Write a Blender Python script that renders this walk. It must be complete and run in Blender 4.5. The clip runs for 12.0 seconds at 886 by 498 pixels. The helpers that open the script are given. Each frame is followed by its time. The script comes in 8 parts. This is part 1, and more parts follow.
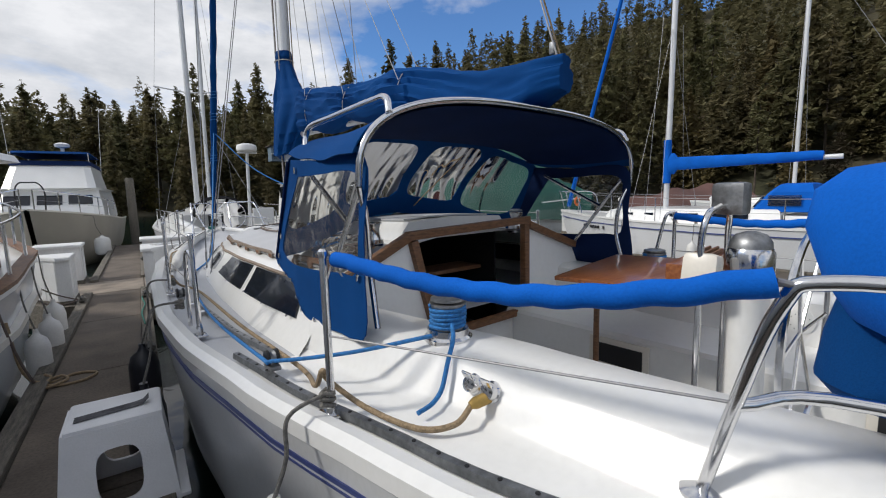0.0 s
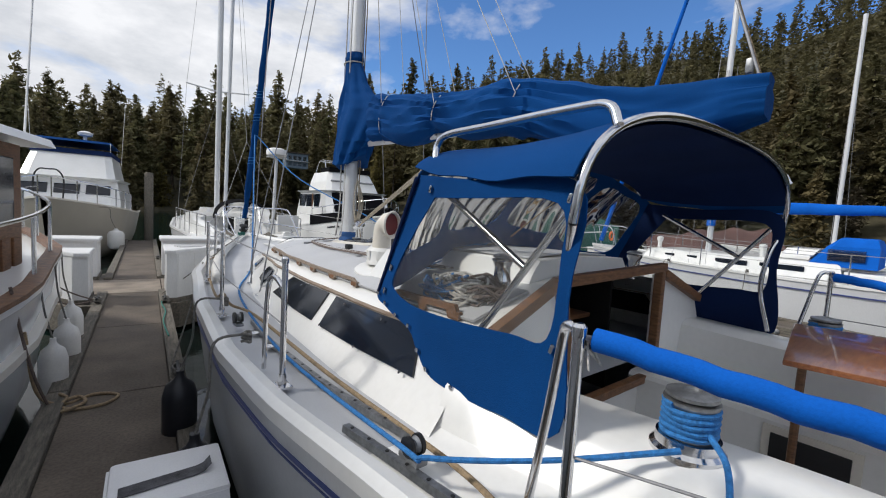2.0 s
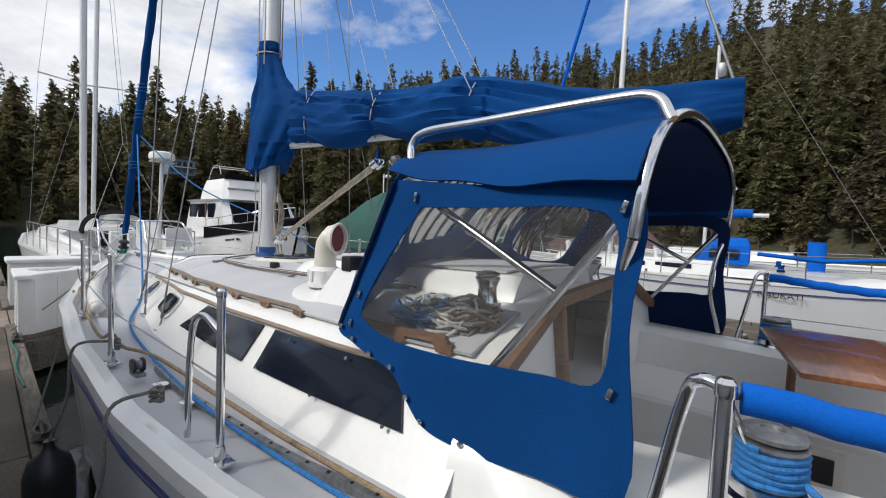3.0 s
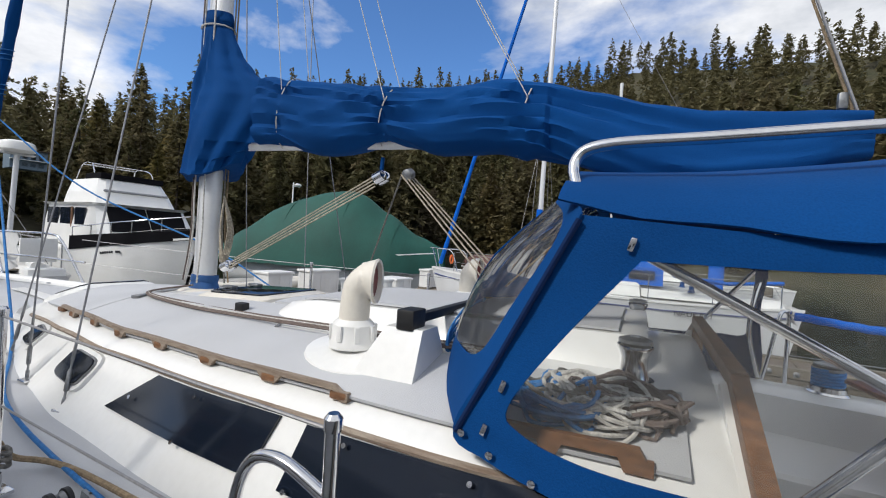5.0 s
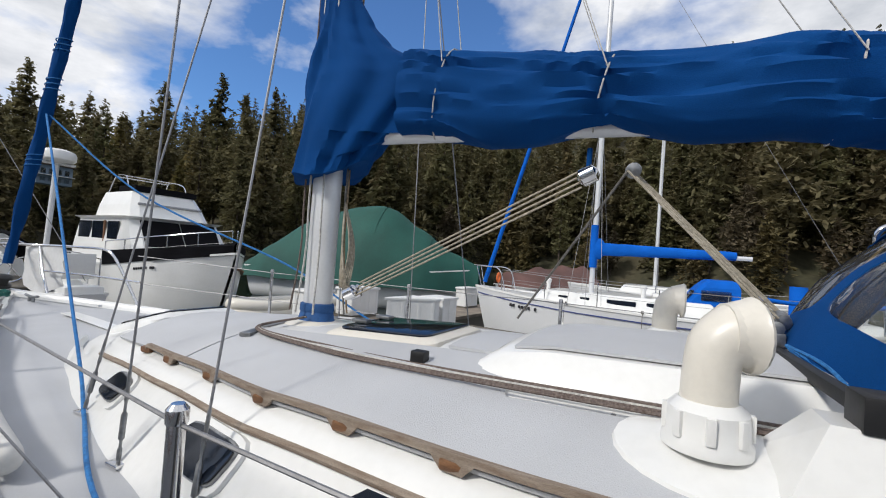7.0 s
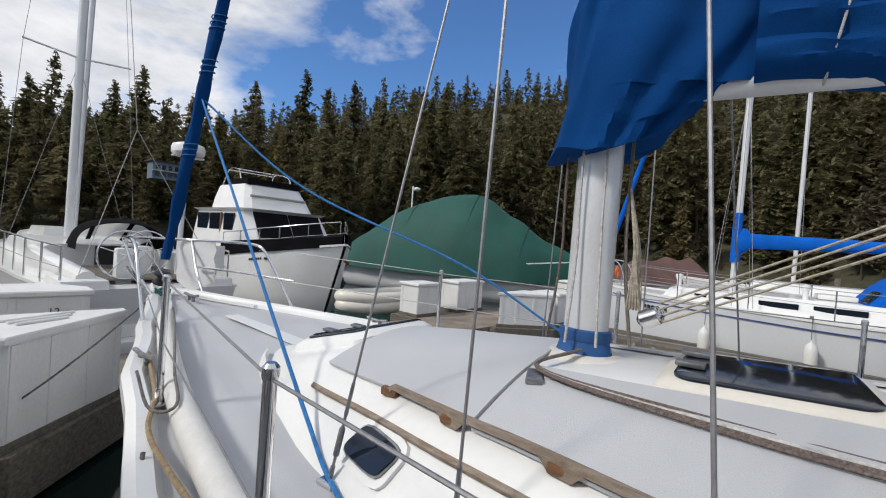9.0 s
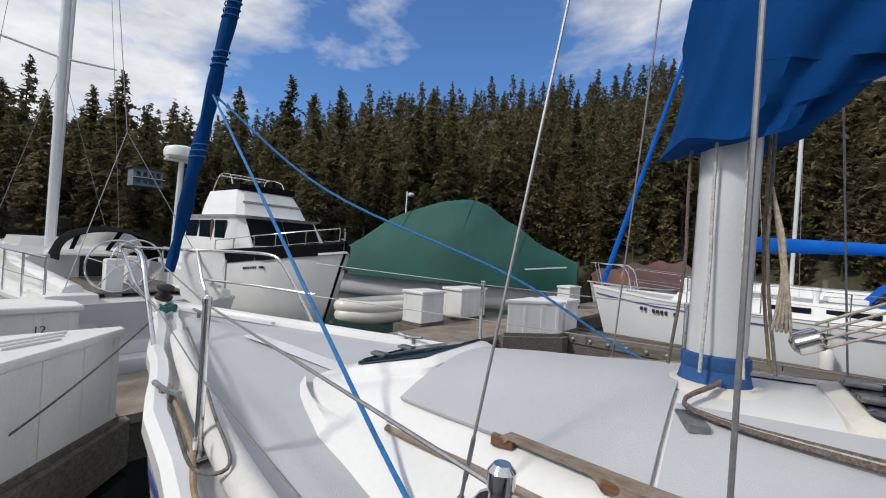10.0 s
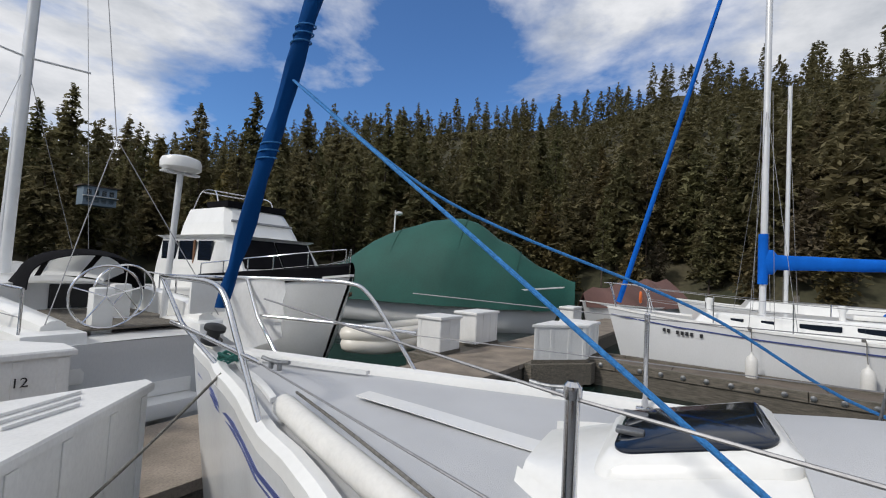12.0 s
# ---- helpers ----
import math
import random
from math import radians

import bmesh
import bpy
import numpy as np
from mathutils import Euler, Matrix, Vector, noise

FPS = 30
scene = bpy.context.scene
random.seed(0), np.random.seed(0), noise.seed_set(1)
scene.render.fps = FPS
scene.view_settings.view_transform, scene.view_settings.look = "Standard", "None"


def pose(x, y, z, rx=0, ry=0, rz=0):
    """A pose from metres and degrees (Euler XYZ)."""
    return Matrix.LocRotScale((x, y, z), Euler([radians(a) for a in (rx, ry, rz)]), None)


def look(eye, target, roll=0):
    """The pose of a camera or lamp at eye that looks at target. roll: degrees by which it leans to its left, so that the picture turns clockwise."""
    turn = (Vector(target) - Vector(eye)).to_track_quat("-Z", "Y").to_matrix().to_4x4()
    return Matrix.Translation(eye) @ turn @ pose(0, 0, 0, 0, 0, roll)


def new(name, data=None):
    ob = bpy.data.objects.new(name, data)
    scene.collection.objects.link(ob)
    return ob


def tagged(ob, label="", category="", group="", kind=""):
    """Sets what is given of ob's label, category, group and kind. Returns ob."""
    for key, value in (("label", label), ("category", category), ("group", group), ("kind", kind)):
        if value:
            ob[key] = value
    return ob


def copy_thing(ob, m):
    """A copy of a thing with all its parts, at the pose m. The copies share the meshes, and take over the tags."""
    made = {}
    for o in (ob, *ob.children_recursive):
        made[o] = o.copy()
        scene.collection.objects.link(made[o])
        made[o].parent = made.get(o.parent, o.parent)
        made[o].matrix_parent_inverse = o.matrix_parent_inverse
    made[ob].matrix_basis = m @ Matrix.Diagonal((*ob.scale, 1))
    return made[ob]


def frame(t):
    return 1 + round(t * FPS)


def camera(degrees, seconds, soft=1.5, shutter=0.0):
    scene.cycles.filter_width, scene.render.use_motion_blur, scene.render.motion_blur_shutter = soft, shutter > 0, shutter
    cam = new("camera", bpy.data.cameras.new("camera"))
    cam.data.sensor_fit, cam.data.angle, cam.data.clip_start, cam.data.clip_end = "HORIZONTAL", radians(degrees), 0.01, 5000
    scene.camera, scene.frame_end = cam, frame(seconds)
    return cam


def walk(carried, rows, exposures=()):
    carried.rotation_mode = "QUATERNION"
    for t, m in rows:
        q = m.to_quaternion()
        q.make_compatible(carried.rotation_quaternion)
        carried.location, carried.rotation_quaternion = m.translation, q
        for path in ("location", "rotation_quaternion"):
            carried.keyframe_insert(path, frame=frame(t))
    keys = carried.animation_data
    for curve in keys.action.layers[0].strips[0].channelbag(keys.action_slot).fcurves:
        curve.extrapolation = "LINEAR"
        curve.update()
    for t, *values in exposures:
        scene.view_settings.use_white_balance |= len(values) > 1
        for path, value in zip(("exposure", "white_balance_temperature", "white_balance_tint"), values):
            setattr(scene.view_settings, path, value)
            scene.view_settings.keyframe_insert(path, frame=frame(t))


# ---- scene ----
cam = camera(91.0, 12.0, soft=1.1)
ROWS = [
    (0.0, 0.045, 0.221, 1.592, -34.89, -7.21, 1.47),
    (0.5, -0.068, 0.441, 1.604, -32.16, -6.62, 0.22),
    (1.0, -0.172, 0.645, 1.609, -31.20, -6.22, -2.10),
    (1.5, -0.198, 0.852, 1.627, -32.60, -5.27, -3.73),
    (2.0, -0.238, 1.048, 1.638, -34.17, -4.70, -3.39),
    (2.5, -0.267, 1.264, 1.648, -39.25, -4.15, -2.61),
    (3.0, -0.269, 1.506, 1.642, -46.63, -3.09, -2.28),
    (3.2, -0.266, 1.602, 1.644, -49.09, -2.79, -2.21),
    (4.8, -0.253, 2.367, 1.703, -57.80, -1.65, -2.98),
    (5.0, -0.290, 2.470, 1.711, -59.74, -0.71, -3.65),
    (5.5, -0.262, 2.756, 1.701, -61.35, 0.37, -4.34),
    (6.0, -0.274, 3.003, 1.700, -63.84, 0.54, -4.11),
    (6.5, -0.216, 3.276, 1.702, -62.10, 0.91, -3.33),
    (7.0, -0.167, 3.645, 1.674, -58.31, 1.31, -3.97),
    (7.5, -0.165, 3.940, 1.672, -54.05, 0.55, -3.35),
    (7.7, -0.163, 4.062, 1.673, -53.05, 0.05, -3.30),
    (9.3, -0.173, 4.990, 1.685, -48.91, -0.68, -4.19),
    (9.5, -0.143, 5.094, 1.680, -49.28, -0.36, -3.92),
    (10.0, -0.195, 5.333, 1.677, -51.02, -0.00, -3.62),
    (10.5, -0.248, 5.675, 1.668, -53.90, 0.42, -3.85),
    (11.0, -0.248, 6.038, 1.642, -54.02, 1.17, -3.64),
    (11.5, -0.244, 6.352, 1.638, -54.22, 2.22, -3.16),
    (12.0, -0.324, 6.616, 1.651, -55.73, 2.88, -3.00),
]
walk(cam, [(t, pose(x, y, z, 90 + pitch, roll, yaw)) for t, x, y, z, yaw, pitch, roll in ROWS],
     exposures=[(0.0, -0.09), (2.0, 0.02), (4.8, 0.14), (6.0, 0.12), (7.5, 0.0), (9.5, -0.06), (12.0, -0.13)])

# ---- sky and sun ----
SUN_DIR = Vector((-0.70, 0.30, 0.66)).normalized()
world = bpy.data.worlds.new("sky")
scene.world = world
world.use_nodes = True
wn, wl = world.node_tree.nodes, world.node_tree.links
wn.clear()


def wnode(kind, **props):
    n = wn.new(kind)
    for key, value in props.items():
        n.inputs[key].default_value = value
    return n


sky = wn.new("ShaderNodeTexSky")
sky.sky_type, sky.sun_disc = "NISHITA", False
sky.sun_elevation = math.asin(SUN_DIR.z)
sky.sun_rotation = math.atan2(SUN_DIR.x, SUN_DIR.y)
sky.air_density, sky.dust_density, sky.ozone_density = 1.0, 0.6, 2.0
sky_co = wn.new("ShaderNodeTexCoord")
flat = wn.new("ShaderNodeMapping")
flat.inputs["Scale"].default_value = (1.0, 1.0, 2.2)
wl.new(sky_co.outputs["Generated"], flat.inputs["Vector"])
cl = wnode("ShaderNodeTexNoise", Scale=2.1, Detail=7.0, Roughness=0.56, Distortion=0.25)
wl.new(flat.outputs["Vector"], cl.inputs["Vector"])
# a blue gap over the hill, more cloud to both sides of it
side = wn.new("ShaderNodeVectorMath")
side.operation = "DOT_PRODUCT"
side.inputs[1].default_value = (0.82, 0.57, 0.0)
wl.new(sky_co.outputs["Generated"], side.inputs[0])
bias = wn.new("ShaderNodeMapRange")
bias.interpolation_type = "SMOOTHSTEP"
for key, value in (("From Min", 0.74), ("From Max", 0.94), ("To Min", 0.12), ("To Max", -0.09)):
    bias.inputs[key].default_value = value
wl.new(side.outputs["Value"], bias.inputs["Value"])
add = wn.new("ShaderNodeMath")
add.operation = "ADD"
wl.new(cl.outputs["Fac"], add.inputs[0])
wl.new(bias.outputs[0], add.inputs[1])
ramp = wn.new("ShaderNodeValToRGB")
ramp.color_ramp.elements[0].position, ramp.color_ramp.elements[0].color = 0.47, (0, 0, 0, 1)
ramp.color_ramp.elements[1].position, ramp.color_ramp.elements[1].color = 0.63, (1, 1, 1, 1)
wl.new(add.outputs[0], ramp.inputs["Fac"])
cl2 = wnode("ShaderNodeTexNoise", Scale=5.0, Detail=6.0, Roughness=0.6)
wl.new(flat.outputs["Vector"], cl2.inputs["Vector"])
cloud_col = wn.new("ShaderNodeValToRGB")
cloud_col.color_ramp.elements[0].position, cloud_col.color_ramp.elements[0].color = 0.25, (4.3, 4.6, 5.1, 1)
cloud_col.color_ramp.elements[1].position, cloud_col.color_ramp.elements[1].color = 0.65, (8.1, 8.2, 8.5, 1)
wl.new(cl2.outputs["Fac"], cloud_col.inputs["Fac"])
mixs = wn.new("ShaderNodeMix")
mixs.data_type = "RGBA"
wl.new(ramp.outputs["Color"], mixs.inputs[0])
deep = wn.new("ShaderNodeMix")
deep.data_type, deep.blend_type = "RGBA", "MULTIPLY"
deep.inputs[0].default_value = 1.0
deep.inputs[7].default_value = (0.66, 0.98, 1.36, 1)
wl.new(sky.outputs["Color"], deep.inputs[6])
wl.new(deep.outputs[2], mixs.inputs[6])
wl.new(cloud_col.outputs["Color"], mixs.inputs[7])
bg = wnode("ShaderNodeBackground", Strength=0.115)
wl.new(mixs.outputs[2], bg.inputs["Color"])
wout = wn.new("ShaderNodeOutputWorld")
wl.new(bg.outputs[0], wout.inputs["Surface"])

sun_data = bpy.data.lights.new("sun", "SUN")
sun_data.energy, sun_data.angle, sun_data.color = 2.6, radians(8), (1.0, 0.955, 0.885)
sun = new("sun", sun_data)
sun.matrix_world = look(SUN_DIR * 60, (0, 0, 0))

# ---- materials ----
MATS = {}


def mat(name, col, rough=0.5, metal=0.0, var=0.12, scale=6.0, bump=0.05, bscale=60.0, col2=None, streak=(1, 1, 1), piece=0.0, coat=0.0, spec=0.5):
    """A procedural surface: two scales of colour variation, rough variation and fine relief."""
    m = bpy.data.materials.new(name)
    m.use_nodes = True
    nt = m.node_tree
    b = nt.nodes["Principled BSDF"]
    b.inputs["Roughness"].default_value, b.inputs["Metallic"].default_value = rough, metal
    b.inputs["Coat Weight"].default_value = coat
    b.inputs["Specular IOR Level"].default_value = spec
    co = nt.nodes.new("ShaderNodeTexCoord")
    mp = nt.nodes.new("ShaderNodeMapping")
    mp.inputs["Scale"].default_value = streak
    nt.links.new(co.outputs["Object"], mp.inputs["Vector"])
    big = nt.nodes.new("ShaderNodeTexNoise")
    big.inputs["Scale"].default_value, big.inputs["Detail"].default_value = scale, 6
    fine = nt.nodes.new("ShaderNodeTexNoise")
    fine.inputs["Scale"].default_value, fine.inputs["Detail"].default_value = bscale, 4
    for n in (big, fine):
        nt.links.new(mp.outputs["Vector"], n.inputs["Vector"])
    r = nt.nodes.new("ShaderNodeValToRGB")
    c2 = col2 or tuple(c * (1 - 2.2 * var) for c in col)
    r.color_ramp.elements[0].position, r.color_ramp.elements[0].color = 0.3, (*c2, 1)
    r.color_ramp.elements[1].position, r.color_ramp.elements[1].color = 0.68, (*col, 1)
    nt.links.new(big.outputs["Fac"], r.inputs["Fac"])
    mx = nt.nodes.new("ShaderNodeMix")
    mx.data_type, mx.blend_type = "RGBA", "MULTIPLY"
    mx.inputs[0].default_value = min(1.0, var * 3)
    nt.links.new(r.outputs["Color"], mx.inputs[6])
    g = nt.nodes.new("ShaderNodeValToRGB")
    g.color_ramp.elements[0].position, g.color_ramp.elements[0].color = 0.3, (0.62, 0.62, 0.62, 1)
    g.color_ramp.elements[1].position, g.color_ramp.elements[1].color = 0.6, (1, 1, 1, 1)
    nt.links.new(fine.outputs["Fac"], g.inputs["Fac"])
    nt.links.new(g.outputs["Color"], mx.inputs[7])
    last = mx.outputs[2]
    if piece:
        info = nt.nodes.new("ShaderNodeObjectInfo")
        hs = nt.nodes.new("ShaderNodeHueSaturation")
        ma = nt.nodes.new("ShaderNodeMath")
        ma.operation = "MULTIPLY_ADD"
        ma.inputs[1].default_value, ma.inputs[2].default_value = 2 * piece, 1 - piece
        nt.links.new(info.outputs["Random"], ma.inputs[0])
        nt.links.new(ma.outputs[0], hs.inputs["Value"])
        nt.links.new(last, hs.inputs["Color"])
        last = hs.outputs["Color"]
    nt.links.new(last, b.inputs["Base Color"])
    if bump:
        bp = nt.nodes.new("ShaderNodeBump")
        bp.inputs["Strength"].default_value, bp.inputs["Distance"].default_value = bump, 0.01
        nt.links.new(fine.outputs["Fac"], bp.inputs["Height"])
        nt.links.new(bp.outputs["Normal"], b.inputs["Normal"])
    MATS[name] = m
    return m


GEL = mat("gelcoat", (0.80, 0.80, 0.785), 0.28, var=0.03, scale=1.6, bump=0.02, bscale=30, col2=(0.73, 0.73, 0.71), coat=0.3)
GELC = mat("cream_gelcoat", (0.74, 0.70, 0.62), 0.35, var=0.04, scale=2, bump=0.02)
DECK = mat("grey_nonskid", (0.50, 0.51, 0.53), 0.62, var=0.05, scale=2.4, bump=0.25, bscale=260)
HULL = mat("hull_white", (0.70, 0.71, 0.72), 0.25, var=0.04, scale=1.0, bump=0.01, coat=0.4, streak=(1, 1, 0.4))
STRIPE = mat("blue_stripe", (0.05, 0.07, 0.22), 0.4, var=0.05)
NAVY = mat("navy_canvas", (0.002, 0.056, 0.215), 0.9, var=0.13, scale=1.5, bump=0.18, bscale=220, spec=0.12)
# dark canvas, also navy with the dodger's inner shade put into its colour
NAVYD = mat("dark_and_shaded_navy_canvas", (0.008, 0.022, 0.080), 0.9, var=0.12, scale=2.5, bump=0.15, bscale=220, spec=0.1)
ROYAL = mat("royal_blue_canvas", (0.003, 0.120, 0.56), 0.85, var=0.10, scale=3, bump=0.15, bscale=160, spec=0.15)
GREEN = mat("green_tarp", (0.007, 0.082, 0.064), 0.75, var=0.14, scale=0.8, bump=0.1, bscale=20)
BROWNT = mat("brown_tarp", (0.17, 0.085, 0.07), 0.7, var=0.2, scale=0.8, bump=0.1)
CHROME = mat("stainless", (0.72, 0.72, 0.73), 0.16, 1.0, var=0.05, scale=10, bump=0.0)
ALU = mat("painted_spar", (0.70, 0.71, 0.72), 0.35, 0.25, var=0.04, scale=3, bump=0.02)
GALV = mat("dull_metal", (0.35, 0.36, 0.37), 0.45, 0.85, var=0.2, scale=20)
BLACK = mat("black_plastic", (0.012, 0.012, 0.013), 0.5, var=0.1)
RUBBER = mat("black_fender_vinyl", (0.010, 0.011, 0.016), 0.42, var=0.1)
SMOKE = mat("smoked_acrylic", (0.007, 0.011, 0.020), 0.09, var=0.02, bump=0.0, spec=0.5)
TEAK = mat("varnished_teak", (0.33, 0.125, 0.045), 0.28, var=0.25, scale=5, bump=0.05, streak=(1.5, 14, 14), col2=(0.2, 0.06, 0.02), coat=0.5)
TEAKG = mat("weathered_teak", (0.33, 0.275, 0.22), 0.8, var=0.3, scale=6, bump=0.3, bscale=80, streak=(14, 1.2, 14), col2=(0.20, 0.14, 0.10))
TEAKM = mat("mid_teak", (0.25, 0.12, 0.055), 0.5, var=0.25, scale=6, bump=0.15, streak=(3, 3, 14))
PLANK = mat("dock_deck", (0.155, 0.125, 0.098), 0.85, var=0.3, scale=2.0, bump=0.3, bscale=50, col2=(0.085, 0.068, 0.054), piece=0.10)
PLANKL = mat("pale_dock_deck", (0.30, 0.25, 0.20), 0.85, var=0.25, scale=2.0, bump=0.3, bscale=50, piece=0.08)
CURB = mat("weathered_timber", (0.19, 0.165, 0.135), 0.9, var=0.35, scale=5, bump=0.5, bscale=40, streak=(8, 1, 8), col2=(0.08, 0.075, 0.06), piece=0.15)
BOXW = mat("white_fibreglass", (0.76, 0.76, 0.75), 0.5, var=0.06, scale=2.5, bump=0.05, streak=(1, 1, 0.5))
STOOL = mat("white_moulded_plastic", (0.72, 0.72, 0.73), 0.45, var=0.04, bump=0.15, bscale=120)
GRIP = mat("grey_grip_tape", (0.13, 0.13, 0.14), 0.95, var=0.3, scale=20, bump=0.4, bscale=300)
ROPEB = mat("blue_rope", (0.03, 0.22, 0.58), 0.8, var=0.2, scale=60, bump=0.5, bscale=180)
ROPEW = mat("white_rope", (0.68, 0.66, 0.62), 0.9, var=0.2, scale=60, bump=0.5, bscale=180)
ROPEC = mat("cream_rope", (0.52, 0.46, 0.36), 0.9, var=0.2, scale=60, bump=0.5, bscale=180)
ROPET = mat("tan_rope", (0.38, 0.28, 0.17), 0.9, var=0.2, scale=60, bump=0.5, bscale=180)
ROPEG = mat("grey_rope", (0.23, 0.22, 0.20), 0.95, var=0.25, scale=60, bump=0.5, bscale=180)
ROPED = mat("dark_fleck_rope", (0.10, 0.07, 0.06), 0.9, var=0.4, scale=120, bump=0.4, bscale=180, col2=(0.22, 0.18, 0.16))
ROPEGR = mat("green_rope", (0.05, 0.22, 0.18), 0.9, var=0.2, scale=60, bump=0.5, bscale=180)
WIRE = mat("steel_wire", (0.34, 0.34, 0.35), 0.55, 0.7, var=0.1, scale=80)
TAN = mat("tan_hull", (0.40, 0.365, 0.30), 0.4, var=0.05, scale=1.2)
FENDERW = mat("white_fender_vinyl", (0.70, 0.69, 0.66), 0.45, var=0.06, scale=6)
REDV = mat("dark_red_vent", (0.20, 0.035, 0.03), 0.5)
YELLOW = mat("yellow_brass", (0.55, 0.36, 0.10), 0.4, 0.5, var=0.2, scale=20)
ORANGE = mat("orange_ring", (0.75, 0.16, 0.03), 0.6)
BARK = mat("bark", (0.11, 0.085, 0.065), 0.95, var=0.3, scale=1.2, bump=0.4, bscale=6)
SOIL = mat("forest_floor", (0.085, 0.072, 0.042), 0.95, var=0.3, scale=0.12, bump=0.4, bscale=1.5, col2=(0.035, 0.04, 0.018))
COVERK = mat("black_canvas", (0.010, 0.010, 0.012), 0.95, var=0.15, scale=3, bump=0.2, bscale=160, spec=0.06)
LETTER = mat("dark_lettering", (0.02, 0.02, 0.025), 0.5)
ROCK = mat("shore_rock", (0.22, 0.20, 0.18), 0.9, var=0.3, scale=0.6, bump=0.5, bscale=4)
BLUEG = mat("blue_collar", (0.02, 0.10, 0.30), 0.8, var=0.15, scale=8, bump=0.2, bscale=120)


def foliage(name, col, col2):
    m = mat(name, col, 0.75, var=0.2, scale=0.5, bump=0.0, col2=col2, piece=0.35, spec=0.2)
    nt = m.node_tree
    pb = nt.nodes["Principled BSDF"]
    src = pb.inputs["Base Color"].links[0].from_socket
    info = nt.nodes.new("ShaderNodeObjectInfo")
    fr7 = nt.nodes.new("ShaderNodeMath")
    fr7.operation = "MULTIPLY"
    fr7.inputs[1].default_value = 7.0
    fr1 = nt.nodes.new("ShaderNodeMath")
    fr1.operation = "FRACT"
    amt = nt.nodes.new("ShaderNodeMath")
    amt.operation = "MULTIPLY"
    amt.inputs[1].default_value = 0.65
    nt.links.new(info.outputs["Random"], fr7.inputs[0])
    nt.links.new(fr7.outputs[0], fr1.inputs[0])
    nt.links.new(fr1.outputs[0], amt.inputs[0])
    brown = nt.nodes.new("ShaderNodeMix")
    brown.data_type = "RGBA"
    brown.inputs[7].default_value = (0.185, 0.145, 0.085, 1)
    nt.links.new(amt.outputs[0], brown.inputs[0])
    nt.links.new(src, brown.inputs[6])
    src = brown.outputs[2]
    nt.links.new(src, pb.inputs["Base Color"])
    tl = nt.nodes.new("ShaderNodeBsdfTranslucent")
    mixn = nt.nodes.new("ShaderNodeMixShader")
    mixn.inputs[0].default_value = 0.45
    nt.links.new(src, tl.inputs["Color"])
    nt.links.new(pb.outputs[0], mixn.inputs[1])
    nt.links.new(tl.outputs[0], mixn.inputs[2])
    nt.links.new(mixn.outputs[0], nt.nodes["Material Output"].inputs["Surface"])
    return m


LEAF = [foliage("fir_needles", (0.195, 0.188, 0.090), (0.098, 0.104, 0.050)),
        foliage("cedar_needles", (0.19, 0.155, 0.050), (0.085, 0.082, 0.028)),
        foliage("bare_twigs", (0.22, 0.185, 0.13), (0.11, 0.095, 0.065))]


def clear(name, tint, haze):
    m = bpy.data.materials.new(name)
    m.use_nodes = True
    nt = m.node_tree
    nt.nodes.clear()
    tr = nt.nodes.new("ShaderNodeBsdfTransparent")
    tr.inputs[0].default_value = (*tint, 1)
    gl = nt.nodes.new("ShaderNodeBsdfGlossy")
    gl.inputs["Roughness"].default_value = 0.06
    df = nt.nodes.new("ShaderNodeBsdfDiffuse")
    df.inputs["Color"].default_value = (0.75, 0.75, 0.72, 1)
    fr = nt.nodes.new("ShaderNodeFresnel")
    fr.inputs["IOR"].default_value = 1.45
    nz = nt.nodes.new("ShaderNodeTexNoise")
    nz.inputs["Scale"].default_value = 5
    co = nt.nodes.new("ShaderNodeTexCoord")
    nt.links.new(co.outputs["Object"], nz.inputs["Vector"])
    bp = nt.nodes.new("ShaderNodeBump")
    bp.inputs["Strength"].default_value, bp.inputs["Distance"].default_value = 0.5, 0.03
    nt.links.new(nz.outputs["Fac"], bp.inputs["Height"])
    nt.links.new(bp.outputs["Normal"], gl.inputs["Normal"])
    hz = nt.nodes.new("ShaderNodeMath")
    hz.operation = "MULTIPLY"
    hz.inputs[1].default_value = haze * 2
    nt.links.new(nz.outputs["Fac"], hz.inputs[0])
    m1 = nt.nodes.new("ShaderNodeMixShader")
    nt.links.new(hz.outputs[0], m1.inputs[0])
    nt.links.new(tr.outputs[0], m1.inputs[1])
    nt.links.new(df.outputs[0], m1.inputs[2])
    m2 = nt.nodes.new("ShaderNodeMixShader")
    nt.links.new(fr.outputs[0], m2.inputs[0])
    nt.links.new(m1.outputs[0], m2.inputs[1])
    nt.links.new(gl.outputs[0], m2.inputs[2])
    out = nt.nodes.new("ShaderNodeOutputMaterial")
    nt.links.new(m2.outputs[0], out.inputs[0])
    return m


VINYL = clear("clear_vinyl", (0.92, 0.93, 0.92), 0.045)
GLASS = clear("tinted_glass", (0.55, 0.6, 0.6), 0.02)

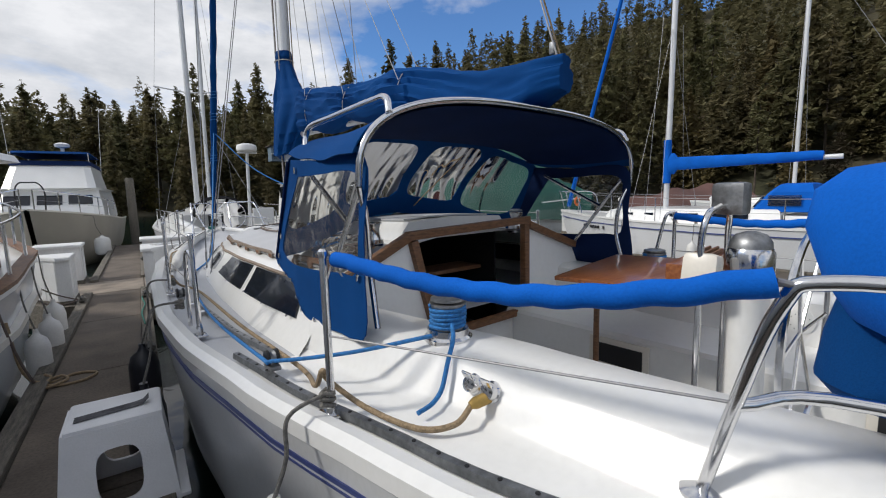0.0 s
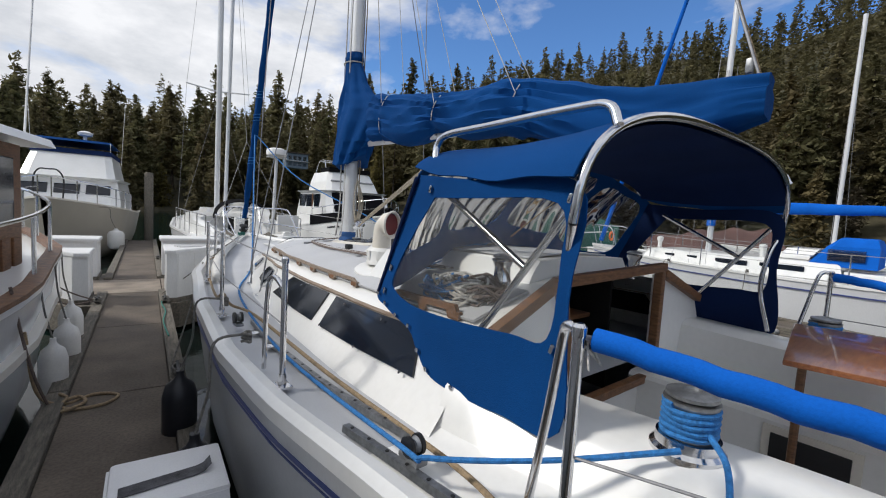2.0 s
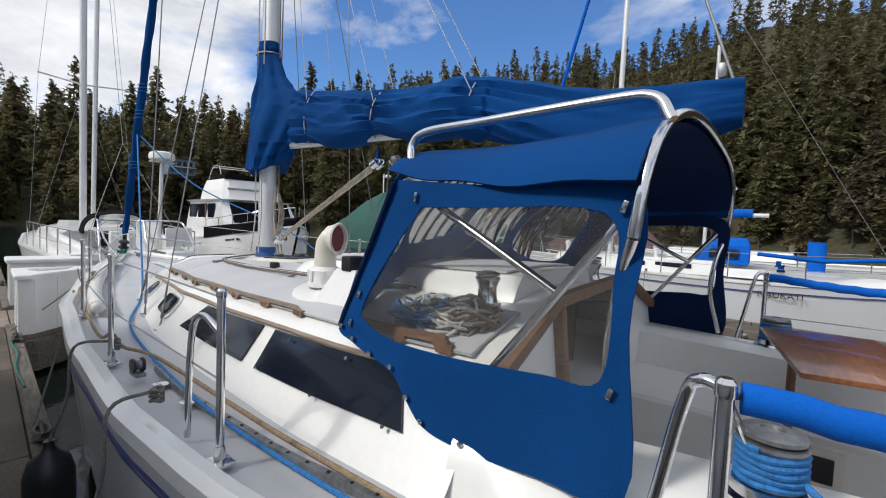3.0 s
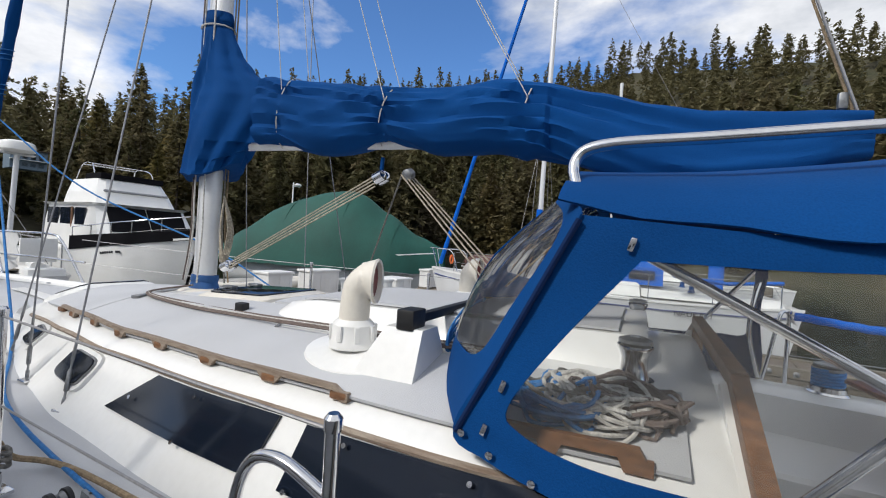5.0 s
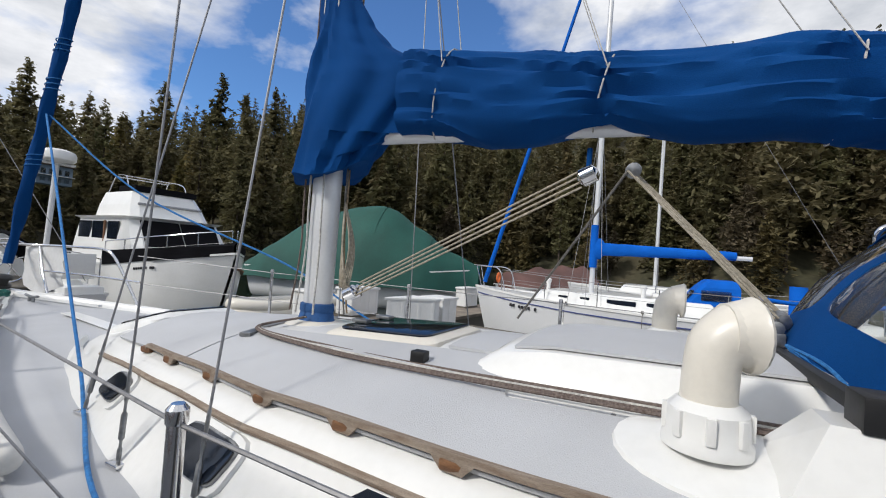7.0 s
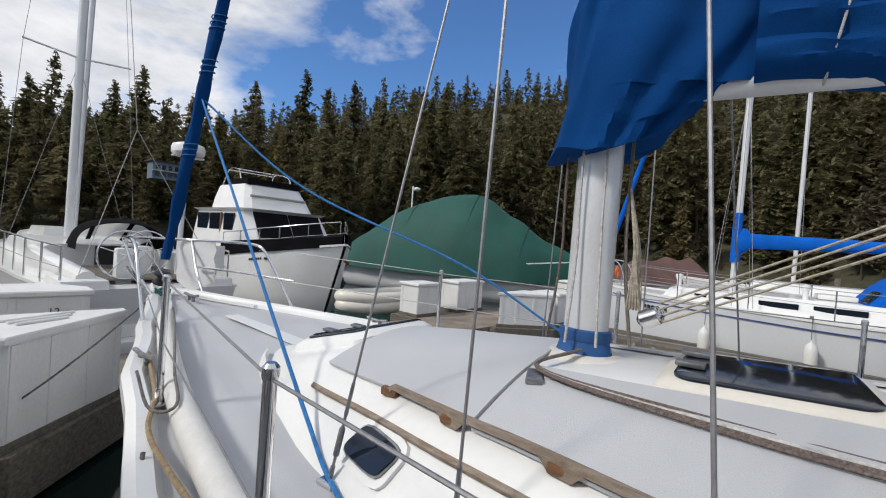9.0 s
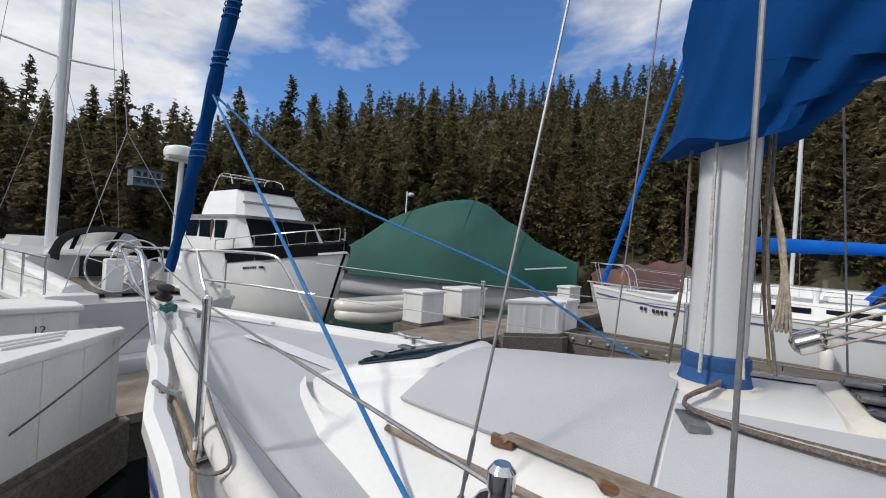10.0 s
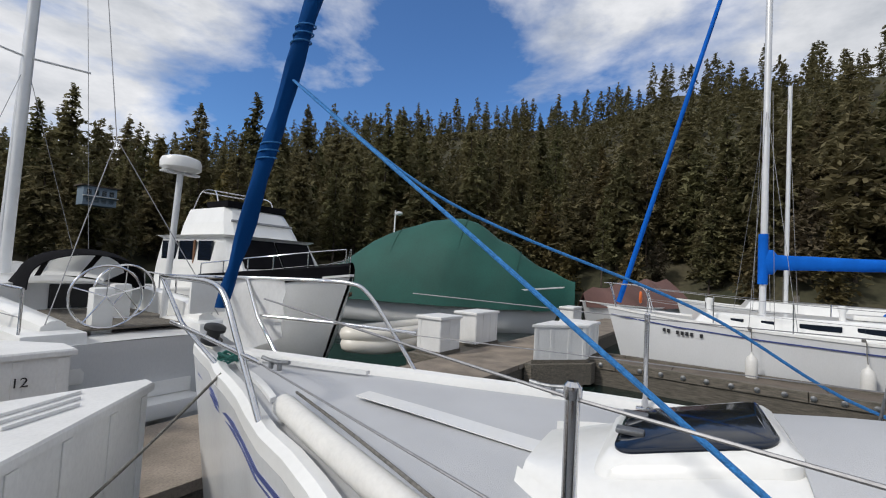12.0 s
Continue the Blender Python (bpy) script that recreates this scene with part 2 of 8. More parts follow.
WATER = bpy.data.materials.new("harbour_water")
WATER.use_nodes = True
_w = WATER.node_tree
_b = _w.nodes["Principled BSDF"]
_b.inputs["Base Color"].default_value = (0.006, 0.016, 0.014, 1)
_b.inputs["Roughness"].default_value = 0.06
_b.inputs["IOR"].default_value = 1.33
_co = _w.nodes.new("ShaderNodeTexCoord")
_n = _w.nodes.new("ShaderNodeTexNoise")
_n.inputs["Scale"].default_value, _n.inputs["Detail"].default_value = 1.6, 3
_w.links.new(_co.outputs["Object"], _n.inputs["Vector"])
_p = _w.nodes.new("ShaderNodeBump")
_p.inputs["Strength"].default_value, _p.inputs["Distance"].default_value = 0.25, 0.05
_w.links.new(_n.outputs["Fac"], _p.inputs["Height"])
_w.links.new(_p.outputs["Normal"], _b.inputs["Normal"])

# ---- building helpers ----
BOAT = pose(1.57, 5.53, 0, 0, 0, 5.7)
BASE = {}


def thing(name, label, category, base=(0, 0, 0), frame_m=None, group=""):
    """An empty at base (in the frame's coordinates) that carries the parts of one thing."""
    ob = new(name)
    ob.empty_display_size = 0.1
    ob.matrix_world = (frame_m or Matrix()) @ Matrix.Translation(base)
    BASE[ob.name] = Vector(base)
    return tagged(ob, label, category, group)


def part(name, bm, material, parent, label="", smooth=True, kind=""):
    """Links bm as one mesh under a thing or part; its vertices are in the thing's frame."""
    off = BASE[parent.name]
    if len(off) and off.length > 0:
        bmesh.ops.translate(bm, vec=-off, verts=bm.verts)
    bmesh.ops.recalc_face_normals(bm, faces=bm.faces)
    me = bpy.data.meshes.new(name)
    bm.to_mesh(me)
    bm.free()
    if smooth:
        me.polygons.foreach_set("use_smooth", [True] * len(me.polygons))
        me.set_sharp_from_angle(angle=radians(38))
    me.materials.append(material)
    ob = new(name, me)
    ob.parent = parent
    BASE[ob.name] = Vector(off)
    return tagged(ob, label, kind=kind)


def setting(name, bm, material, label, category, smooth=False, kind="structure", m=None):
    bmesh.ops.recalc_face_normals(bm, faces=bm.faces)
    me = bpy.data.meshes.new(name)
    bm.to_mesh(me)
    bm.free()
    if smooth:
        me.polygons.foreach_set("use_smooth", [True] * len(me.polygons))
        me.set_sharp_from_angle(angle=radians(40))
    me.materials.append(material)
    ob = new(name, me)
    if m is not None:
        ob.matrix_world = m
    BASE[ob.name] = Vector((0, 0, 0))
    return tagged(ob, label, category, kind=kind)


def B():
    return bmesh.new()


def spline(pts, n=6):
    """A smooth curve through the points."""
    p = [Vector(q) for q in pts]
    if len(p) < 3:
        return p
    p = [2 * p[0] - p[1]] + p + [2 * p[-1] - p[-2]]
    out = []
    for i in range(1, len(p) - 2):
        for k in range(n):
            t = k / n
            a, b, c, d = p[i - 1], p[i], p[i + 1], p[i + 2]
            out.append(0.5 * ((2 * b) + (c - a) * t + (2 * a - 5 * b + 4 * c - d) * t * t + (3 * b - a - 3 * c + d) * t ** 3))
    out.append(p[-2])
    return out


def tube(bm, pts, r, n=8, r2=None, cap=True):
    """A round bar along pts; r may taper to r2."""
    p = [Vector(q) for q in pts]
    rings = []
    up = None
    for i, q in enumerate(p):
        d = (p[min(i + 1, len(p) - 1)] - p[max(i - 1, 0)])
        if d.length < 1e-9:
            d = Vector((0, 0, 1))
        d.normalize()
        if up is None:
            up = Vector((0, 0, 1)) if abs(d.z) < 0.9 else Vector((1, 0, 0))
        s = d.cross(up)
        if s.length < 1e-6:
            s = d.orthogonal()
        s.normalize()
        up = s.cross(d).normalized()
        rr = r if r2 is None else r + (r2 - r) * i / max(1, len(p) - 1)
        rings.append([bm.verts.new(q + rr * (math.cos(a) * s + math.sin(a) * up)) for a in [2 * math.pi * k / n for k in range(n)]])
    for a, b in zip(rings, rings[1:]):
        for k in range(n):
            bm.faces.new((a[k], a[(k + 1) % n], b[(k + 1) % n], b[k]))
    if cap:
        bm.faces.new(rings[0][::-1])
        bm.faces.new(rings[-1])
    return bm


def loft(bm, secs, close=False, cap=True):
    """Skins equal-length rows of points."""
    rows = [[bm.verts.new(Vector(q)) for q in s] for s in secs]
    n = len(rows[0])
    for a, b in zip(rows, rows[1:]):
        for k in range(n if close else n - 1):
            f = (a[k], a[(k + 1) % n], b[(k + 1) % n], b[k])
            if len({tuple(v.co) for v in f}) > 2:
                bm.faces.new(f)
    if cap and close:
        bm.faces.new(rows[0][::-1])
        bm.faces.new(rows[-1])
    return bm


def thick(bm, t):
    """Gives an open skin a thickness."""
    bmesh.ops.recalc_face_normals(bm, faces=bm.faces)
    bmesh.ops.solidify(bm, geom=bm.faces[:], thickness=t)
    return bm


def box(bm, c, s, rz=0.0, bev=0.0, rx=0.0, ry=0.0, top=1.0):
    """A bevelled block at centre c; top scales its upper face."""
    r = bmesh.ops.create_cube(bm, size=1.0)
    vs = r["verts"]
    for v in vs:
        k = top if v.co.z > 0 else 1.0
        v.co = Vector((v.co.x * s[0] * k, v.co.y * s[1] * k, v.co.z * s[2]))
    if bev:
        es = list({e for v in vs for e in v.link_edges})
        g = bmesh.ops.bevel(bm, geom=es, offset=bev, segments=2, profile=0.6, affect="EDGES")
        vs = list({v for f in g["faces"] for v in f.verts} | {v for v in vs if v.is_valid})
    m = Matrix.Translation(c) @ Euler((radians(rx), radians(ry), radians(rz))).to_matrix().to_4x4()
    bmesh.ops.transform(bm, matrix=m, verts=vs)
    return bm


def lathe(bm, prof, c, n=20, axis=None):
    """Turns a profile of (radius, height) round a vertical (or given) axis at c."""
    rings = []
    m = Matrix.Translation(c)
    if axis is not None:
        m = m @ Vector(axis).to_track_quat("Z", "Y").to_matrix().to_4x4()
    for r, h in prof:
        rings.append([bm.verts.new(m @ Vector((r * math.cos(2 * math.pi * k / n), r * math.sin(2 * math.pi * k / n), h))) for k in range(n)])
    for a, b in zip(rings, rings[1:]):
        for k in range(n):
            bm.faces.new((a[k], a[(k + 1) % n], b[(k + 1) % n], b[k]))
    bm.faces.new(rings[0][::-1])
    bm.faces.new(rings[-1])
    return bm


def prism(bm, outline, z0, z1):
    """An upright block over a plan outline."""
    a = [bm.verts.new((x, y, z0)) for x, y in outline]
    b = [bm.verts.new((x, y, z1)) for x, y in outline]
    n = len(a)
    for k in range(n):
        bm.faces.new((a[k], a[(k + 1) % n], b[(k + 1) % n], b[k]))
    bm.faces.new(a[::-1])
    bm.faces.new(b)
    return bm


def lerp_table(tab, x):
    """Reads a table of rows (x, values...) between its rows."""
    if x <= tab[0][0]:
        return tab[0][1:]
    for a, b in zip(tab, tab[1:]):
        if x <= b[0]:
            k = (x - a[0]) / (b[0] - a[0])
            k = k * k * (3 - 2 * k) * 0.35 + k * 0.65
            return tuple(p + (q - p) * k for p, q in zip(a[1:], b[1:]))
    return tab[-1][1:]


def words(name, text, size, m, material, parent, depth=0.002):
    """Lettering as a mesh, standing on the plane of m."""
    cu = bpy.data.curves.new(name, "FONT")
    cu.body, cu.size, cu.extrude, cu.align_x, cu.align_y = text, size, depth, "CENTER", "CENTER"
    tmp = new(name + "_tmp", cu)
    me = bpy.data.meshes.new_from_object(tmp.evaluated_get(bpy.context.evaluated_depsgraph_get()))
    bpy.data.objects.remove(tmp)
    bpy.data.curves.remove(cu)
    me.transform(m)
    me.transform(Matrix.Translation(-BASE[parent.name]))
    me.materials.clear()
    me.materials.append(material)
    ob = new(name, me)
    ob.parent = parent
    BASE[ob.name] = Vector(BASE[parent.name])
    return ob

# ---- water and land ----
SEA = -0.45
bm = B()
prism(bm, [(-900, -900), (900, -900), (900, 900), (-900, 900)], SEA - 3.0, SEA)
water = setting("water", bm, WATER, "dark calm green harbour water", "water")

SKYLINE = [(-180, 6), (-60, 7), (-25, 8.5), (-6.5, 9.0), (1, 10.8), (12, 10.8), (19, 12), (24, 12.8), (35, 16.6), (50, 20.2), (60, 21.6), (70, 21.4), (77, 23.0), (81, 24.2), (96, 23.4), (108, 22.2), (135, 15), (180, 6)]
SHORE, RIDGE, TALL = 62.0, 165.0, 12.0


def shore_at(az):
    return SHORE + 4.0 * math.sin(az * 0.11) + 2.5 * math.sin(az * 0.31 + 1) + (10 if az < 15 else 0) * min(1, (15 - az) / 15)


def land(az, r):
    """Height of the hillside at a bearing (degrees right of +y) and distance."""
    top = math.tan(radians(lerp_table(SKYLINE, az)[0])) * RIDGE - TALL + 1.6
    s = shore_at(az)
    k = (r - s) / (RIDGE - s)
    if k < 0:
        return SEA - 0.6 + k * 4
    if k < 1:
        return SEA + 0.9 * min(1, k * 12) + (top - SEA - 0.9) * (0.85 * k + 0.15 * k * k)
    return top + 2.0 * math.sin(k) - (k - 1) * 14


bm = B()
rows = []
for i in range(145):
    az = -180 + 2.5 * i
    rows.append([(r * math.sin(radians(az)), 4 + r * math.cos(radians(az)), land(az if az < 180 else -180, r) + 0.35 * math.sin(r * 0.7 + az * 0.9)) for r in (54, 58, 61, 63, 66, 70, 76, 84, 94, 105, 118, 135, 150, 165, 180, 210, 270, 420)])
loft(bm, rows, cap=False)
hill = setting("ground", bm, SOIL, "steep brown forest floor rising from the shore", "hillside", smooth=True)

# ---- docks: walkway along x, two fingers along -y ----
CURB_W = 0.13


def dock(name, x0, x1, y0, y1, joints, axis, label, material, curbs=True):
    """A floating dock: dark float, timber curbs on both sides and deck panels between them."""
    b = B()
    box(b, ((x0 + x1) / 2, (y0 + y1) / 2, -0.27), (x1 - x0 - 0.06, y1 - y0 - 0.06, 0.36))
    ob = setting(name, b, CURB, label, "dock")
    lo, hi = (y0, y1) if axis == "y" else (x0, x1)
    marks = [lo] + [j for j in joints if lo < j < hi] + [hi]
    w0, w1 = (x0, x1) if axis == "y" else (y0, y1)
    c = CURB_W if curbs else 0.0
    for a, b2 in zip(marks, marks[1:]):
        q = B()
        L, W = b2 - a - 0.012, w1 - w0 - 2 * c - 0.01
        mid, wm = (a + b2) / 2, (w0 + w1) / 2
        if axis == "y":
            box(q, (wm, mid, -0.045), (W, L, 0.09), bev=0.006)
        else:
            box(q, (mid, wm, -0.045), (L, W, 0.09), bev=0.006)
        part("deck_panel", q, material, ob, smooth=False)
    if curbs:
        for w in (w0 + c / 2, w1 - c / 2):
            a = lo
            while a < hi - 0.2:
                L = min(2.9, hi - a)
                q = B()
                if axis == "y":
                    box(q, (w, a + L / 2, -0.04), (c, L - 0.01, 0.17), bev=0.012)
                else:
                    box(q, (a + L / 2, w, -0.04), (L - 0.01, c, 0.17), bev=0.012)
                part("curb_timber", q, CURB, ob, smooth=False)
                a += L
    return ob


JY = sorted(9.93 - 2.26 * k for k in range(1, 9))
finger = dock("pavement_finger", -0.88, 0.07, -9.0, 9.93, JY, "y", "narrow floating finger dock with brown decking and grey timber curbs", PLANK)
walkway = dock("pavement_walkway", -24.0, 44.0, 9.945, 11.35, [-24 + 2.4 * k for k in range(1, 29)], "x", "main floating walkway of pale weathered deck panels", PLANKL, curbs=False)
finger2 = dock("pavement_finger_far", 8.72, 9.77, -3.0, 9.93, JY, "y", "second floating finger dock with bolted side timbers", PLANK)
finger3 = dock("pavement_finger_north", -0.90, 0.08, 11.365, 20.3, [13.6, 15.9, 18.1], "y", "finger dock beyond the walkway with brown decking", PLANK)
for k in range(26):
    q = B()
    lathe(q, [(0.045, 0.0), (0.045, 0.02), (0.02, 0.03)], (8.72, 9.6 - 0.36 * k, -0.045), 8, (-1, 0, 0))
    part("bolt_head", q, GALV, finger2)

# ---- the white sailboat alongside ----
SHEER = [(-6.05, 1.02, 0.93), (-5.2, 1.24, 0.87), (-4.26, 1.45, 0.83), (-3.4, 1.58, 0.815), (-2.5, 1.66, 0.81), (-1.8, 1.665, 0.815), (-0.7, 1.57, 0.835), (0.55, 1.38, 0.875), (1.7, 1.02, 0.93), (2.5, 0.68, 0.975), (3.28, 0.34, 1.02), (3.75, 0.13, 1.05), (4.05, 0.02, 1.07)]


def hull_sections(sheer, ws, sea, flare=0.82, keel=0.7, stem=0.55):
    """Rows of hull points from port gunwale under the keel to the starboard gunwale."""
    out = []
    w0, w1 = ws[0], ws[-1]
    for w in ws:
        b, z = lerp_table(sheer, w)
        f = (w - w0) / (w1 - w0)
        sec = []
        for k in range(9):
            t = k / 8
            hb = b * (1 - (1 - flare) * t) * (1 - 0.95 * max(0, t - 0.55) ** 2 / 0.2)
            zz = z + (sea - keel - z) * t
            ww = w - stem * t * max(0, (f - 0.55) / 0.45) ** 2 - (0.0 if f > 0.1 else -0.35 * t * (1 - f / 0.1))
            sec.append((max(hb, 0.0), ww, zz))
        out.append([(-u, y, zz) for u, y, zz in sec] + [(u, y, zz) for u, y, zz in reversed(sec)])
    return out


def wlist(a, b, n):
    return [a + (b - a) * k / n for k in range(n + 1)]


yacht = thing("sailboat", "white fibreglass cruising sailboat moored beside the finger dock", "sailboat", (0, 0, SEA), BOAT)
WS = wlist(-6.05, 4.05, 44)
bm = B()
loft(bm, hull_sections(SHEER, WS, SEA), cap=False)
s0 = hull_sections(SHEER, WS, SEA)[0]
bm.faces.new([bm.verts.new(q) for q in s0])
hull = part("hull", bm, HULL, yacht, "white hull with dark blue stripes under the rail")
for dz, th in ((0.125, 0.020), (0.165, 0.008), (0.03, 0.012)):
    for sgn in (-1, 1):
        bm = B()
        rr = []
        for w in wlist(-6.0, 3.95, 40):
            b, z = lerp_table(SHEER, w)
            f = dz / (z - SEA + 0.7)
            bb = b * (1 - 0.18 * f) + 0.004
            ww = w - 0.55 * f * max(0, ((w + 6.05) / 10.1 - 0.55) / 0.45) ** 2
            rr.append([(sgn * bb, ww, z - dz), (sgn * bb, ww, z - dz - th), (sgn * (bb - 0.012), ww, z - dz - th), (sgn * (bb - 0.012), ww, z - dz)])
        loft(bm, rr, close=True)
        part("stripe", bm, STRIPE if dz > 0.1 else GALV, hull)


def gun(w, inset=0.0, dz=0.0, side_=-1):
    b, z = lerp_table(SHEER, w)
    return Vector((side_ * max(0.0, b - inset), w, z + dz))


# raised moulded rail round the deck edge
for sgn in (-1, 1):
    bm = B()
    rr = []
    for w in wlist(-6.0, 4.02, 50):
        b, z = lerp_table(SHEER, w)
        ins = min(0.10, b * 0.8)
        rr.append([(sgn * (b + 0.012), w, z - 0.03), (sgn * (b + 0.010), w, z + 0.025), (sgn * (b - ins * 0.25), w, z + 0.045), (sgn * (b - ins * 0.75), w, z + 0.035), (sgn * (b - ins), w, z - 0.005), (sgn * (b - ins), w, z - 0.03)])
    loft(bm, rr, close=True)
    part("moulded_rail", bm, GEL, yacht)

# deck, open over the cockpit well
WELL = 0.30
CABF = [(-3.10, 1.24, 1.03), (-2.4, 1.24, 1.05), (-1.5, 1.19, 1.01), (-0.6, 1.10, 0.92), (0.0, 0.98, 0.80), (0.65, 0.80, 0.64), (1.2, 0.62, 0.50), (1.55, 0.45, 0.36), (1.75, 0.30, 0.22)]
CROWN = [(-3.10, 1.150, 1.355), (-2.0, 1.145, 1.34), (-1.0, 1.135, 1.315), (0.0, 1.12, 1.275), (0.65, 1.085, 1.225), (1.0, 1.06, 1.195), (1.45, 1.005, 1.075), (1.75, 0.965, 0.985)]
bm = B()
rr = []
for w in wlist(-3.10, 4.0, 40):
    b, z = lerp_table(SHEER, w)
    hb = max(b - 0.05, 0.005)
    rr.append([(hb * k / 6, w, z - 0.01 + 0.035 * min(hb, 1) * (1 - (k / 6) ** 2)) for k in range(-6, 7)])
loft(bm, rr, cap=False)
deck = part("deck", bm, DECK, yacht, "light grey non-skid deck panels")
# white moulded bands on the foredeck
bm = B()
rr = []
for w in wlist(1.55, 2.66, 8):
    b, z = lerp_table(SHEER, w)
    k = 0.05 + 0.01 * (2.95 - w)
    rr.append([(-k, w, z + 0.030), (k, w, z + 0.030), (k, w, z + 0.034), (-k, w, z + 0.034)])
loft(bm, rr, close=True)
part("deck_band", bm, GEL, deck)
for sgn in (-1, 1):
    bm = B()
    rr = []
    for w in wlist(2.9, 3.75, 10):
        b, z = lerp_table(SHEER, w)
        k = max(b - 0.14, 0.01)
        rr.append([(sgn * k, w, z + 0.030), (sgn * max(k - 0.035, 0), w, z + 0.034), (sgn * max(k - 0.035, 0), w, z + 0.01), (sgn * k, w, z + 0.01)])
    loft(bm, rr, close=True)
    part("deck_band", bm, GEL, deck)

# cabin trunk: sides, crowned roof, sloping front
cabin = None
bm = B()
rr = []
for w in wlist(-3.10, 1.75, 40):
    f, e = lerp_table(CABF, w)
    ze, zc = lerp_table(CROWN, w)
    _, zs = lerp_table(SHEER, w)
    half = [(f + 0.05, zs - 0.03), (f + 0.012, zs + 0.02), (f - 0.02, zs + 0.06), (e + 0.035, ze - 0.05), (e + 0.012, ze - 0.012), (e - 0.03, ze + 0.012)]
    half += [(e * k, ze + 0.012 + (zc - ze - 0.012) * (1 - k * k)) for k in (0.85, 0.65, 0.45, 0.22)]
    rr.append([(-u, w, z) for u, z in half] + [(0, w, zc)] + [(u, w, z) for u, z in reversed(half)])
loft(bm, rr, cap=False)
bm.faces.new([bm.verts.new(q) for q in rr[-1]])
cabin = part("cabin_trunk", bm, GEL, yacht, "white cabin trunk with sloping sides")


def roof(u, w):
    """Height of the cabin roof."""
    f, e = lerp_table(CABF, w)
    ze, zc = lerp_table(CROWN, w)
    k = min(1.0, abs(u) / max(e, 0.01))
    return ze + 0.012 + (zc - ze - 0.012) * (1 - k * k)


def roof_patch(name, outline_rows, material, lift=0.004):
    b = B()
    rows_ = [[(u, w, roof(u, w) + lift) for u in us] for w, us in outline_rows]
    loft(b, rows_, cap=False)
    thick(b, -0.012)
    return part(name, b, material, cabin)


def band(e0, e1, n=7):
    return [e0 + (e1 - e0) * k / n for k in range(n + 1)]


# grey non-skid roof panels
for sgn in (-1, 1):
    rows_ = []
    for w in wlist(-3.0, 0.085, 22):
        e = lerp_table(CABF, w)[1]
        inner = 0.62 if w < -1.25 else 0.30
        rows_.append((w, band(sgn * (e - 0.06), sgn * min(inner, e - 0.12))))
    roof_patch("nonskid_panel", rows_, DECK)
roof_patch("nonskid_panel", [(w, band(-0.26, 0.26)) for w in wlist(-1.15, -0.95, 2)], DECK)
roof_patch("nonskid_panel", [(w, band(-lerp_table(CABF, w)[1] + 0.07, lerp_table(CABF, w)[1] - 0.07, 12)) for w in wlist(0.10, 0.97, 10)], DECK)

# windows on the cabin sides: two long dark lights, two small framed ports


def side_point(w, h, sgn, out=0.0):
    f, e = lerp_table(CABF, w)
    ze, _ = lerp_table(CROWN, w)
    _, zs = lerp_table(SHEER, w)
    z0, z1 = zs + 0.06, ze - 0.05
    k = (h - z0) / (z1 - z0)
    u = (f - 0.02) + (e + 0.035 - f + 0.02) * k
    return Vector((sgn * (u + out), w, h + out * 0.6))


def side_light(name, corners, material, sgn, out=0.010, th=0.014, sub=6):
    """A pane that follows the cabin side; corners fore-top, aft-top, aft-low, fore-low as (w, z)."""
    (a, b_, c, d) = corners
    rows_ = []
    for k in range(sub + 1):
        t = k / sub
        top = (a[0] + (b_[0] - a[0]) * t, a[1] + (b_[1] - a[1]) * t)
        low = (d[0] + (c[0] - d[0]) * t, d[1] + (c[1] - d[1]) * t)
        rows_.append([side_point(top[0], top[1], sgn, out), side_point((top[0] + low[0]) / 2, (top[1] + low[1]) / 2, sgn, out), side_point(low[0], low[1], sgn, out)])
    b = B()
    loft(b, rows_, cap=False)
    thick(b, th)
    return part(name, b, material, cabin)


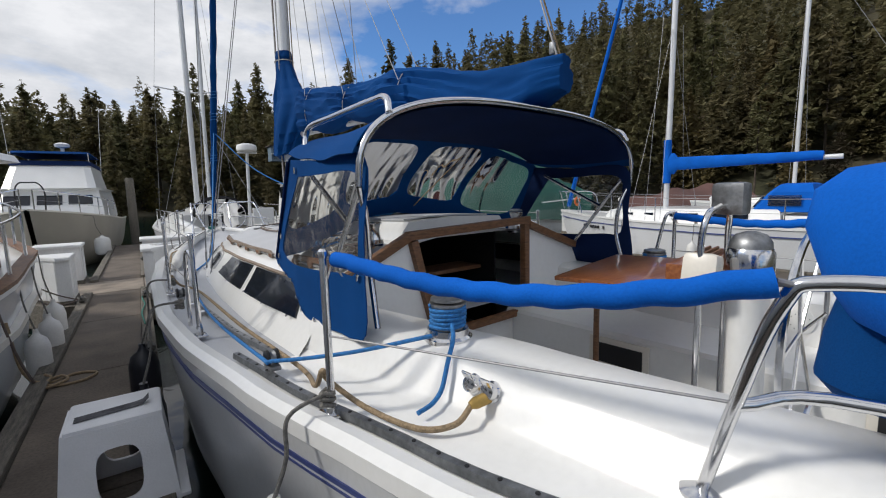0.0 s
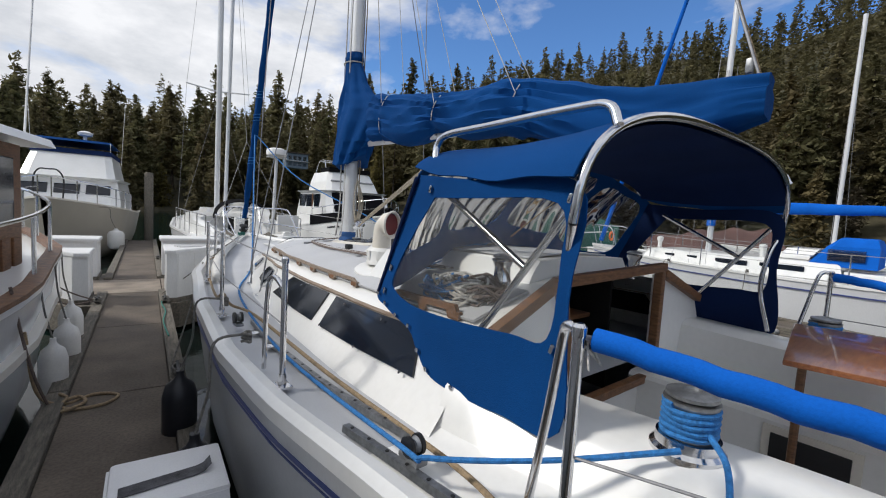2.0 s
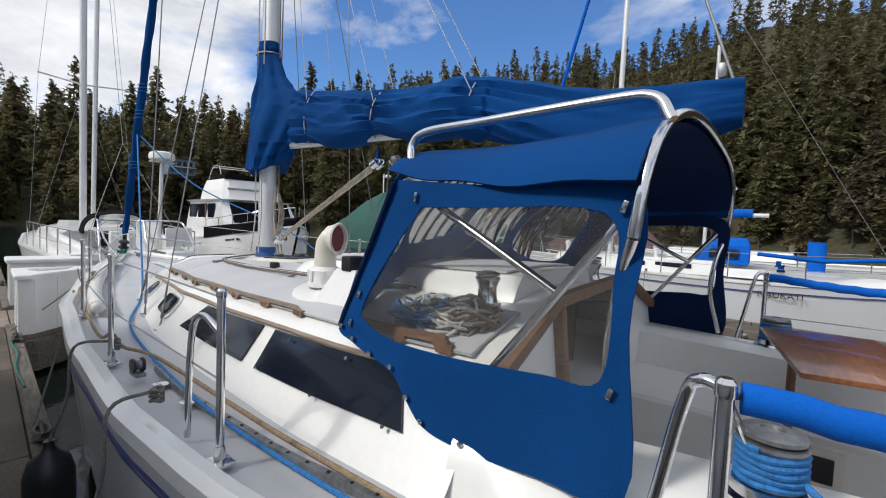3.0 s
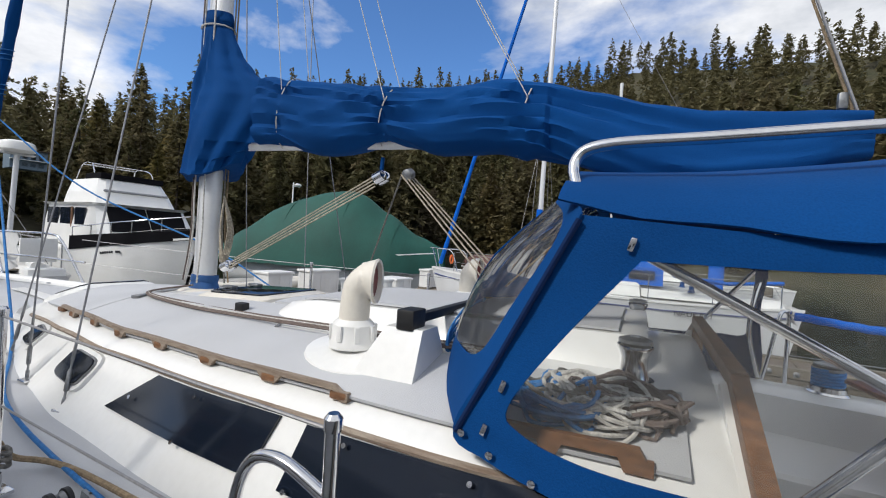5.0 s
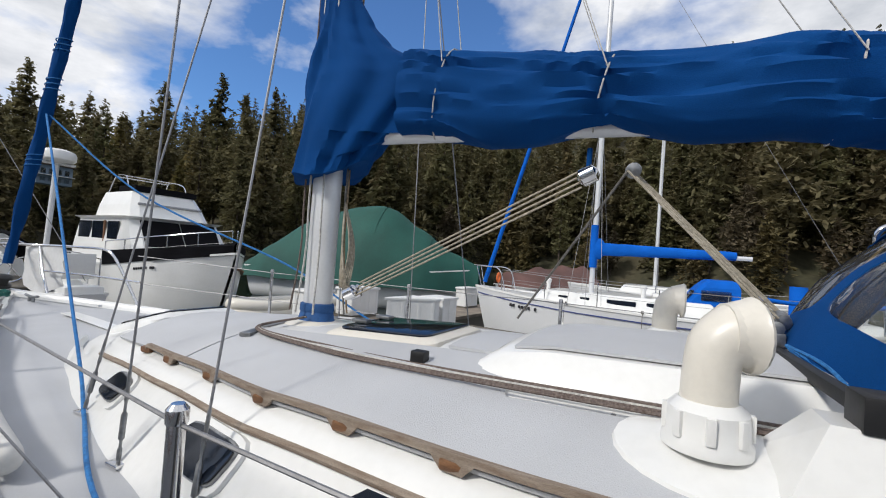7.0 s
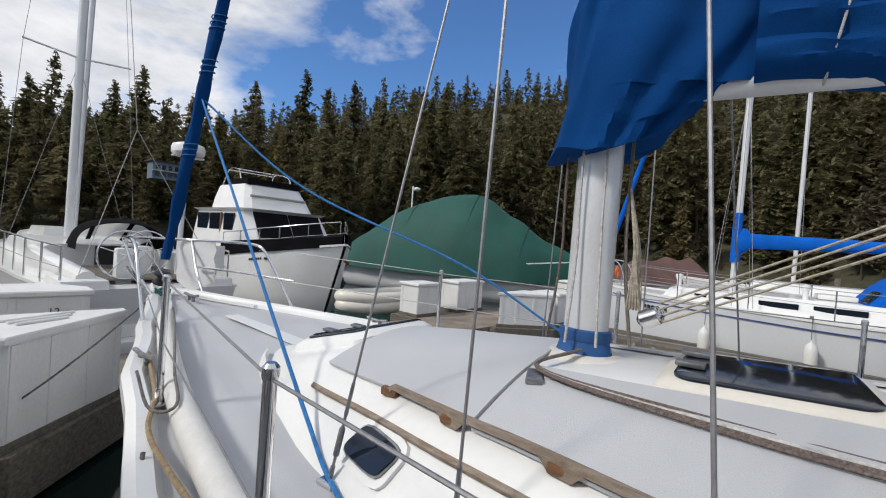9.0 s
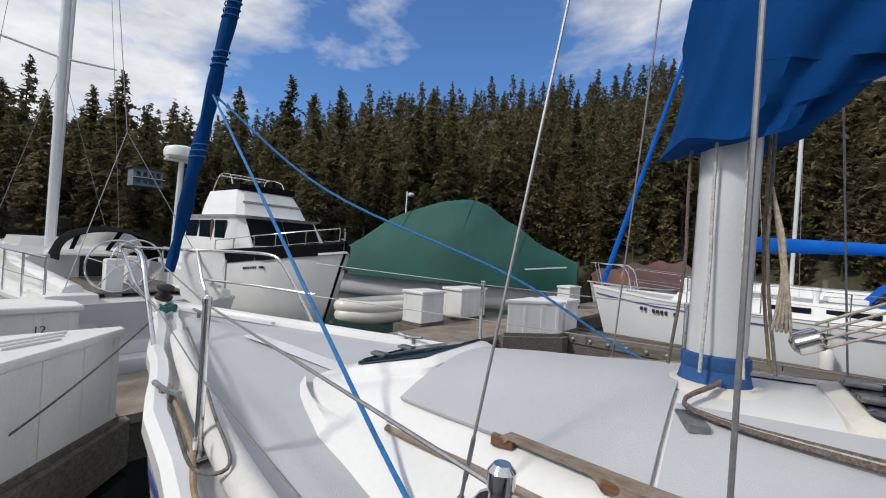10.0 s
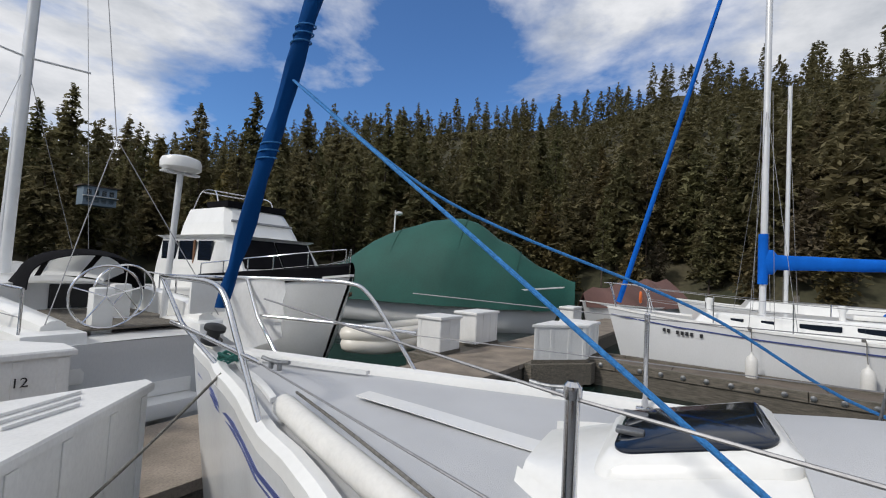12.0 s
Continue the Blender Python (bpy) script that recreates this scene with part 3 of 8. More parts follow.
for sgn in (-1, 1):
    side_light("window_light", [(-1.10, 1.095), (-1.81, 1.105), (-1.77, 0.935), (-0.87, 0.942)], SMOKE, sgn)
    side_light("window_light", [(-1.93, 1.105), (-2.77, 1.115), (-2.87, 0.945), (-1.91, 0.935)], SMOKE, sgn)
    for w0, w1, hz0, hz1 in ((-0.31, -0.60, 0.955, 1.065), (0.51, 0.30, 0.965, 1.045)):
        for nm, gr, mt_, lift in (("port_frame", 0.028, GEL, 0.012), ("port_seal", 0.006, GALV, 0.020), ("port_glass", 0.0, SMOKE, 0.026)):
            wc, zc, hw_, hh_ = (w0 + w1) / 2, (hz0 + hz1) / 2, (w0 - w1) / 2 + gr, (hz1 - hz0) / 2 + gr * 0.8
            bm = B()
            ring = []
            for k in range(32):
                a = 2 * math.pi * k / 32
                ca, sa = math.cos(a), math.sin(a)
                q = 1.0 / (abs(ca) ** 5 + abs(sa) ** 5) ** 0.2
                ring.append((wc + hw_ * q * ca - 0.03 * sa, zc + hh_ * q * sa))
            secs_ = [[side_point(wc + (w - wc) * k, zc + (z - zc) * k, sgn, lift - 0.02 * (k > 1)) for w, z in ring] for k in (1.04, 1.0, 0.55, 0.15)]
            loft(bm, secs_, close=True, cap=False)
            bm.faces.new([v for v in list(bm.verts)[-32:]])
            part(nm, bm, mt_, cabin)
    for w, z in ((-1.02, 1.0), (-1.4, 1.075), (-1.4, 0.94), (-1.95, 0.94), (-2.4, 0.94), (-2.8, 0.94), (-2.1, 1.085), (-2.5, 1.09)):
        bm = B()
        p = side_point(w, z, sgn, 0.024)
        lathe(bm, [(0.008, -0.002), (0.008, 0.002)], p, 8, (sgn, 0, 0.5))
        part("screw_head", bm, CHROME, cabin)
    # teak strip where the side meets the roof
    bm = B()
    rr = []
    for w in wlist(-3.08, 0.95, 34):
        f, e = lerp_table(CABF, w)
        ze, _ = lerp_table(CROWN, w)
        rr.append([(sgn * (e + 0.034), w, ze - 0.030), (sgn * (e + 0.036), w, ze - 0.020), (sgn * (e + 0.022), w, ze - 0.010), (sgn * (e + 0.014), w, ze - 0.028)])
    loft(bm, rr, close=True)
    part("teak_strip", bm, TEAKG, cabin)

# aft bulkhead with the companionway opening between u -0.42 and 0.42
for nm, outline, material in (
        ("bulkhead", [(-1.2, 0.70), (-0.44, 0.70), (-0.58, 1.345), (-1.03, 1.15), (-1.2, 0.86)], GEL),
        ("bulkhead", [(0.42, 0.70), (1.2, 0.70), (1.2, 0.86), (1.03, 1.15), (0.42, 1.345)], GEL),
        ("bulkhead", [(-0.46, 0.42), (0.42, 0.42), (0.42, 0.72), (-0.46, 0.72)], GEL)):
    bm = B()
    a = [bm.verts.new((u, -3.10, z)) for u, z in outline]
    b2 = [bm.verts.new((u, -3.13, z)) for u, z in outline]
    for k in range(len(a)):
        bm.faces.new((a[k], a[(k + 1) % len(a)], b2[(k + 1) % len(a)], b2[k]))
    bm.faces.new(a[::-1])
    bm.faces.new(b2)
    part(nm, bm, material, cabin, smooth=False)
for p0, p1, s in (((-0.58, 1.33), (-0.42, 0.72), 0.05), ((0.42, 1.37), (0.42, 0.74), 0.05), ((-0.62, 1.36), (0.46, 1.395), 0.05), ((-0.46, 0.735), (0.46, 0.735), 0.045), ((-1.04, 1.16), (-0.60, 1.36), 0.05), ((0.46, 1.36), (1.04, 1.16), 0.05)):
    bm = B()
    v = Vector((p1[0] - p0[0], 0, p1[1] - p0[1]))
    box(bm, ((p0[0] + p1[0]) / 2, -3.145, (p0[1] + p1[1]) / 2), (v.length, 0.05, s), ry=-math.degrees(math.atan2(v.z, v.x)), bev=0.006)
    part("teak_trim", bm, TEAKM, cabin)
bm = B()
box(bm, (0.0, -2.3, 0.85), (0.80, 1.1, 0.02))
box(bm, (0.0, -1.78, 0.95), (0.80, 0.03, 0.8))
box(bm, (-0.42, -2.3, 0.95), (0.02, 1.1, 0.8))
box(bm, (0.42, -2.3, 0.95), (0.02, 1.1, 0.8))
part("companionway_lining", bm, BLACK, cabin, "unlit cabin entrance", smooth=False)
bm = B()
box(bm, (0.0, -2.6, 1.02), (0.78, 0.26, 0.03), bev=0.008)
part("companionway_step", bm, TEAKM, cabin)

# cockpit: side decks, coamings, seats, well
bm = B()
rr = []
for sgn in (-1, 1):
    secs = []
    for w in wlist(-6.0, -3.07, 24):
        b, z = lerp_table(SHEER, w)
        k = min(1.0, (w + 6.0) / 0.8)
        co = 1.22 - 0.15 * min(1.0, max(0.0, (-3.11 - w) / 1.0)) - 0.05 * max(0.0, (-4.11 - w) / 1.9)
        co = min(co, b - 0.12)
        hc_ = z + (0.16 + 0.04 * (w + 6) / 2.9) * k
        secs.append([(sgn * (b - 0.03), w, z - 0.005), (sgn * (co + 0.04), w, z + 0.005), (sgn * co, w, z + 0.03), (sgn * (co - 0.05), w, hc_ - 0.03), (sgn * (co - 0.09), w, hc_), (sgn * (co - 0.30), w, hc_ + 0.01), (sgn * (co - 0.36), w, hc_ - 0.02), (sgn * (co - 0.40), w, 0.80), (sgn * (WELL + 0.02), w, 0.76), (sgn * WELL, w, 0.74), (sgn * WELL, w, 0.34)])
    loft(bm, secs, cap=False)
coam = part("cockpit_moulding", bm, GEL, yacht, "white moulded cockpit coamings and seats")
bm = B()
box(bm, (0, -4.45, 0.33), (2 * WELL + 0.02, 2.75, 0.02))
part("cockpit_floor", bm, DECK, yacht, smooth=False)
bm = B()
box(bm, (0, -5.90, 0.62), (2.0, 0.24, 0.60), bev=0.03)
part("stern_bench", bm, GEL, yacht)
for w in (-3.83, -5.05):
    bm = B()
    box(bm, (WELL - 0.010, w - 0.10, 0.635), (0.014, 0.36, 0.18), bev=0.006)
    fr = part("locker_frame", bm, GELC, yacht)
    bm = B()
    box(bm, (WELL - 0.020, w - 0.10, 0.635), (0.014, 0.29, 0.115), bev=0.005)
    part("vent_opening", bm, BLACK, fr)

# screw heads over the roof panels
for k in range(9):
    for u_ in (0.18, 0.42):
        w = 0.45 - 0.36 * k
        e = lerp_table(CABF, w)[1]
        u = -(e - u_ * (0.6 + 0.05 * k))
        bm = B()
        lathe(bm, [(0.009, 0), (0.009, 0.004), (0.004, 0.006)], (u, w - 0.1 * u_, roof(u, w) + 0.004), 8)
        part("screw_head", bm, GALV, cabin)

# ---- rigging and fittings of the sailboat ----
mast = thing("mast", "white aluminium mast with a blue collar at its foot", "mast", (0, 0, 1.27), BOAT)


def oval(c, a, b_, n=16):
    return [(c[0] + a * math.cos(2 * math.pi * k / n), c[1] + b_ * math.sin(2 * math.pi * k / n), c[2]) for k in range(n)]


bm = B()
loft(bm, [oval((0, 0, 1.24), 0.066, 0.090), oval((0, -0.05, 6.0), 0.066, 0.090), oval((0, -0.1, 12.6), 0.055, 0.075)], close=True)
part("mast_tube", bm, ALU, mast)
bm = B()
loft(bm, [oval((0, 0, 1.26), 0.108, 0.130), oval((0, 0, 1.275), 0.100, 0.120), oval((0, 0, 1.29), 0.088, 0.110), oval((0, 0, 1.33), 0.077, 0.100), oval((0, 0, 1.34), 0.082, 0.106), oval((0, 0, 1.375), 0.079, 0.104), oval((0, 0, 1.38), 0.064, 0.088)], close=True)
part("mast_boot", bm, BLUEG, mast, "faded blue fabric collar")
bm = B()
lathe(bm, [(0.17, 0), (0.17, 0.012), (0.13, 0.03)], (0, 0, 1.255), 24)
part("mast_step_ring", bm, GELC, mast)
bm = B()
tube(bm, [(-0.75, -0.06, 6.6), (0, -0.04, 6.55), (0.75, -0.06, 6.6)], 0.025)
part("spreader", bm, ALU, mast)
for u, w, tip in ((-1.00, -0.04, (-0.75, -0.06, 6.6)), (-1.08, -0.55, (0, -0.04, 6.5)), (-0.85, 0.52, (0, -0.02, 6.5))):
    for sgn in (1, -1):
        p0 = Vector((sgn * u, w, lerp_table(SHEER, w)[1] + 0.02))
        p1 = Vector((sgn * tip[0], tip[1], tip[2]))
        d = (p1 - p0).normalized()
        bm = B()
        tube(bm, [p0 + d * 0.3, p1], 0.0045, 6)
        sh = part("shroud", bm, WIRE, mast)
        bm = B()
        lathe(bm, [(0.004, 0), (0.008, 0.015), (0.008, 0.05), (0.005, 0.055), (0.005, 0.08), (0.010, 0.085), (0.010, 0.17), (0.005, 0.18), (0.005, 0.21), (0.007, 0.22), (0.006, 0.32)], p0, 10, d)
        part("turnbuckle", bm, GALV, sh)
        bm = B()
        box(bm, p0, (0.05, 0.07, 0.012), bev=0.003)
        part("chainplate", bm, CHROME, sh)
# halyards down the mast
for u, w, mtl in ((-0.085, -0.06, ROPEW), (-0.05, 0.105, ROPED), (0.05, -0.12, ROPET), (-0.09, 0.03, ROPEW), (0.02, -0.13, ROPEG)):
    bm = B()
    tube(bm, spline([(u * 1.4, w * 1.3, 1.33), (u, w, 1.7), (u * 1.02, w, 2.3), (u * 0.9, w * 0.9 - 0.04, 6.0), (u * 0.5, -0.1, 12.0)], 4), 0.0055, 6)
    part("halyard", bm, mtl, mast)
bm = B()
for k in range(5):
    tube(bm, spline([(0.02, -0.13, 1.95), (0.03 + 0.012 * k, -0.17, 1.7), (0.0, -0.15 - 0.012 * k, 1.48), (-0.03, -0.17, 1.72), (0.02, -0.13, 1.95)], 5), 0.0045, 6)
part("coiled_line", bm, ROPEC, mast)

# boom and the blue sail cover
boom = thing("boom", "white boom slung level behind the mast", "boom", (0, -0.1, 2.2), BOAT)
bm = B()
tube(bm, [(0, -0.12, 2.312), (0.14, -3.60, 2.262)], 0.046, 16)
part("boom_tube", bm, ALU, boom)

cover = thing("sail_cover", "creased royal-navy blue canvas cover over boom and mast", "sail cover", (0, -0.1, 2.15), BOAT)
TOP = [(-3.66, 2.34, 2.14), (-3.35, 2.345, 2.04), (-3.1, 2.365, 2.02), (-2.87, 2.42, 2.05), (-2.63, 2.49, 2.11), (-2.38, 2.55, 2.18), (-2.1, 2.585, 2.21), (-1.82, 2.58, 2.21), (-1.5, 2.59, 2.265), (-1.42, 2.60, 2.26), (-1.15, 2.645, 2.225), (-0.95, 2.675, 2.225), (-0.78, 2.70, 2.265), (-0.55, 2.76, 2.28)]
bm = B()
secs = []
WSC = wlist(-3.66, -0.5, 170)
for i, w in enumerate(WSC):
    zt, zb = lerp_table(TOP, w)
    zm, h = (zt + zb) / 2, (zt - zb) / 2
    half = 0.115 + 0.035 * math.sin(w * 3.0 + 0.5) * (0.5 + 0.5 * math.sin(w * 1.7)) + 0.02 * (1 if w > -2.4 else 0)
    cinch = 1 - 0.16 * math.exp(-((w + 0.72) / 0.05) ** 2) - 0.16 * math.exp(-((w + 1.47) / 0.05) ** 2) - 0.10 * math.exp(-((w + 2.28) / 0.06) ** 2)
    if w < -3.5:
        half *= 0.45 + 0.55 * (w + 3.66) / 0.16
    ring = []
    n = 72
    for k in range(n):
        a = 2 * math.pi * k / n
        ca, sa = math.cos(a), math.sin(a)
        near = max(math.exp(-abs(w + 0.72) / 0.30), math.exp(-abs(w + 1.47) / 0.34), math.exp(-abs(w + 2.28) / 0.30))
        side_k = 4.0 * (ca > 0)
        # long pulled creases that gather towards the ties, over a slow swell
        fold = 0.034 * noise.noise((w * 1.4, sa * 1.6 + 3, side_k))
        ridge = abs(noise.noise((w * 0.75 + 9, sa * (2.3 + 1.5 * near) - w * 1.1, side_k)))
        fold += (0.012 + 0.046 * near) * (0.55 - 2.2 * math.sqrt(ridge * ridge + 0.0006))
        ridge = abs(noise.noise((w * 1.5 + 3, sa * 2.3 + w * 1.2, side_k + 7)))
        fold += (0.008 + 0.024 * near) * (0.5 - 2.2 * math.sqrt(ridge * ridge + 0.0008))
        fold += 0.004 * noise.noise((w * 5, sa * 7, side_k))
        drop = 0.16 * max(0, -sa) * abs(ca)
        u = half * cinch * (abs(ca) ** 0.75) * (1 if ca > 0 else -1) * (1.0 + 0.25 * sa * -1) + fold * (1 if ca > 0 else -1) * abs(ca)
        ring.append((u - 0.04 * w, w, zm + h * (0.96 + 0.04 * cinch) * (abs(sa) ** 0.85) * (1 if sa > 0 else -1) + fold * 0.5))
    secs.append(ring)
loft(bm, secs, close=True)
part("boom_sleeve", bm, NAVY, cover)
bm = B()
secs = []
MC = [(2.07, 0.15, 0.30, 0.20), (2.12, 0.145, 0.34, 0.185), (2.3, 0.15, 0.48, 0.165), (2.5, 0.145, 0.60, 0.15), (2.62, 0.135, 0.60, 0.14), (2.70, 0.12, 0.52, 0.13), (2.80, 0.11, 0.36, 0.125), (2.92, 0.10, 0.24, 0.12), (3.11, 0.095, 0.14, 0.115), (3.14, 0.085, 0.115, 0.105), (3.17, 0.095, 0.135, 0.12), (3.24, 0.085, 0.115, 0.105)]
for i in range(91):
    z = 2.07 + 1.17 * i / 90
    hb, aft, fwd = lerp_table(MC, z)
    ring = []
    n = 88
    for k in range(n):
        a = 2 * math.pi * k / n
        ca, sa = math.cos(a), math.sin(a)
        amp = 0.042 * min(1.0, (3.15 - z) * 3) if z < 3.12 else 0.0
        d = z * 2.6 + sa * 4.0 * (1 if sa < 0 else 0.4)
        crease = noise.noise((d * 0.8 + 2, ca * 0.9, sa * 0.8))
        fold = 1.2 * amp * (0.5 - 1.7 * math.sqrt(crease * crease + 0.0015)) + amp * 0.5 * noise.noise((z * 1.0 + sa * 3, ca * 1.3 + 5, 1.0)) + 0.15 * amp * noise.noise((z * 4, ca * 3, sa * 3))
        w = (fwd if sa > 0 else aft * (1 - 0.12 * (z < 2.16))) * sa
        u = hb * ca * (1 - 0.25 * max(0, -sa) ** 2)
        ring.append((u + fold * ca, w + fold * sa, z + (0.09 * max(0, -sa) if z < 2.3 else 0) + 0.02 * math.sin(a * 3) * (z < 2.2)))
    secs.append(ring)
loft(bm, secs, close=True)
part("mast_sleeve", bm, NAVY, cover)
bm = B()
tube(bm, [(0.1 * math.cos(a), 0.125 * math.sin(a), 3.135) for a in [k * math.pi / 8 for k in range(17)]], 0.006, 6)
part("cinch_cord", bm, ROPEW, cover)
for w in (-0.72, -1.47, -2.28):
    zt, zb = lerp_table(TOP, w)
    bm = B()
    h = (zt - zb) / 2 + 0.008
    tube(bm, [(0.135 * math.cos(a) - 0.04 * w, w - 0.04 * math.sin(a), (zt + zb) / 2 + h * math.sin(a)) for a in [k * math.pi / 10 for k in range(21)]], 0.004, 6)
    part("tie_cord", bm, ROPEW, cover)
# lazy jacks and topping lift
jacks = thing("lazy_jack_lines", "thin white lines from mast to boom", "rigging line", (0, -0.7, 2.6), BOAT)
for sgn in (-1, 1):
    for w, hz_ in ((-0.72, 6.0), (-1.47, 6.0), (-2.28, 6.0)):
        bm = B()
        tube(bm, [(sgn * 0.13 - 0.04 * w, w - 0.02, lerp_table(TOP, w)[0] - 0.1), (sgn * 0.10, -0.25, hz_)], 0.0028, 5)
        part("line", bm, ROPEW, jacks)
lift = thing("topping_lift", "paired tan rope and wire holding up the boom end", "rigging line", (0, -3.6, 2.3), BOAT)
for o, mt_ in ((0.015, ROPET), (-0.02, WIRE)):
    bm = B()
    tube(bm, [(o + 0.145, -3.62, 2.33), (0, -0.2, 12.5)], 0.006, 6)
    part("line", bm, mt_, lift)
bm = B()
box(bm, (0.145, -3.57, 2.40), (0.03, 0.035, 0.07), bev=0.01)
part("block", bm, GALV, lift)

# vang and mainsheet tackles
vang = thing("vang_tackle", "tan rope tackle between boom and mast foot", "tackle", (0, -0.28, 1.45), BOAT)
for o in (-0.03, -0.01, 0.012, 0.032):
    bm = B()
    tube(bm, [(o * 0.9, -0.26, 1.475 + o * 1.2), (o * 0.9 + 0.05, -1.40, 2.07 + 1.5 * o)], 0.0048, 6)
    part("fall", bm, ROPEC, vang)
for p, d in (((0, -0.24, 1.46), (0, -1, 0.5)), ((0.05, -1.42, 2.08), (0, -1, 0.5))):
    bm = B()
    for o in (-0.022, 0.022):
        lathe(bm, [(0.012, -0.045), (0.034, -0.03), (0.034, 0.03), (0.012, 0.045)], Vector(p) + Vector((o, 0, 0)), 14, d)
    part("block", bm, CHROME, vang)
bm = B()
tube(bm, [(0.05, -1.42, 2.10), (0.055, -1.42, 2.2)], 0.012)
part("strap", bm, NAVY, vang)
sheet = thing("mainsheet_tackle", "tan rope mainsheet from boom to traveller", "tackle", (0, -1.6, 2.1), BOAT)
for o in (-0.05, -0.02, 0.01, 0.035):
    bm = B()
    tube(bm, [(o + 0.06, -1.60 - 0.4 * o, 2.09), (o * 2 + 0.14, -2.14 - 0.8 * o, 1.54)], 0.0048, 6)
    part("fall", bm, ROPEC, sheet)
bm = B()
tube(bm, [(0.02, -1.58, 2.09), (0.50, -1.02, 1.37)], 0.006, 6)
part("fall", bm, ROPEG, sheet)
bm = B()
tube(bm, [(0.14, -2.2, 1.5), (0.40, -2.55, 1.9), (0.5, -2.75, 2.05)], 0.005, 6)
part("fall", bm, ROPET, sheet)
for p in ((0.06, -1.60, 2.10), (0.14, -2.14, 1.53)):
    bm = B()
    lathe(bm, [(0.01, -0.035), (0.032, -0.025), (0.032, 0.025), (0.01, 0.035)], p, 14, (1, 0, 0.3))
    part("block", bm, GALV, sheet)

# traveller beam on two moulded feet
trav = thing("traveller", "dark traveller track on white moulded feet", "traveller", (0, -2.24, 1.2), BOAT)
for sgn in (-1, 1):
    bm = B()
    foot = [[(sgn * 0.88, -1.92), (sgn * 0.88, -2.19), (sgn * 0.60, -2.19), (sgn * 0.60, -1.92)], [(sgn * 0.79, -2.03), (sgn * 0.79, -2.18), (sgn * 0.67, -2.18), (sgn * 0.67, -2.03)]]
    loft(bm, [[(u, w, roof(u, w) - 0.02) for u, w in foot[0]], [(u, w, 1.40) for u, w in foot[1]]], close=True)
    part("moulded_foot", bm, GEL, trav, smooth=False)
    bm = B()
    box(bm, (sgn * 0.75, -2.11, 1.43), (0.10, 0.07, 0.075), bev=0.008)
    part("end_stop", bm, BLACK, trav)
bm = B()
box(bm, (0, -2.11, 1.425), (1.42, 0.035, 0.035), bev=0.006)
part("track", bm, BLACK, trav)
bm = B()
box(bm, (0.14, -2.11, 1.465), (0.20, 0.06, 0.05), bev=0.01)
for k in range(3):
    lathe(bm, [(0.012, -0.02), (0.026, -0.015), (0.026, 0.015), (0.012, 0.02)], (0.06 + 0.07 * k, -2.11, 1.505), 12, (1, 0, 0))
part("car", bm, GALV, trav)
bm = B()
for k in range(4):
    tube(bm, spline([(0.0, -2.13, 1.455), (-0.25 - 0.02 * k, -2.16, 1.38 + 0.02 * k), (-0.55, -2.18, 1.32 + 0.015 * k), (-0.60, -2.21, 1.30), (-0.35, -2.20, 1.33), (-0.05, -2.15, 1.445)], 5), 0.006, 6)
part("control_line", bm, ROPEB, trav)

# cowl ventilators on their boxes


def ventilator(u, w, toward):
    v = thing("ventilator", "cream cowl ventilator with a dark red throat on the cabin roof", "ventilator", (u, w, 1.2), BOAT, "cowl ventilators")
    b = B()
    rows_ = []
    for r, h in ((0.215, -0.02), (0.20, 0.02), (0.10, 0.035)):
        rows_.append([(u + r * 0.85 * math.cos(a), w - 0.05 + r * 1.25 * math.sin(a), roof(u + r * 0.8 * math.cos(a), w) + h) for a in [2 * math.pi * k / 24 for k in range(24)]])
    loft(b, rows_, close=True)
    part("vent_box", b, GEL, v)
    z0 = roof(u, w) + 0.03
    b = B()
    lathe(b, [(0.095, 0), (0.095, 0.02), (0.088, 0.03), (0.085, 0.09), (0.070, 0.105), (0.064, 0.11)], (u, w, z0), 24)
    part("deck_collar", b, GEL, v)
    for k in range(8):
        b = B()
        a = 2 * math.pi * k / 8
        box(b, (u + 0.089 * math.cos(a), w + 0.089 * math.sin(a), z0 + 0.06), (0.012, 0.02, 0.06), rz=math.degrees(a), bev=0.003)
        part("collar_rib", b, GEL, v)
    d = Vector(toward).normalized()
    b = B()
    rows_ = []
    for k in range(11):
        t = k / 10
        a = t * math.pi / 2
        c = Vector((u, w, z0 + 0.10)) + Vector((0, 0, 0.09 + 0.075 * math.sin(a))) + d * 0.075 * (1 - math.cos(a)) - Vector((0, 0, 0.09 * (1 - min(1, t * 4))))
        ax = (Vector((0, 0, 1)) * math.cos(a) + d * math.sin(a)).normalized()
        r = 0.060 + 0.026 * t ** 2
        s = d.cross(Vector((0, 0, 1))).normalized()
        e = ax.cross(s)
        rows_.append([c + r * (math.cos(q) * s + math.sin(q) * e) for q in [2 * math.pi * j / 20 for j in range(20)]])
    last = rows_[-1]
    cc = sum((Vector(q) for q in last), Vector()) / 20
    rows_.append([cc + (Vector(q) - cc) * 1.06 + d * 0.008 for q in last])
    rows_.append([cc + (Vector(q) - cc) * 1.0 + d * 0.016 for q in last])
    rows_.append([cc + (Vector(q) - cc) * 0.90 + d * 0.012 for q in last])
    rows_.append([cc + (Vector(q) - cc) * 0.84 - d * 0.05 for q in last])
    loft(b, rows_, close=True)
    part("cowl", b, GELC, v)
    b = B()
    lathe(b, [(0.074, -0.012), (0.074, -0.006)], cc, 20, d)
    part("throat", b, REDV, v, "dark red inner throat")
    return v


ventilator(-0.71, -1.83, (0.35, -1, 0))
ventilator(0.71, -1.76, (0.05, -1, 0))

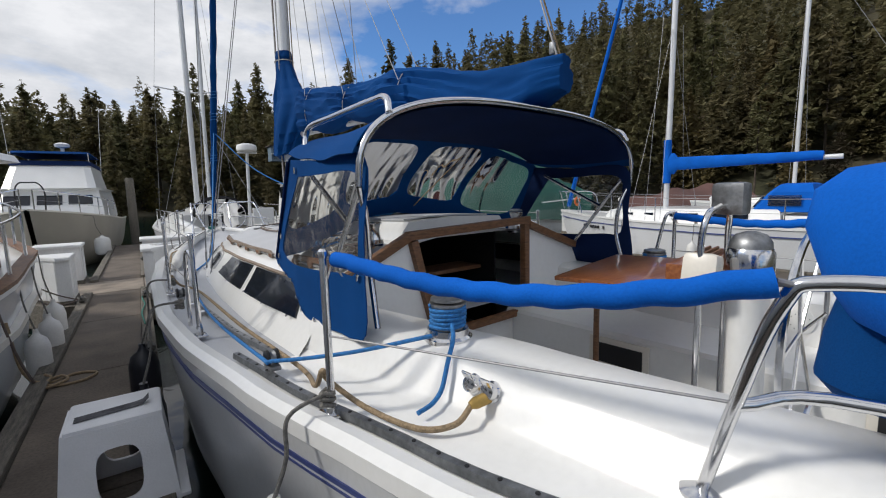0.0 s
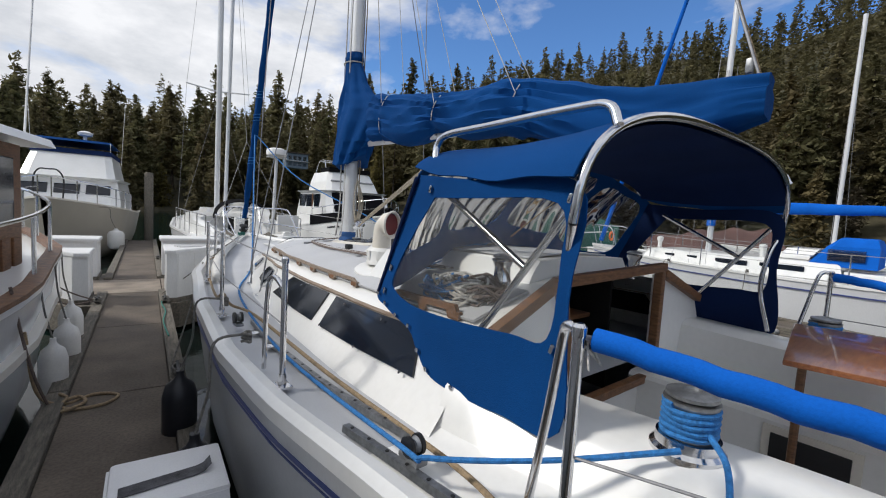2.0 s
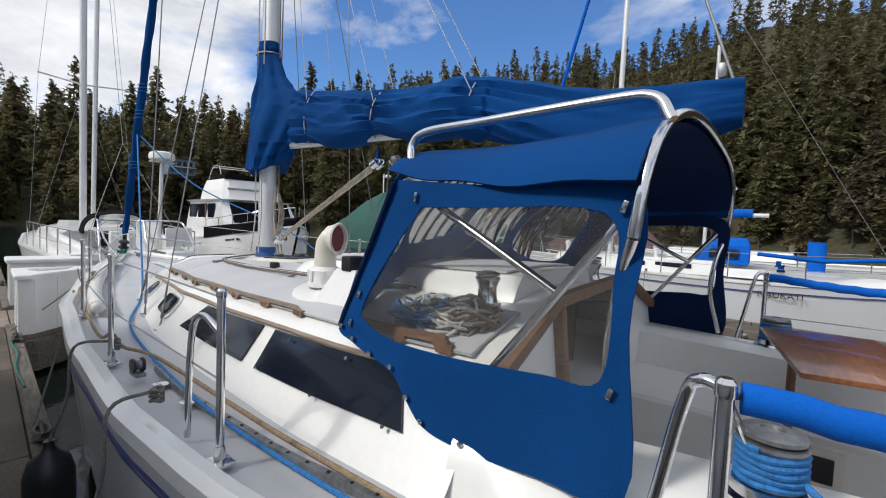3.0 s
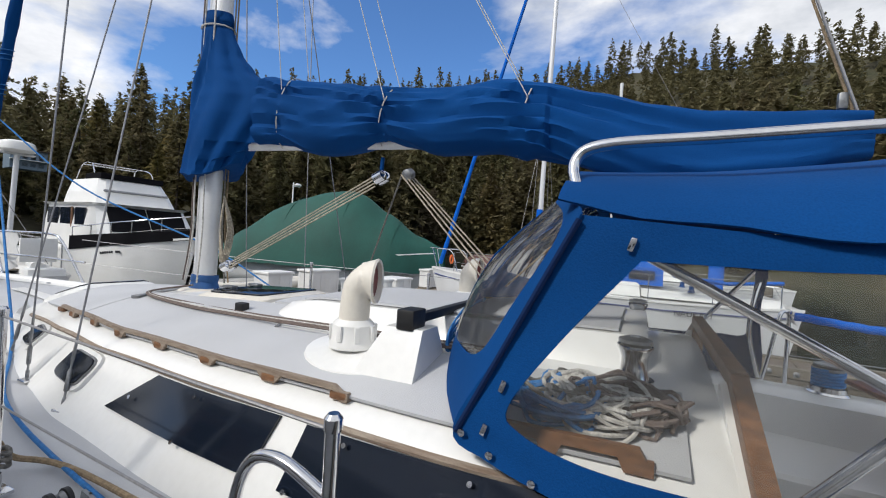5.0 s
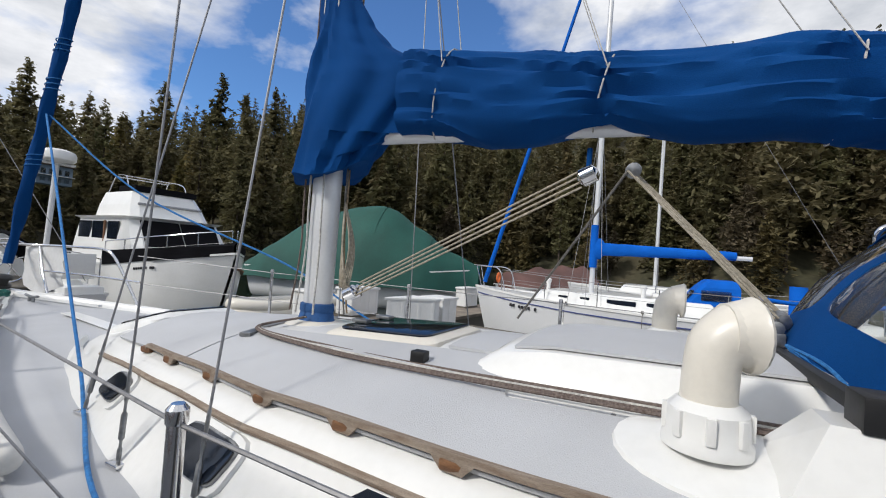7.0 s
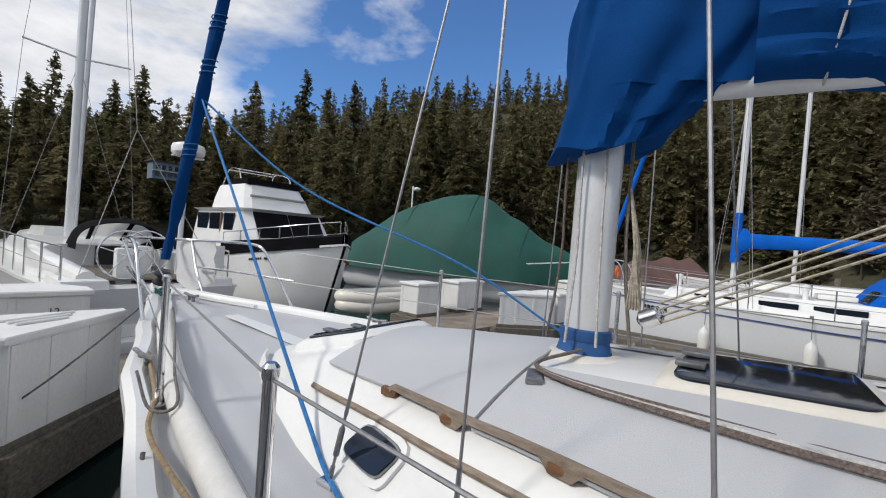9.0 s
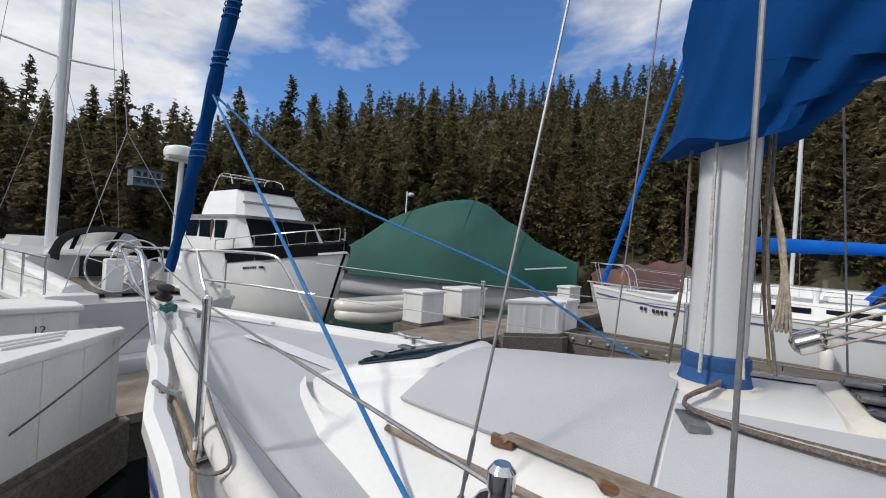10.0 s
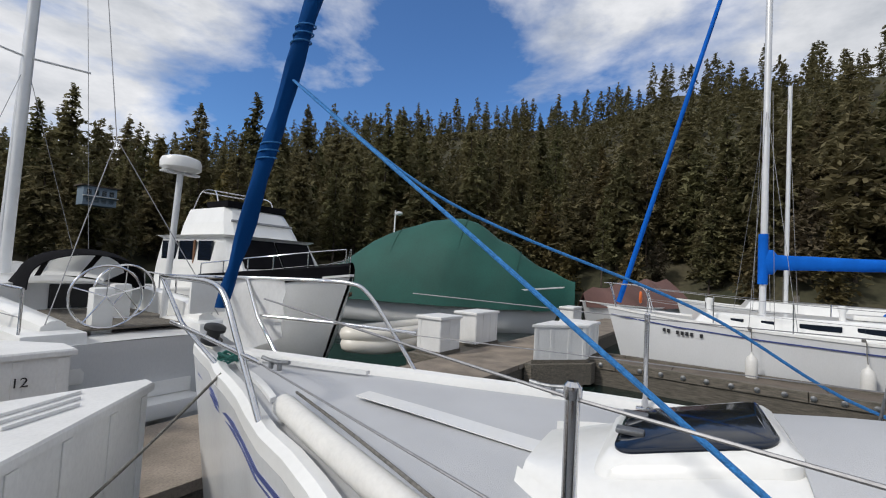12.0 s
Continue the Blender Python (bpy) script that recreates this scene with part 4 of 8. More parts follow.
# handrails: scalloped weathered teak
for sgn in (-1, 1):
    rail = thing("grab_rail", "weathered teak grab rail with scalloped feet on the roof edge", "grab rail", (sgn * 0.85, -0.7, 1.2), BOAT, "grab rails")

    def hpt(t, dz, side_=sgn):
        w = -2.02 + 2.55 * t
        u = side_ * (lerp_table(CABF, w)[1] - 0.055)
        return Vector((u, w, roof(u, w) + dz))
    n = 84
    bm = B()
    rr = []
    for k in range(n + 1):
        t = k / n
        low = 0.027
        ph = (t * 7) % 1.0
        d = min(ph, 1 - ph) * 7.0 / 7 * 0.364
        if d < 0.038 or t < 0.015 or t > 0.985:
            low = -0.004
        elif d < 0.060:
            low = 0.014
        hi = 0.044 if 0.012 < t < 0.988 else 0.026
        a, b_ = hpt(t, low), hpt(t, hi)
        o = Vector((0.012, 0, 0))
        rr.append([a - o, a + o, b_ + o * 0.8, b_ - o * 0.8])
    loft(bm, rr, close=True)
    part("rail", bm, TEAKG, rail)
    for k in range(8):
        bm = B()
        c = hpt(min(0.985, max(0.015, k / 7)), 0.012)
        box(bm, c, (0.027, 0.070, 0.028), bev=0.008)
        part("foot", bm, TEAKM, rail, "worn orange-brown teak foot")

# small snap studs scattered over the roof for a missing cover
for w in (-0.25, -0.62, -0.98, -1.3, -1.62, -2.0):
    for u in (-0.74, -0.60, 0.60, 0.74):
        if (abs(u) > 0.7) == (w > -1.35):
            bm = B()
            lathe(bm, [(0.007, 0), (0.007, 0.004), (0.003, 0.006)], (u, w, roof(u, w) + 0.004), 8)
            part("snap_stud", bm, GALV, cabin)

# lines led aft along the roof, with organiser
lines = thing("deck_lines", "dark flecked control lines led aft along the roof", "rope", (-0.45, -1.0, 1.25), BOAT)
for k in range(4):
    o = 0.028 * k
    bm = B()
    path = [(-0.10 - o * 0.3, -0.02, 1.31), (-0.36 - o * 0.2, 0.04, roof(-0.36, 0.04) + 0.03), (-0.44 - o, -0.5, roof(-0.45, -0.5) + 0.014), (-0.50 - o, -1.0, roof(-0.5, -1.0) + 0.014), (-0.53 - o, -1.6, roof(-0.53, -1.6) + 0.02), (-0.53 - o, -2.35, roof(-0.53, -2.3) + 0.02)]
    tube(bm, spline(path, 6), (0.006, 0.004, 0.0055, 0.006)[k], 6)
    part("line", bm, (ROPED, ROPEW, ROPED, ROPED)[k], lines)
bm = B()
box(bm, (-0.40, 0.04, roof(-0.4, 0.04) + 0.016), (0.13, 0.055, 0.022), bev=0.006, rz=20)
part("organiser", bm, GALV, lines)
bm = B()
box(bm, (-0.47, -0.93, roof(-0.47, -0.93) + 0.03), (0.05, 0.06, 0.05), bev=0.01)
part("rope_clutch", bm, BLACK, lines)

# sliding hatch hood and roof hatches
hood = thing("sea_hood", "white and grey moulded companionway hood", "hatch hood", (0, -1.9, 1.3), BOAT)
bm = B()
rr = []
for w, hw, h in ((-1.12, 0.42, 0.0), (-1.22, 0.46, 0.055), (-1.4, 0.47, 0.075), (-2.9, 0.47, 0.085)):
    rr.append([(-hw - 0.03, w, roof(hw, w) - 0.01), (-hw, w, roof(hw, w) + h * 0.6), (-hw + 0.05, w, roof(0.3, w) + h), (0, w, roof(0, w) + h), (hw - 0.05, w, roof(0.3, w) + h), (hw, w, roof(hw, w) + h * 0.6), (hw + 0.03, w, roof(hw, w) - 0.01)])
loft(bm, rr, cap=False)
bm.faces.new([bm.verts.new(q) for q in rr[-1]])
part("hood_shell", bm, GEL, hood)
bm = B()
rr = []
for w, hw, h in ((-1.26, 0.36, 0.060), (-1.4, 0.38, 0.079), (-2.2, 0.39, 0.083), (-2.8, 0.39, 0.088)):
    rr.append([(u, w, roof(u * 0.75, w) + h) for u in (-hw, -hw / 2, 0, hw / 2, hw)])
loft(bm, rr, cap=False)
thick(bm, -0.01)
part("nonskid_top", bm, DECK, hood)


def hatch(name, u0, u1, w0, w1, lift_, label):
    h = thing(name, label, "hatch", ((u0 + u1) / 2, (w0 + w1) / 2, roof(0, (w0 + w1) / 2)), BOAT, "roof hatches")
    n = 8

    def ring(ins, dz):
        pts = []
        a, b_, c, d = u0 + ins, u1 - ins, w0 + ins, w1 - ins
        r = 0.06
        for cx, cy, s in ((b_ - r, d - r, 0), (a + r, d - r, 90), (a + r, c + r, 180), (b_ - r, c + r, 270)):
            for k in range(n + 1):
                q = radians(s + 90 * k / n)
                x, y = cx + r * math.cos(q), cy + r * math.sin(q)
                pts.append((x, y, roof(x, y) + dz))
        return pts
    b = B()
    loft(b, [ring(-0.045, -0.02), ring(-0.035, lift_ * 0.55), ring(-0.01, lift_ * 0.9), ring(0.0, lift_), ring(0.035, lift_ + 0.004), ring(0.045, lift_ - 0.004)], close=True)
    part("hatch_frame", b, GEL if lift_ > 0.04 else GELC, h)
    b = B()
    loft(b, [ring(0.012, lift_ - 0.012), ring(0.012, lift_ + 0.008), ring(0.022, lift_ + 0.012)], close=True)
    part("hatch_pane", b, SMOKE, h)
    for q in (0.3, 0.7):
        b = B()
        u = u0 + (u1 - u0) * q
        box(b, (u, w1 - 0.05, roof(u, w1) + lift_ + 0.02), (0.05, 0.09, 0.018), bev=0.006)
        part("hatch_hinge", b, GALV, h)
    return h


hatch("fore_hatch", -0.27, 0.27, 1.00, 1.46, 0.045, "smoked fore hatch in an aluminium frame")
hatch("mid_hatch", -0.26, 0.26, -0.86, -0.34, 0.03, "dark smoked roof hatch behind the mast")

# stanchions, gates and lifelines
ST = [-3.77, -2.40, -1.07, 0.18, 1.43]
TOPZ = [1.41, 1.40, 1.42, 1.43, 1.46]


def st_u(w):
    return lerp_table(SHEER, w)[0] - 0.11


for sgn in (-1, 1):
    for w, zt in zip(ST, TOPZ):
        u = sgn * st_u(w)
        s = thing("stanchion", "polished stainless lifeline stanchion on the deck edge", "stanchion", (u, w, lerp_table(SHEER, w)[1]), BOAT, "lifeline stanchions")
        z = lerp_table(SHEER, w)[1] + 0.015
        bm = B()
        tube(bm, [(u, w, z), (u, w, zt - 0.012), (u, w, zt)], 0.0135, 12)
        part("post", bm, CHROME, s)
        bm = B()
        lathe(bm, [(0.0155, 0), (0.0165, 0.006), (0.0165, 0.022), (0.010, 0.03)], (u, w, zt - 0.02), 12)
        part("cap", bm, CHROME, s)
        bm = B()
        box(bm, (u, w, z + 0.004), (0.07, 0.09, 0.012), bev=0.004)
        lathe(bm, [(0.02, 0), (0.017, 0.06)], (u, w, z), 12)
        part("base", bm, CHROME, s)
    # gate hoop beside the second stanchion
    w = -2.40
    u = sgn * st_u(w)
    bm = B()
    z = lerp_table(SHEER, w)[1] + 0.02
    tube(bm, spline([(u, w, 1.26), (u, w + 0.12, 1.30), (u + sgn * 0.0, w + 0.20, 1.26), (u, w + 0.235, 1.1), (u, w + 0.25, z)], 6), 0.012, 10)
    hoop = thing("gate_brace", "bent stainless gate brace beside a stanchion", "rail", (u, w + 0.25, z), BOAT, "gate braces")
    part("brace_tube", bm, CHROME, hoop)
    w = -3.77
    u = sgn * st_u(w)
    z = lerp_table(SHEER, w)[1] + 0.02
    bm = B()
    tube(bm, spline([(u, w, 1.40), (u - sgn * 0.01, w + 0.035, 1.405), (u - sgn * 0.03, w + 0.06, 1.36), (u - sgn * 0.05, w + 0.10, 1.15), (u - sgn * 0.07, w + 0.16, z)], 6), 0.012, 10)
    hoop = thing("gate_brace", "bent stainless gate brace beside a stanchion", "rail", (u, w + 0.25, z), BOAT, "gate braces")
    part("brace_tube", bm, CHROME, hoop)
    lf = thing("lifelines", "two steel wire lifelines through the stanchions", "lifeline", (sgn * 1.5, -1.0, 1.1), BOAT, "lifelines")
    for lev in (0, 1):
        pts = []
        for w, zt in zip(ST[1:], TOPZ[1:]):
            z0 = lerp_table(SHEER, w)[1]
            pts.append((sgn * st_u(w), w, zt - 0.02 if lev == 0 else z0 + 0.5 * (zt - z0)))
        pts.append((sgn * 0.56, 2.75, 1.50 if lev == 0 else 1.24))
        bm = B()
        tube(bm, pts, 0.0035, 6)
        part("wire", bm, WIRE, lf)

# bow pulpit
pul = thing("bow_pulpit", "bent stainless bow pulpit with two rails", "pulpit", (0, 3.3, 1.0), BOAT)
for sgn in (-1, 1):
    bm = B()
    tube(bm, spline([(sgn * 0.58, 2.68, 0.98), (sgn * 0.54, 2.92, 1.30), (sgn * 0.51, 3.07, 1.48), (sgn * 0.49, 3.20, 1.535), (sgn * 0.42, 3.5, 1.54), (sgn * 0.30, 3.95, 1.53), (sgn * 0.16, 4.12, 1.525), (0, 4.15, 1.525)], 7), 0.0135, 10)
    part("top_rail", bm, CHROME, pul)
    bm = B()
    tube(bm, [(sgn * 0.585, 2.72, 1.25), (sgn * 0.44, 3.3, 1.27), (sgn * 0.29, 3.85, 1.275)], 0.011, 10)
    part("mid_rail", bm, CHROME, pul)
    bm = B()
    tube(bm, [(sgn * 0.29, 3.98, 1.53), (sgn * 0.26, 3.80, 1.27), (sgn * 0.20, 3.50, 1.04)], 0.0125, 10)
    part("leg", bm, CHROME, pul)
    for p in ((sgn * 0.58, 2.68, 0.985), (sgn * 0.20, 3.5, 1.045)):
        bm = B()
        lathe(bm, [(0.035, 0), (0.035, 0.01), (0.016, 0.02)], p, 14)
        part("foot_flange", bm, CHROME, pul)

cloth = thing("weather_cloth", "white canvas weather cloth laced to the bow pulpit", "weather cloth", (0.38, 4.0, 1.2), BOAT)
bm = B()
rr = []
for k in range(9):
    t = k / 8
    w = 4.12 - 0.42 * t
    u = 0.235 + 0.155 * t
    low = 1.12 - 0.10 * (1 - abs(2 * t - 0.9))
    rr.append([(u + 0.012 * math.sin(5 * t + 3 * j), w, 1.525 + (low - 1.525) * j / 5) for j in range(6)])
loft(bm, rr, cap=False)
thick(bm, 0.006)
part("panel", bm, BOXW, cloth)

# furled headsail on the forestay
jib = thing("furled_headsail", "headsail furled on its stay in a navy sleeve", "furled sail", (0.0, 3.9, 1.12), BOAT)
F0, F1 = Vector((0.0, 3.90, 1.12)), Vector((0, 0.05, 12.4))
bm = B()
n = 80
secs = []
for i in range(n + 1):
    t = i / n
    c = F0.lerp(F1, 0.02 + 0.96 * t)
    r = 0.052 - 0.02 * t + 0.005 * math.sin(i * 1.9) - (0.015 if i < 3 else 0)
    secs.append([c + Vector((r * math.cos(q), r * math.sin(q), 0)) * (1 + 0.10 * math.sin(3 * q + i)) for q in [2 * math.pi * k / 12 for k in range(12)]])
loft(bm, secs, close=True)
part("sleeve", bm, NAVY, jib)
bm = B()
lathe(bm, [(0.03, -0.02), (0.065, 0.0), (0.065, 0.02), (0.04, 0.03), (0.04, 0.075), (0.065, 0.085), (0.065, 0.105), (0.03, 0.12)], F0, 18, F1 - F0)
part("furling_drum", bm, BLACK, jib)
for t0 in (0.10, 0.16, 0.19):
    bm = B()
    q0 = [F0.lerp(F1, t0 + 0.004 * j / 12) + Vector((0.056 * math.cos(2 * math.pi * j / 12), 0.056 * math.sin(2 * math.pi * j / 12), 0)) for j in range(37)]
    tube(bm, q0, 0.005, 5)
    part("wrapped_sheet", bm, ROPEB, jib)
KNOT = F0.lerp(F1, 0.145)
for nm, pts, lab in (("jib_sheet", [KNOT, (-0.20, 2.66, 2.29), (-0.40, 1.98, 1.83), (-0.60, 1.30, 1.36), (-0.76, 0.76, 1.0), (-0.88, 0.45, 0.895), (-1.16, -0.25, 0.87), (-1.32, -1.1, 0.86), (-1.42, -2.1, 0.85), (-1.47, -3.2, 0.90), (-1.46, -3.34, 0.92), (-1.25, -3.6, 0.97), (-1.03, -3.86, 1.05)], "blue jib sheet led along the side deck"),
                     ("jib_sheet", [KNOT, (0.40, 2.45, 2.05), (0.95, 1.2, 1.52), (1.28, 0.4, 1.05), (1.40, -0.5, 0.87), (1.45, -3.2, 0.9)], "blue jib sheet led to the far side deck")):
    sh = thing(nm, lab, "rope", pts[3], BOAT, "jib sheets")
    bm = B()
    tube(bm, spline(pts, 8), 0.0085, 8)
    part("line", bm, ROPEB, sh)

# ---- winches, cockpit gear, dodger ----


def winch(u, w, z, r=0.085, wrap=True, material=GALV, label="two-speed chrome sheet winch wrapped with blue line"):
    v = thing("winch", label, "winch", (u, w, z), BOAT, "winches")
    b = B()
    lathe(b, [(r * 1.15, 0), (r * 1.15, 0.02), (r, 0.03), (r * 0.98, 0.055)], (u, w, z), 28)
    part("base", b, CHROME, v)
    b = B()
    lathe(b, [(r * 0.78, 0.05), (r * 0.66, 0.08), (r * 0.64, 0.12), (r * 0.82, 0.145), (r * 0.86, 0.15), (r * 0.86, 0.158), (r * 0.7, 0.16)], (u, w, z), 28)
    part("drum", b, material, v)
    b = B()
    lathe(b, [(r * 0.80, 0.166), (r * 0.80, 0.176), (r * 0.45, 0.184), (r * 0.30, 0.184), (r * 0.28, 0.178)], (u, w, z), 24)
    part("top_cap", b, GALV, v)
    if wrap:
        b = B()
        pts = []
        for k in range(110):
            a = 2 * math.pi * k / 20
            pts.append((u + (r * 0.80 + 0.004 * math.sin(k)) * math.cos(a), w + (r * 0.80) * math.sin(a), z + 0.058 + 0.0165 * k / 20))
        tube(b, pts, 0.0085, 6)
        part("line_wrap", b, ROPEB, v, "turns of blue line")
    return v


winch(-0.93, -3.84, 1.005)
winch(0.93, -3.84, 1.005, label="chrome sheet winch wrapped with blue line on the far coaming")
winch(-0.66, -2.86, 1.275, 0.062, False, CHROME, "small chrome halyard winch on the cabin roof")
winch(0.66, -2.86, 1.275, 0.062, False, CHROME, "small chrome halyard winch on the cabin roof")
bm = B()
tail = thing("winch_tail", "blue line hanging from the winch over the side deck", "rope", (-1.05, -4.1, 0.9), BOAT)
tube(bm, spline([(-0.965, -3.905, 1.09), (-1.01, -3.96, 1.055), (-1.065, -3.99, 0.99), (-1.105, -4.0, 0.905), (-1.15, -4.0, 0.866), (-1.22, -4.01, 0.860)], 6), 0.0085, 8)
part("line", bm, ROPEB, tail)

shore = thing("shore_power_inlet", "chrome shore power inlets with a brass plug", "power inlet", (-1.04, -4.14, 0.94), BOAT)
for k, w in enumerate((-4.10, -4.185)):
    bm = B()
    lathe(bm, [(0.036, 0), (0.036, 0.010), (0.030, 0.015), (0.027, 0.036), (0.015, 0.04)], (-1.035, w, 0.935), 20, (-1, 0, 0.35))
    fl = part("inlet_body", bm, CHROME, shore)
    bm = B()
    box(bm, (-1.07, w, 0.975), (0.010, 0.045, 0.036), bev=0.005, ry=-30)
    part("inlet_lid", bm, CHROME, fl)
bm = B()
lathe(bm, [(0.020, 0), (0.020, 0.05), (0.012, 0.07)], (-1.06, -4.185, 0.925), 14, (-1, 0.3, -0.2))
part("plug", bm, YELLOW, shore)
cord = thing("power_cord", "tan power cord lying along the side deck", "cable", (-1.40, -3.0, 0.86), BOAT)
bm = B()
tube(bm, spline([(-1.12, -4.165, 0.908), (-1.19, -4.16, 0.868), (-1.28, -4.08, 0.858), (-1.33, -3.85, 0.862), (-1.40, -3.72, 0.94), (-1.43, -3.74, 0.99), (-1.40, -3.6, 0.88), (-1.34, -3.3, 0.85), (-1.34, -2.4, 0.85), (-1.31, -1.2, 0.86), (-1.40, -0.95, 0.89), (-1.46, -0.98, 0.98), (-1.42, -0.6, 0.89), (-1.30, 0.2, 0.90), (-1.24, 0.5, 0.93), (-1.14, 1.1, 0.94), (-1.04, 1.35, 0.95), (-0.97, 1.5, 0.95), (-0.77, 2.1, 0.97)], 7), 0.010, 8)
part("cord", bm, ROPET, cord)

# sheet lead blocks and slotted tracks
for sgn in (-1, 1):
    tr = thing("genoa_track", "slotted metal sheet track along the deck", "track", (sgn * 1.4, -2.5, 0.83), BOAT, "sheet tracks")
    for ins, w0, w1 in ((0.13, -5.0, -2.9), (0.27, -3.1, -1.3)):
        bm = B()
        rr = []
        for w in wlist(w0, w1, 14):
            b, z = lerp_table(SHEER, w)
            u = sgn * (b - ins)
            rr.append([(u - 0.016, w, z + 0.01), (u + 0.016, w, z + 0.01), (u + 0.013, w, z + 0.036), (u - 0.013, w, z + 0.036)])
        loft(bm, rr, close=True)
        rail_ = part("track_bar", bm, GALV, tr)
        bm = B()
        w = w0 + 0.06
        while w < w1:
            b, z = lerp_table(SHEER, w)
            lathe(bm, [(0.007, 0), (0.007, 0.002)], (sgn * (b - ins), w, z + 0.0365), 8)
            w += 0.10
        part("track_hole", bm, BLACK, rail_, kind="stuff")
for w in (-3.23, -1.40):
    blk = thing("lead_block", "black sheet lead block on the track", "block", (-1.47, w, 0.86), BOAT, "lead blocks")
    b, z = lerp_table(SHEER, w)
    u = -(b - 0.16)
    bm = B()
    box(bm, (u, w, z + 0.045), (0.045, 0.10, 0.02), bev=0.005)
    part("car", bm, GALV, blk)
    bm = B()
    for o in (-0.02, 0.02):
        lathe(bm, [(0.012, -0.008), (0.034, -0.006), (0.034, 0.006), (0.012, 0.008)], (u + o, w, z + 0.085), 18, (1, 0, 0))
    part("cheek", bm, BLACK, blk)
    bm = B()
    lathe(bm, [(0.028, -0.012), (0.022, 0), (0.028, 0.012)], (u, w, z + 0.085), 16, (1, 0, 0))
    part("sheave", bm, GALV, blk)
# deck filler caps and mooring cleats
for w in (-1.55, -1.85):
    cap = thing("deck_filler", "round chrome deck filler cap", "filler cap", (-1.42, w, 0.835), BOAT, "filler caps")
    bm = B()
    lathe(bm, [(0.04, 0), (0.04, 0.005), (0.032, 0.008), (0.01, 0.008)], (-1.42, w, 0.838), 20)
    part("cap", bm, CHROME, cap)
for u, w in ((-0.85, 1.95), (0.85, 1.95), (-1.28, -5.2), (0.0, 3.3)):
    cl_ = thing("deck_cleat", "metal mooring cleat bolted to the deck", "cleat", (u, w, 0.95), BOAT, "cleats")
    z = lerp_table(SHEER, w)[1] + 0.02
    bm = B()
    tube(bm, spline([(u, w - 0.11, z + 0.05), (u, w - 0.05, z + 0.042), (u, w, z + 0.04), (u, w + 0.05, z + 0.042), (u, w + 0.11, z + 0.05)], 4), 0.012, 8)
    for o in (-0.035, 0.035):
        tube(bm, [(u, w + o, z - 0.005), (u, w + o, z + 0.04)], 0.014, 8)
    part("horn", bm, GALV, cl_)

# dodger: fabric roof and panels on bent tubes
dod = thing("dodger", "blue canvas spray dodger with clear windows on bent stainless tubes", "spray dodger", (0, -3.0, 1.2), BOAT)


def hoop_pts(w_top, w_foot, half, top, foot, n=28):
    """A bow of tube from one coaming over to the other."""
    pts = []
    for k in range(n + 1):
        a = math.pi * k / n
        x = -math.cos(a)
        h = abs(math.sin(a)) ** 0.62
        z = foot + (top - foot) * h
        u = half * (abs(x) ** 0.72) * (1 if x > 0 else -1)
        pts.append(Vector((u, w_foot + (w_top - w_foot) * h, z)))
    return pts


AFT = hoop_pts(-3.59, -3.55, 1.14, 2.05, 1.63, 40)
FORE = hoop_pts(-2.68, -2.66, 1.05, 1.985, 1.75, 40)
bm = B()
tube(bm, AFT, 0.0155, 10)
tube(bm, spline([AFT[0], (-1.09, -3.51, 1.50), (-1.07, -3.49, 1.28), (-1.08, -3.55, 1.02)], 5), 0.0145, 10)
tube(bm, spline([AFT[-1], (1.09, -3.51, 1.50), (1.07, -3.49, 1.28), (1.08, -3.55, 1.02)], 5), 0.0145, 10)
part("aft_bow", bm, CHROME, dod)
for sgn in (-1, 1):
    bm = B()
    tube(bm, [(sgn * 1.04, -2.86, 1.72), (sgn * 1.085, -3.35, 1.465)], 0.013, 10)
    part("strut", bm, CHROME, dod)
    bm = B()
    tube(bm, [(sgn * 1.10, -3.50, 1.66), (sgn * 1.08, -3.08, 1.12)], 0.013, 10)
    part("strut", bm, CHROME, dod)
    bm = B()
    tube(bm, spline([(sgn * 0.99, -2.70, 1.86), (sgn * 0.97, -2.685, 1.945), (sgn * 0.965, -2.75, 1.99), (sgn * 0.965, -3.0, 2.0), (sgn * 0.97, -3.40, 2.012), (sgn * 0.985, -3.54, 2.0), (sgn * 1.005, -3.59, 1.93)], 6), 0.0155, 10)
    part("side_grab_tube", bm, CHROME, dod)
# roof skin
bm = B()
secs = []
lo_k, hi_k = 4, 36
for j in range(15):
    t = j / 14
    row = []
    for k in range(lo_k, hi_k + 1):
        p = FORE[k].lerp(AFT[k], t)
        p.z += 0.012 - 0.028 * math.sin(math.pi * t) + 0.006 * noise.noise((p.x * 3, p.y * 4, 0))
        row.append(p)
    secs.append(row)
loft(bm, secs, cap=False)
thick(bm, 0.006)
part("roof_canvas", bm, NAVY, dod, "faded navy canvas roof")
for sgn, ks in ((-1, (5, 4, 3, 2)), (1, (35, 36, 37, 38))):
    bm = B()
    secs = []
    for i, k in enumerate(ks):
        secs.append([FORE[k].lerp(AFT[k], t) + Vector((sgn * (0.012 + 0.008 * i), 0.0, 0.014 - 0.03 * math.sin(math.pi * t) - 0.004 * i * math.sin(math.pi * t * 2.5) ** 2)) for t in wlist(0.0, 0.99, 14)])
    loft(bm, secs, cap=False)
    thick(bm, 0.006)
    part("roof_flap", bm, NAVY, dod, "overhanging navy canvas edge")
# extra sheet below the roof skin, its shade painted in as darker navy
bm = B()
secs = []
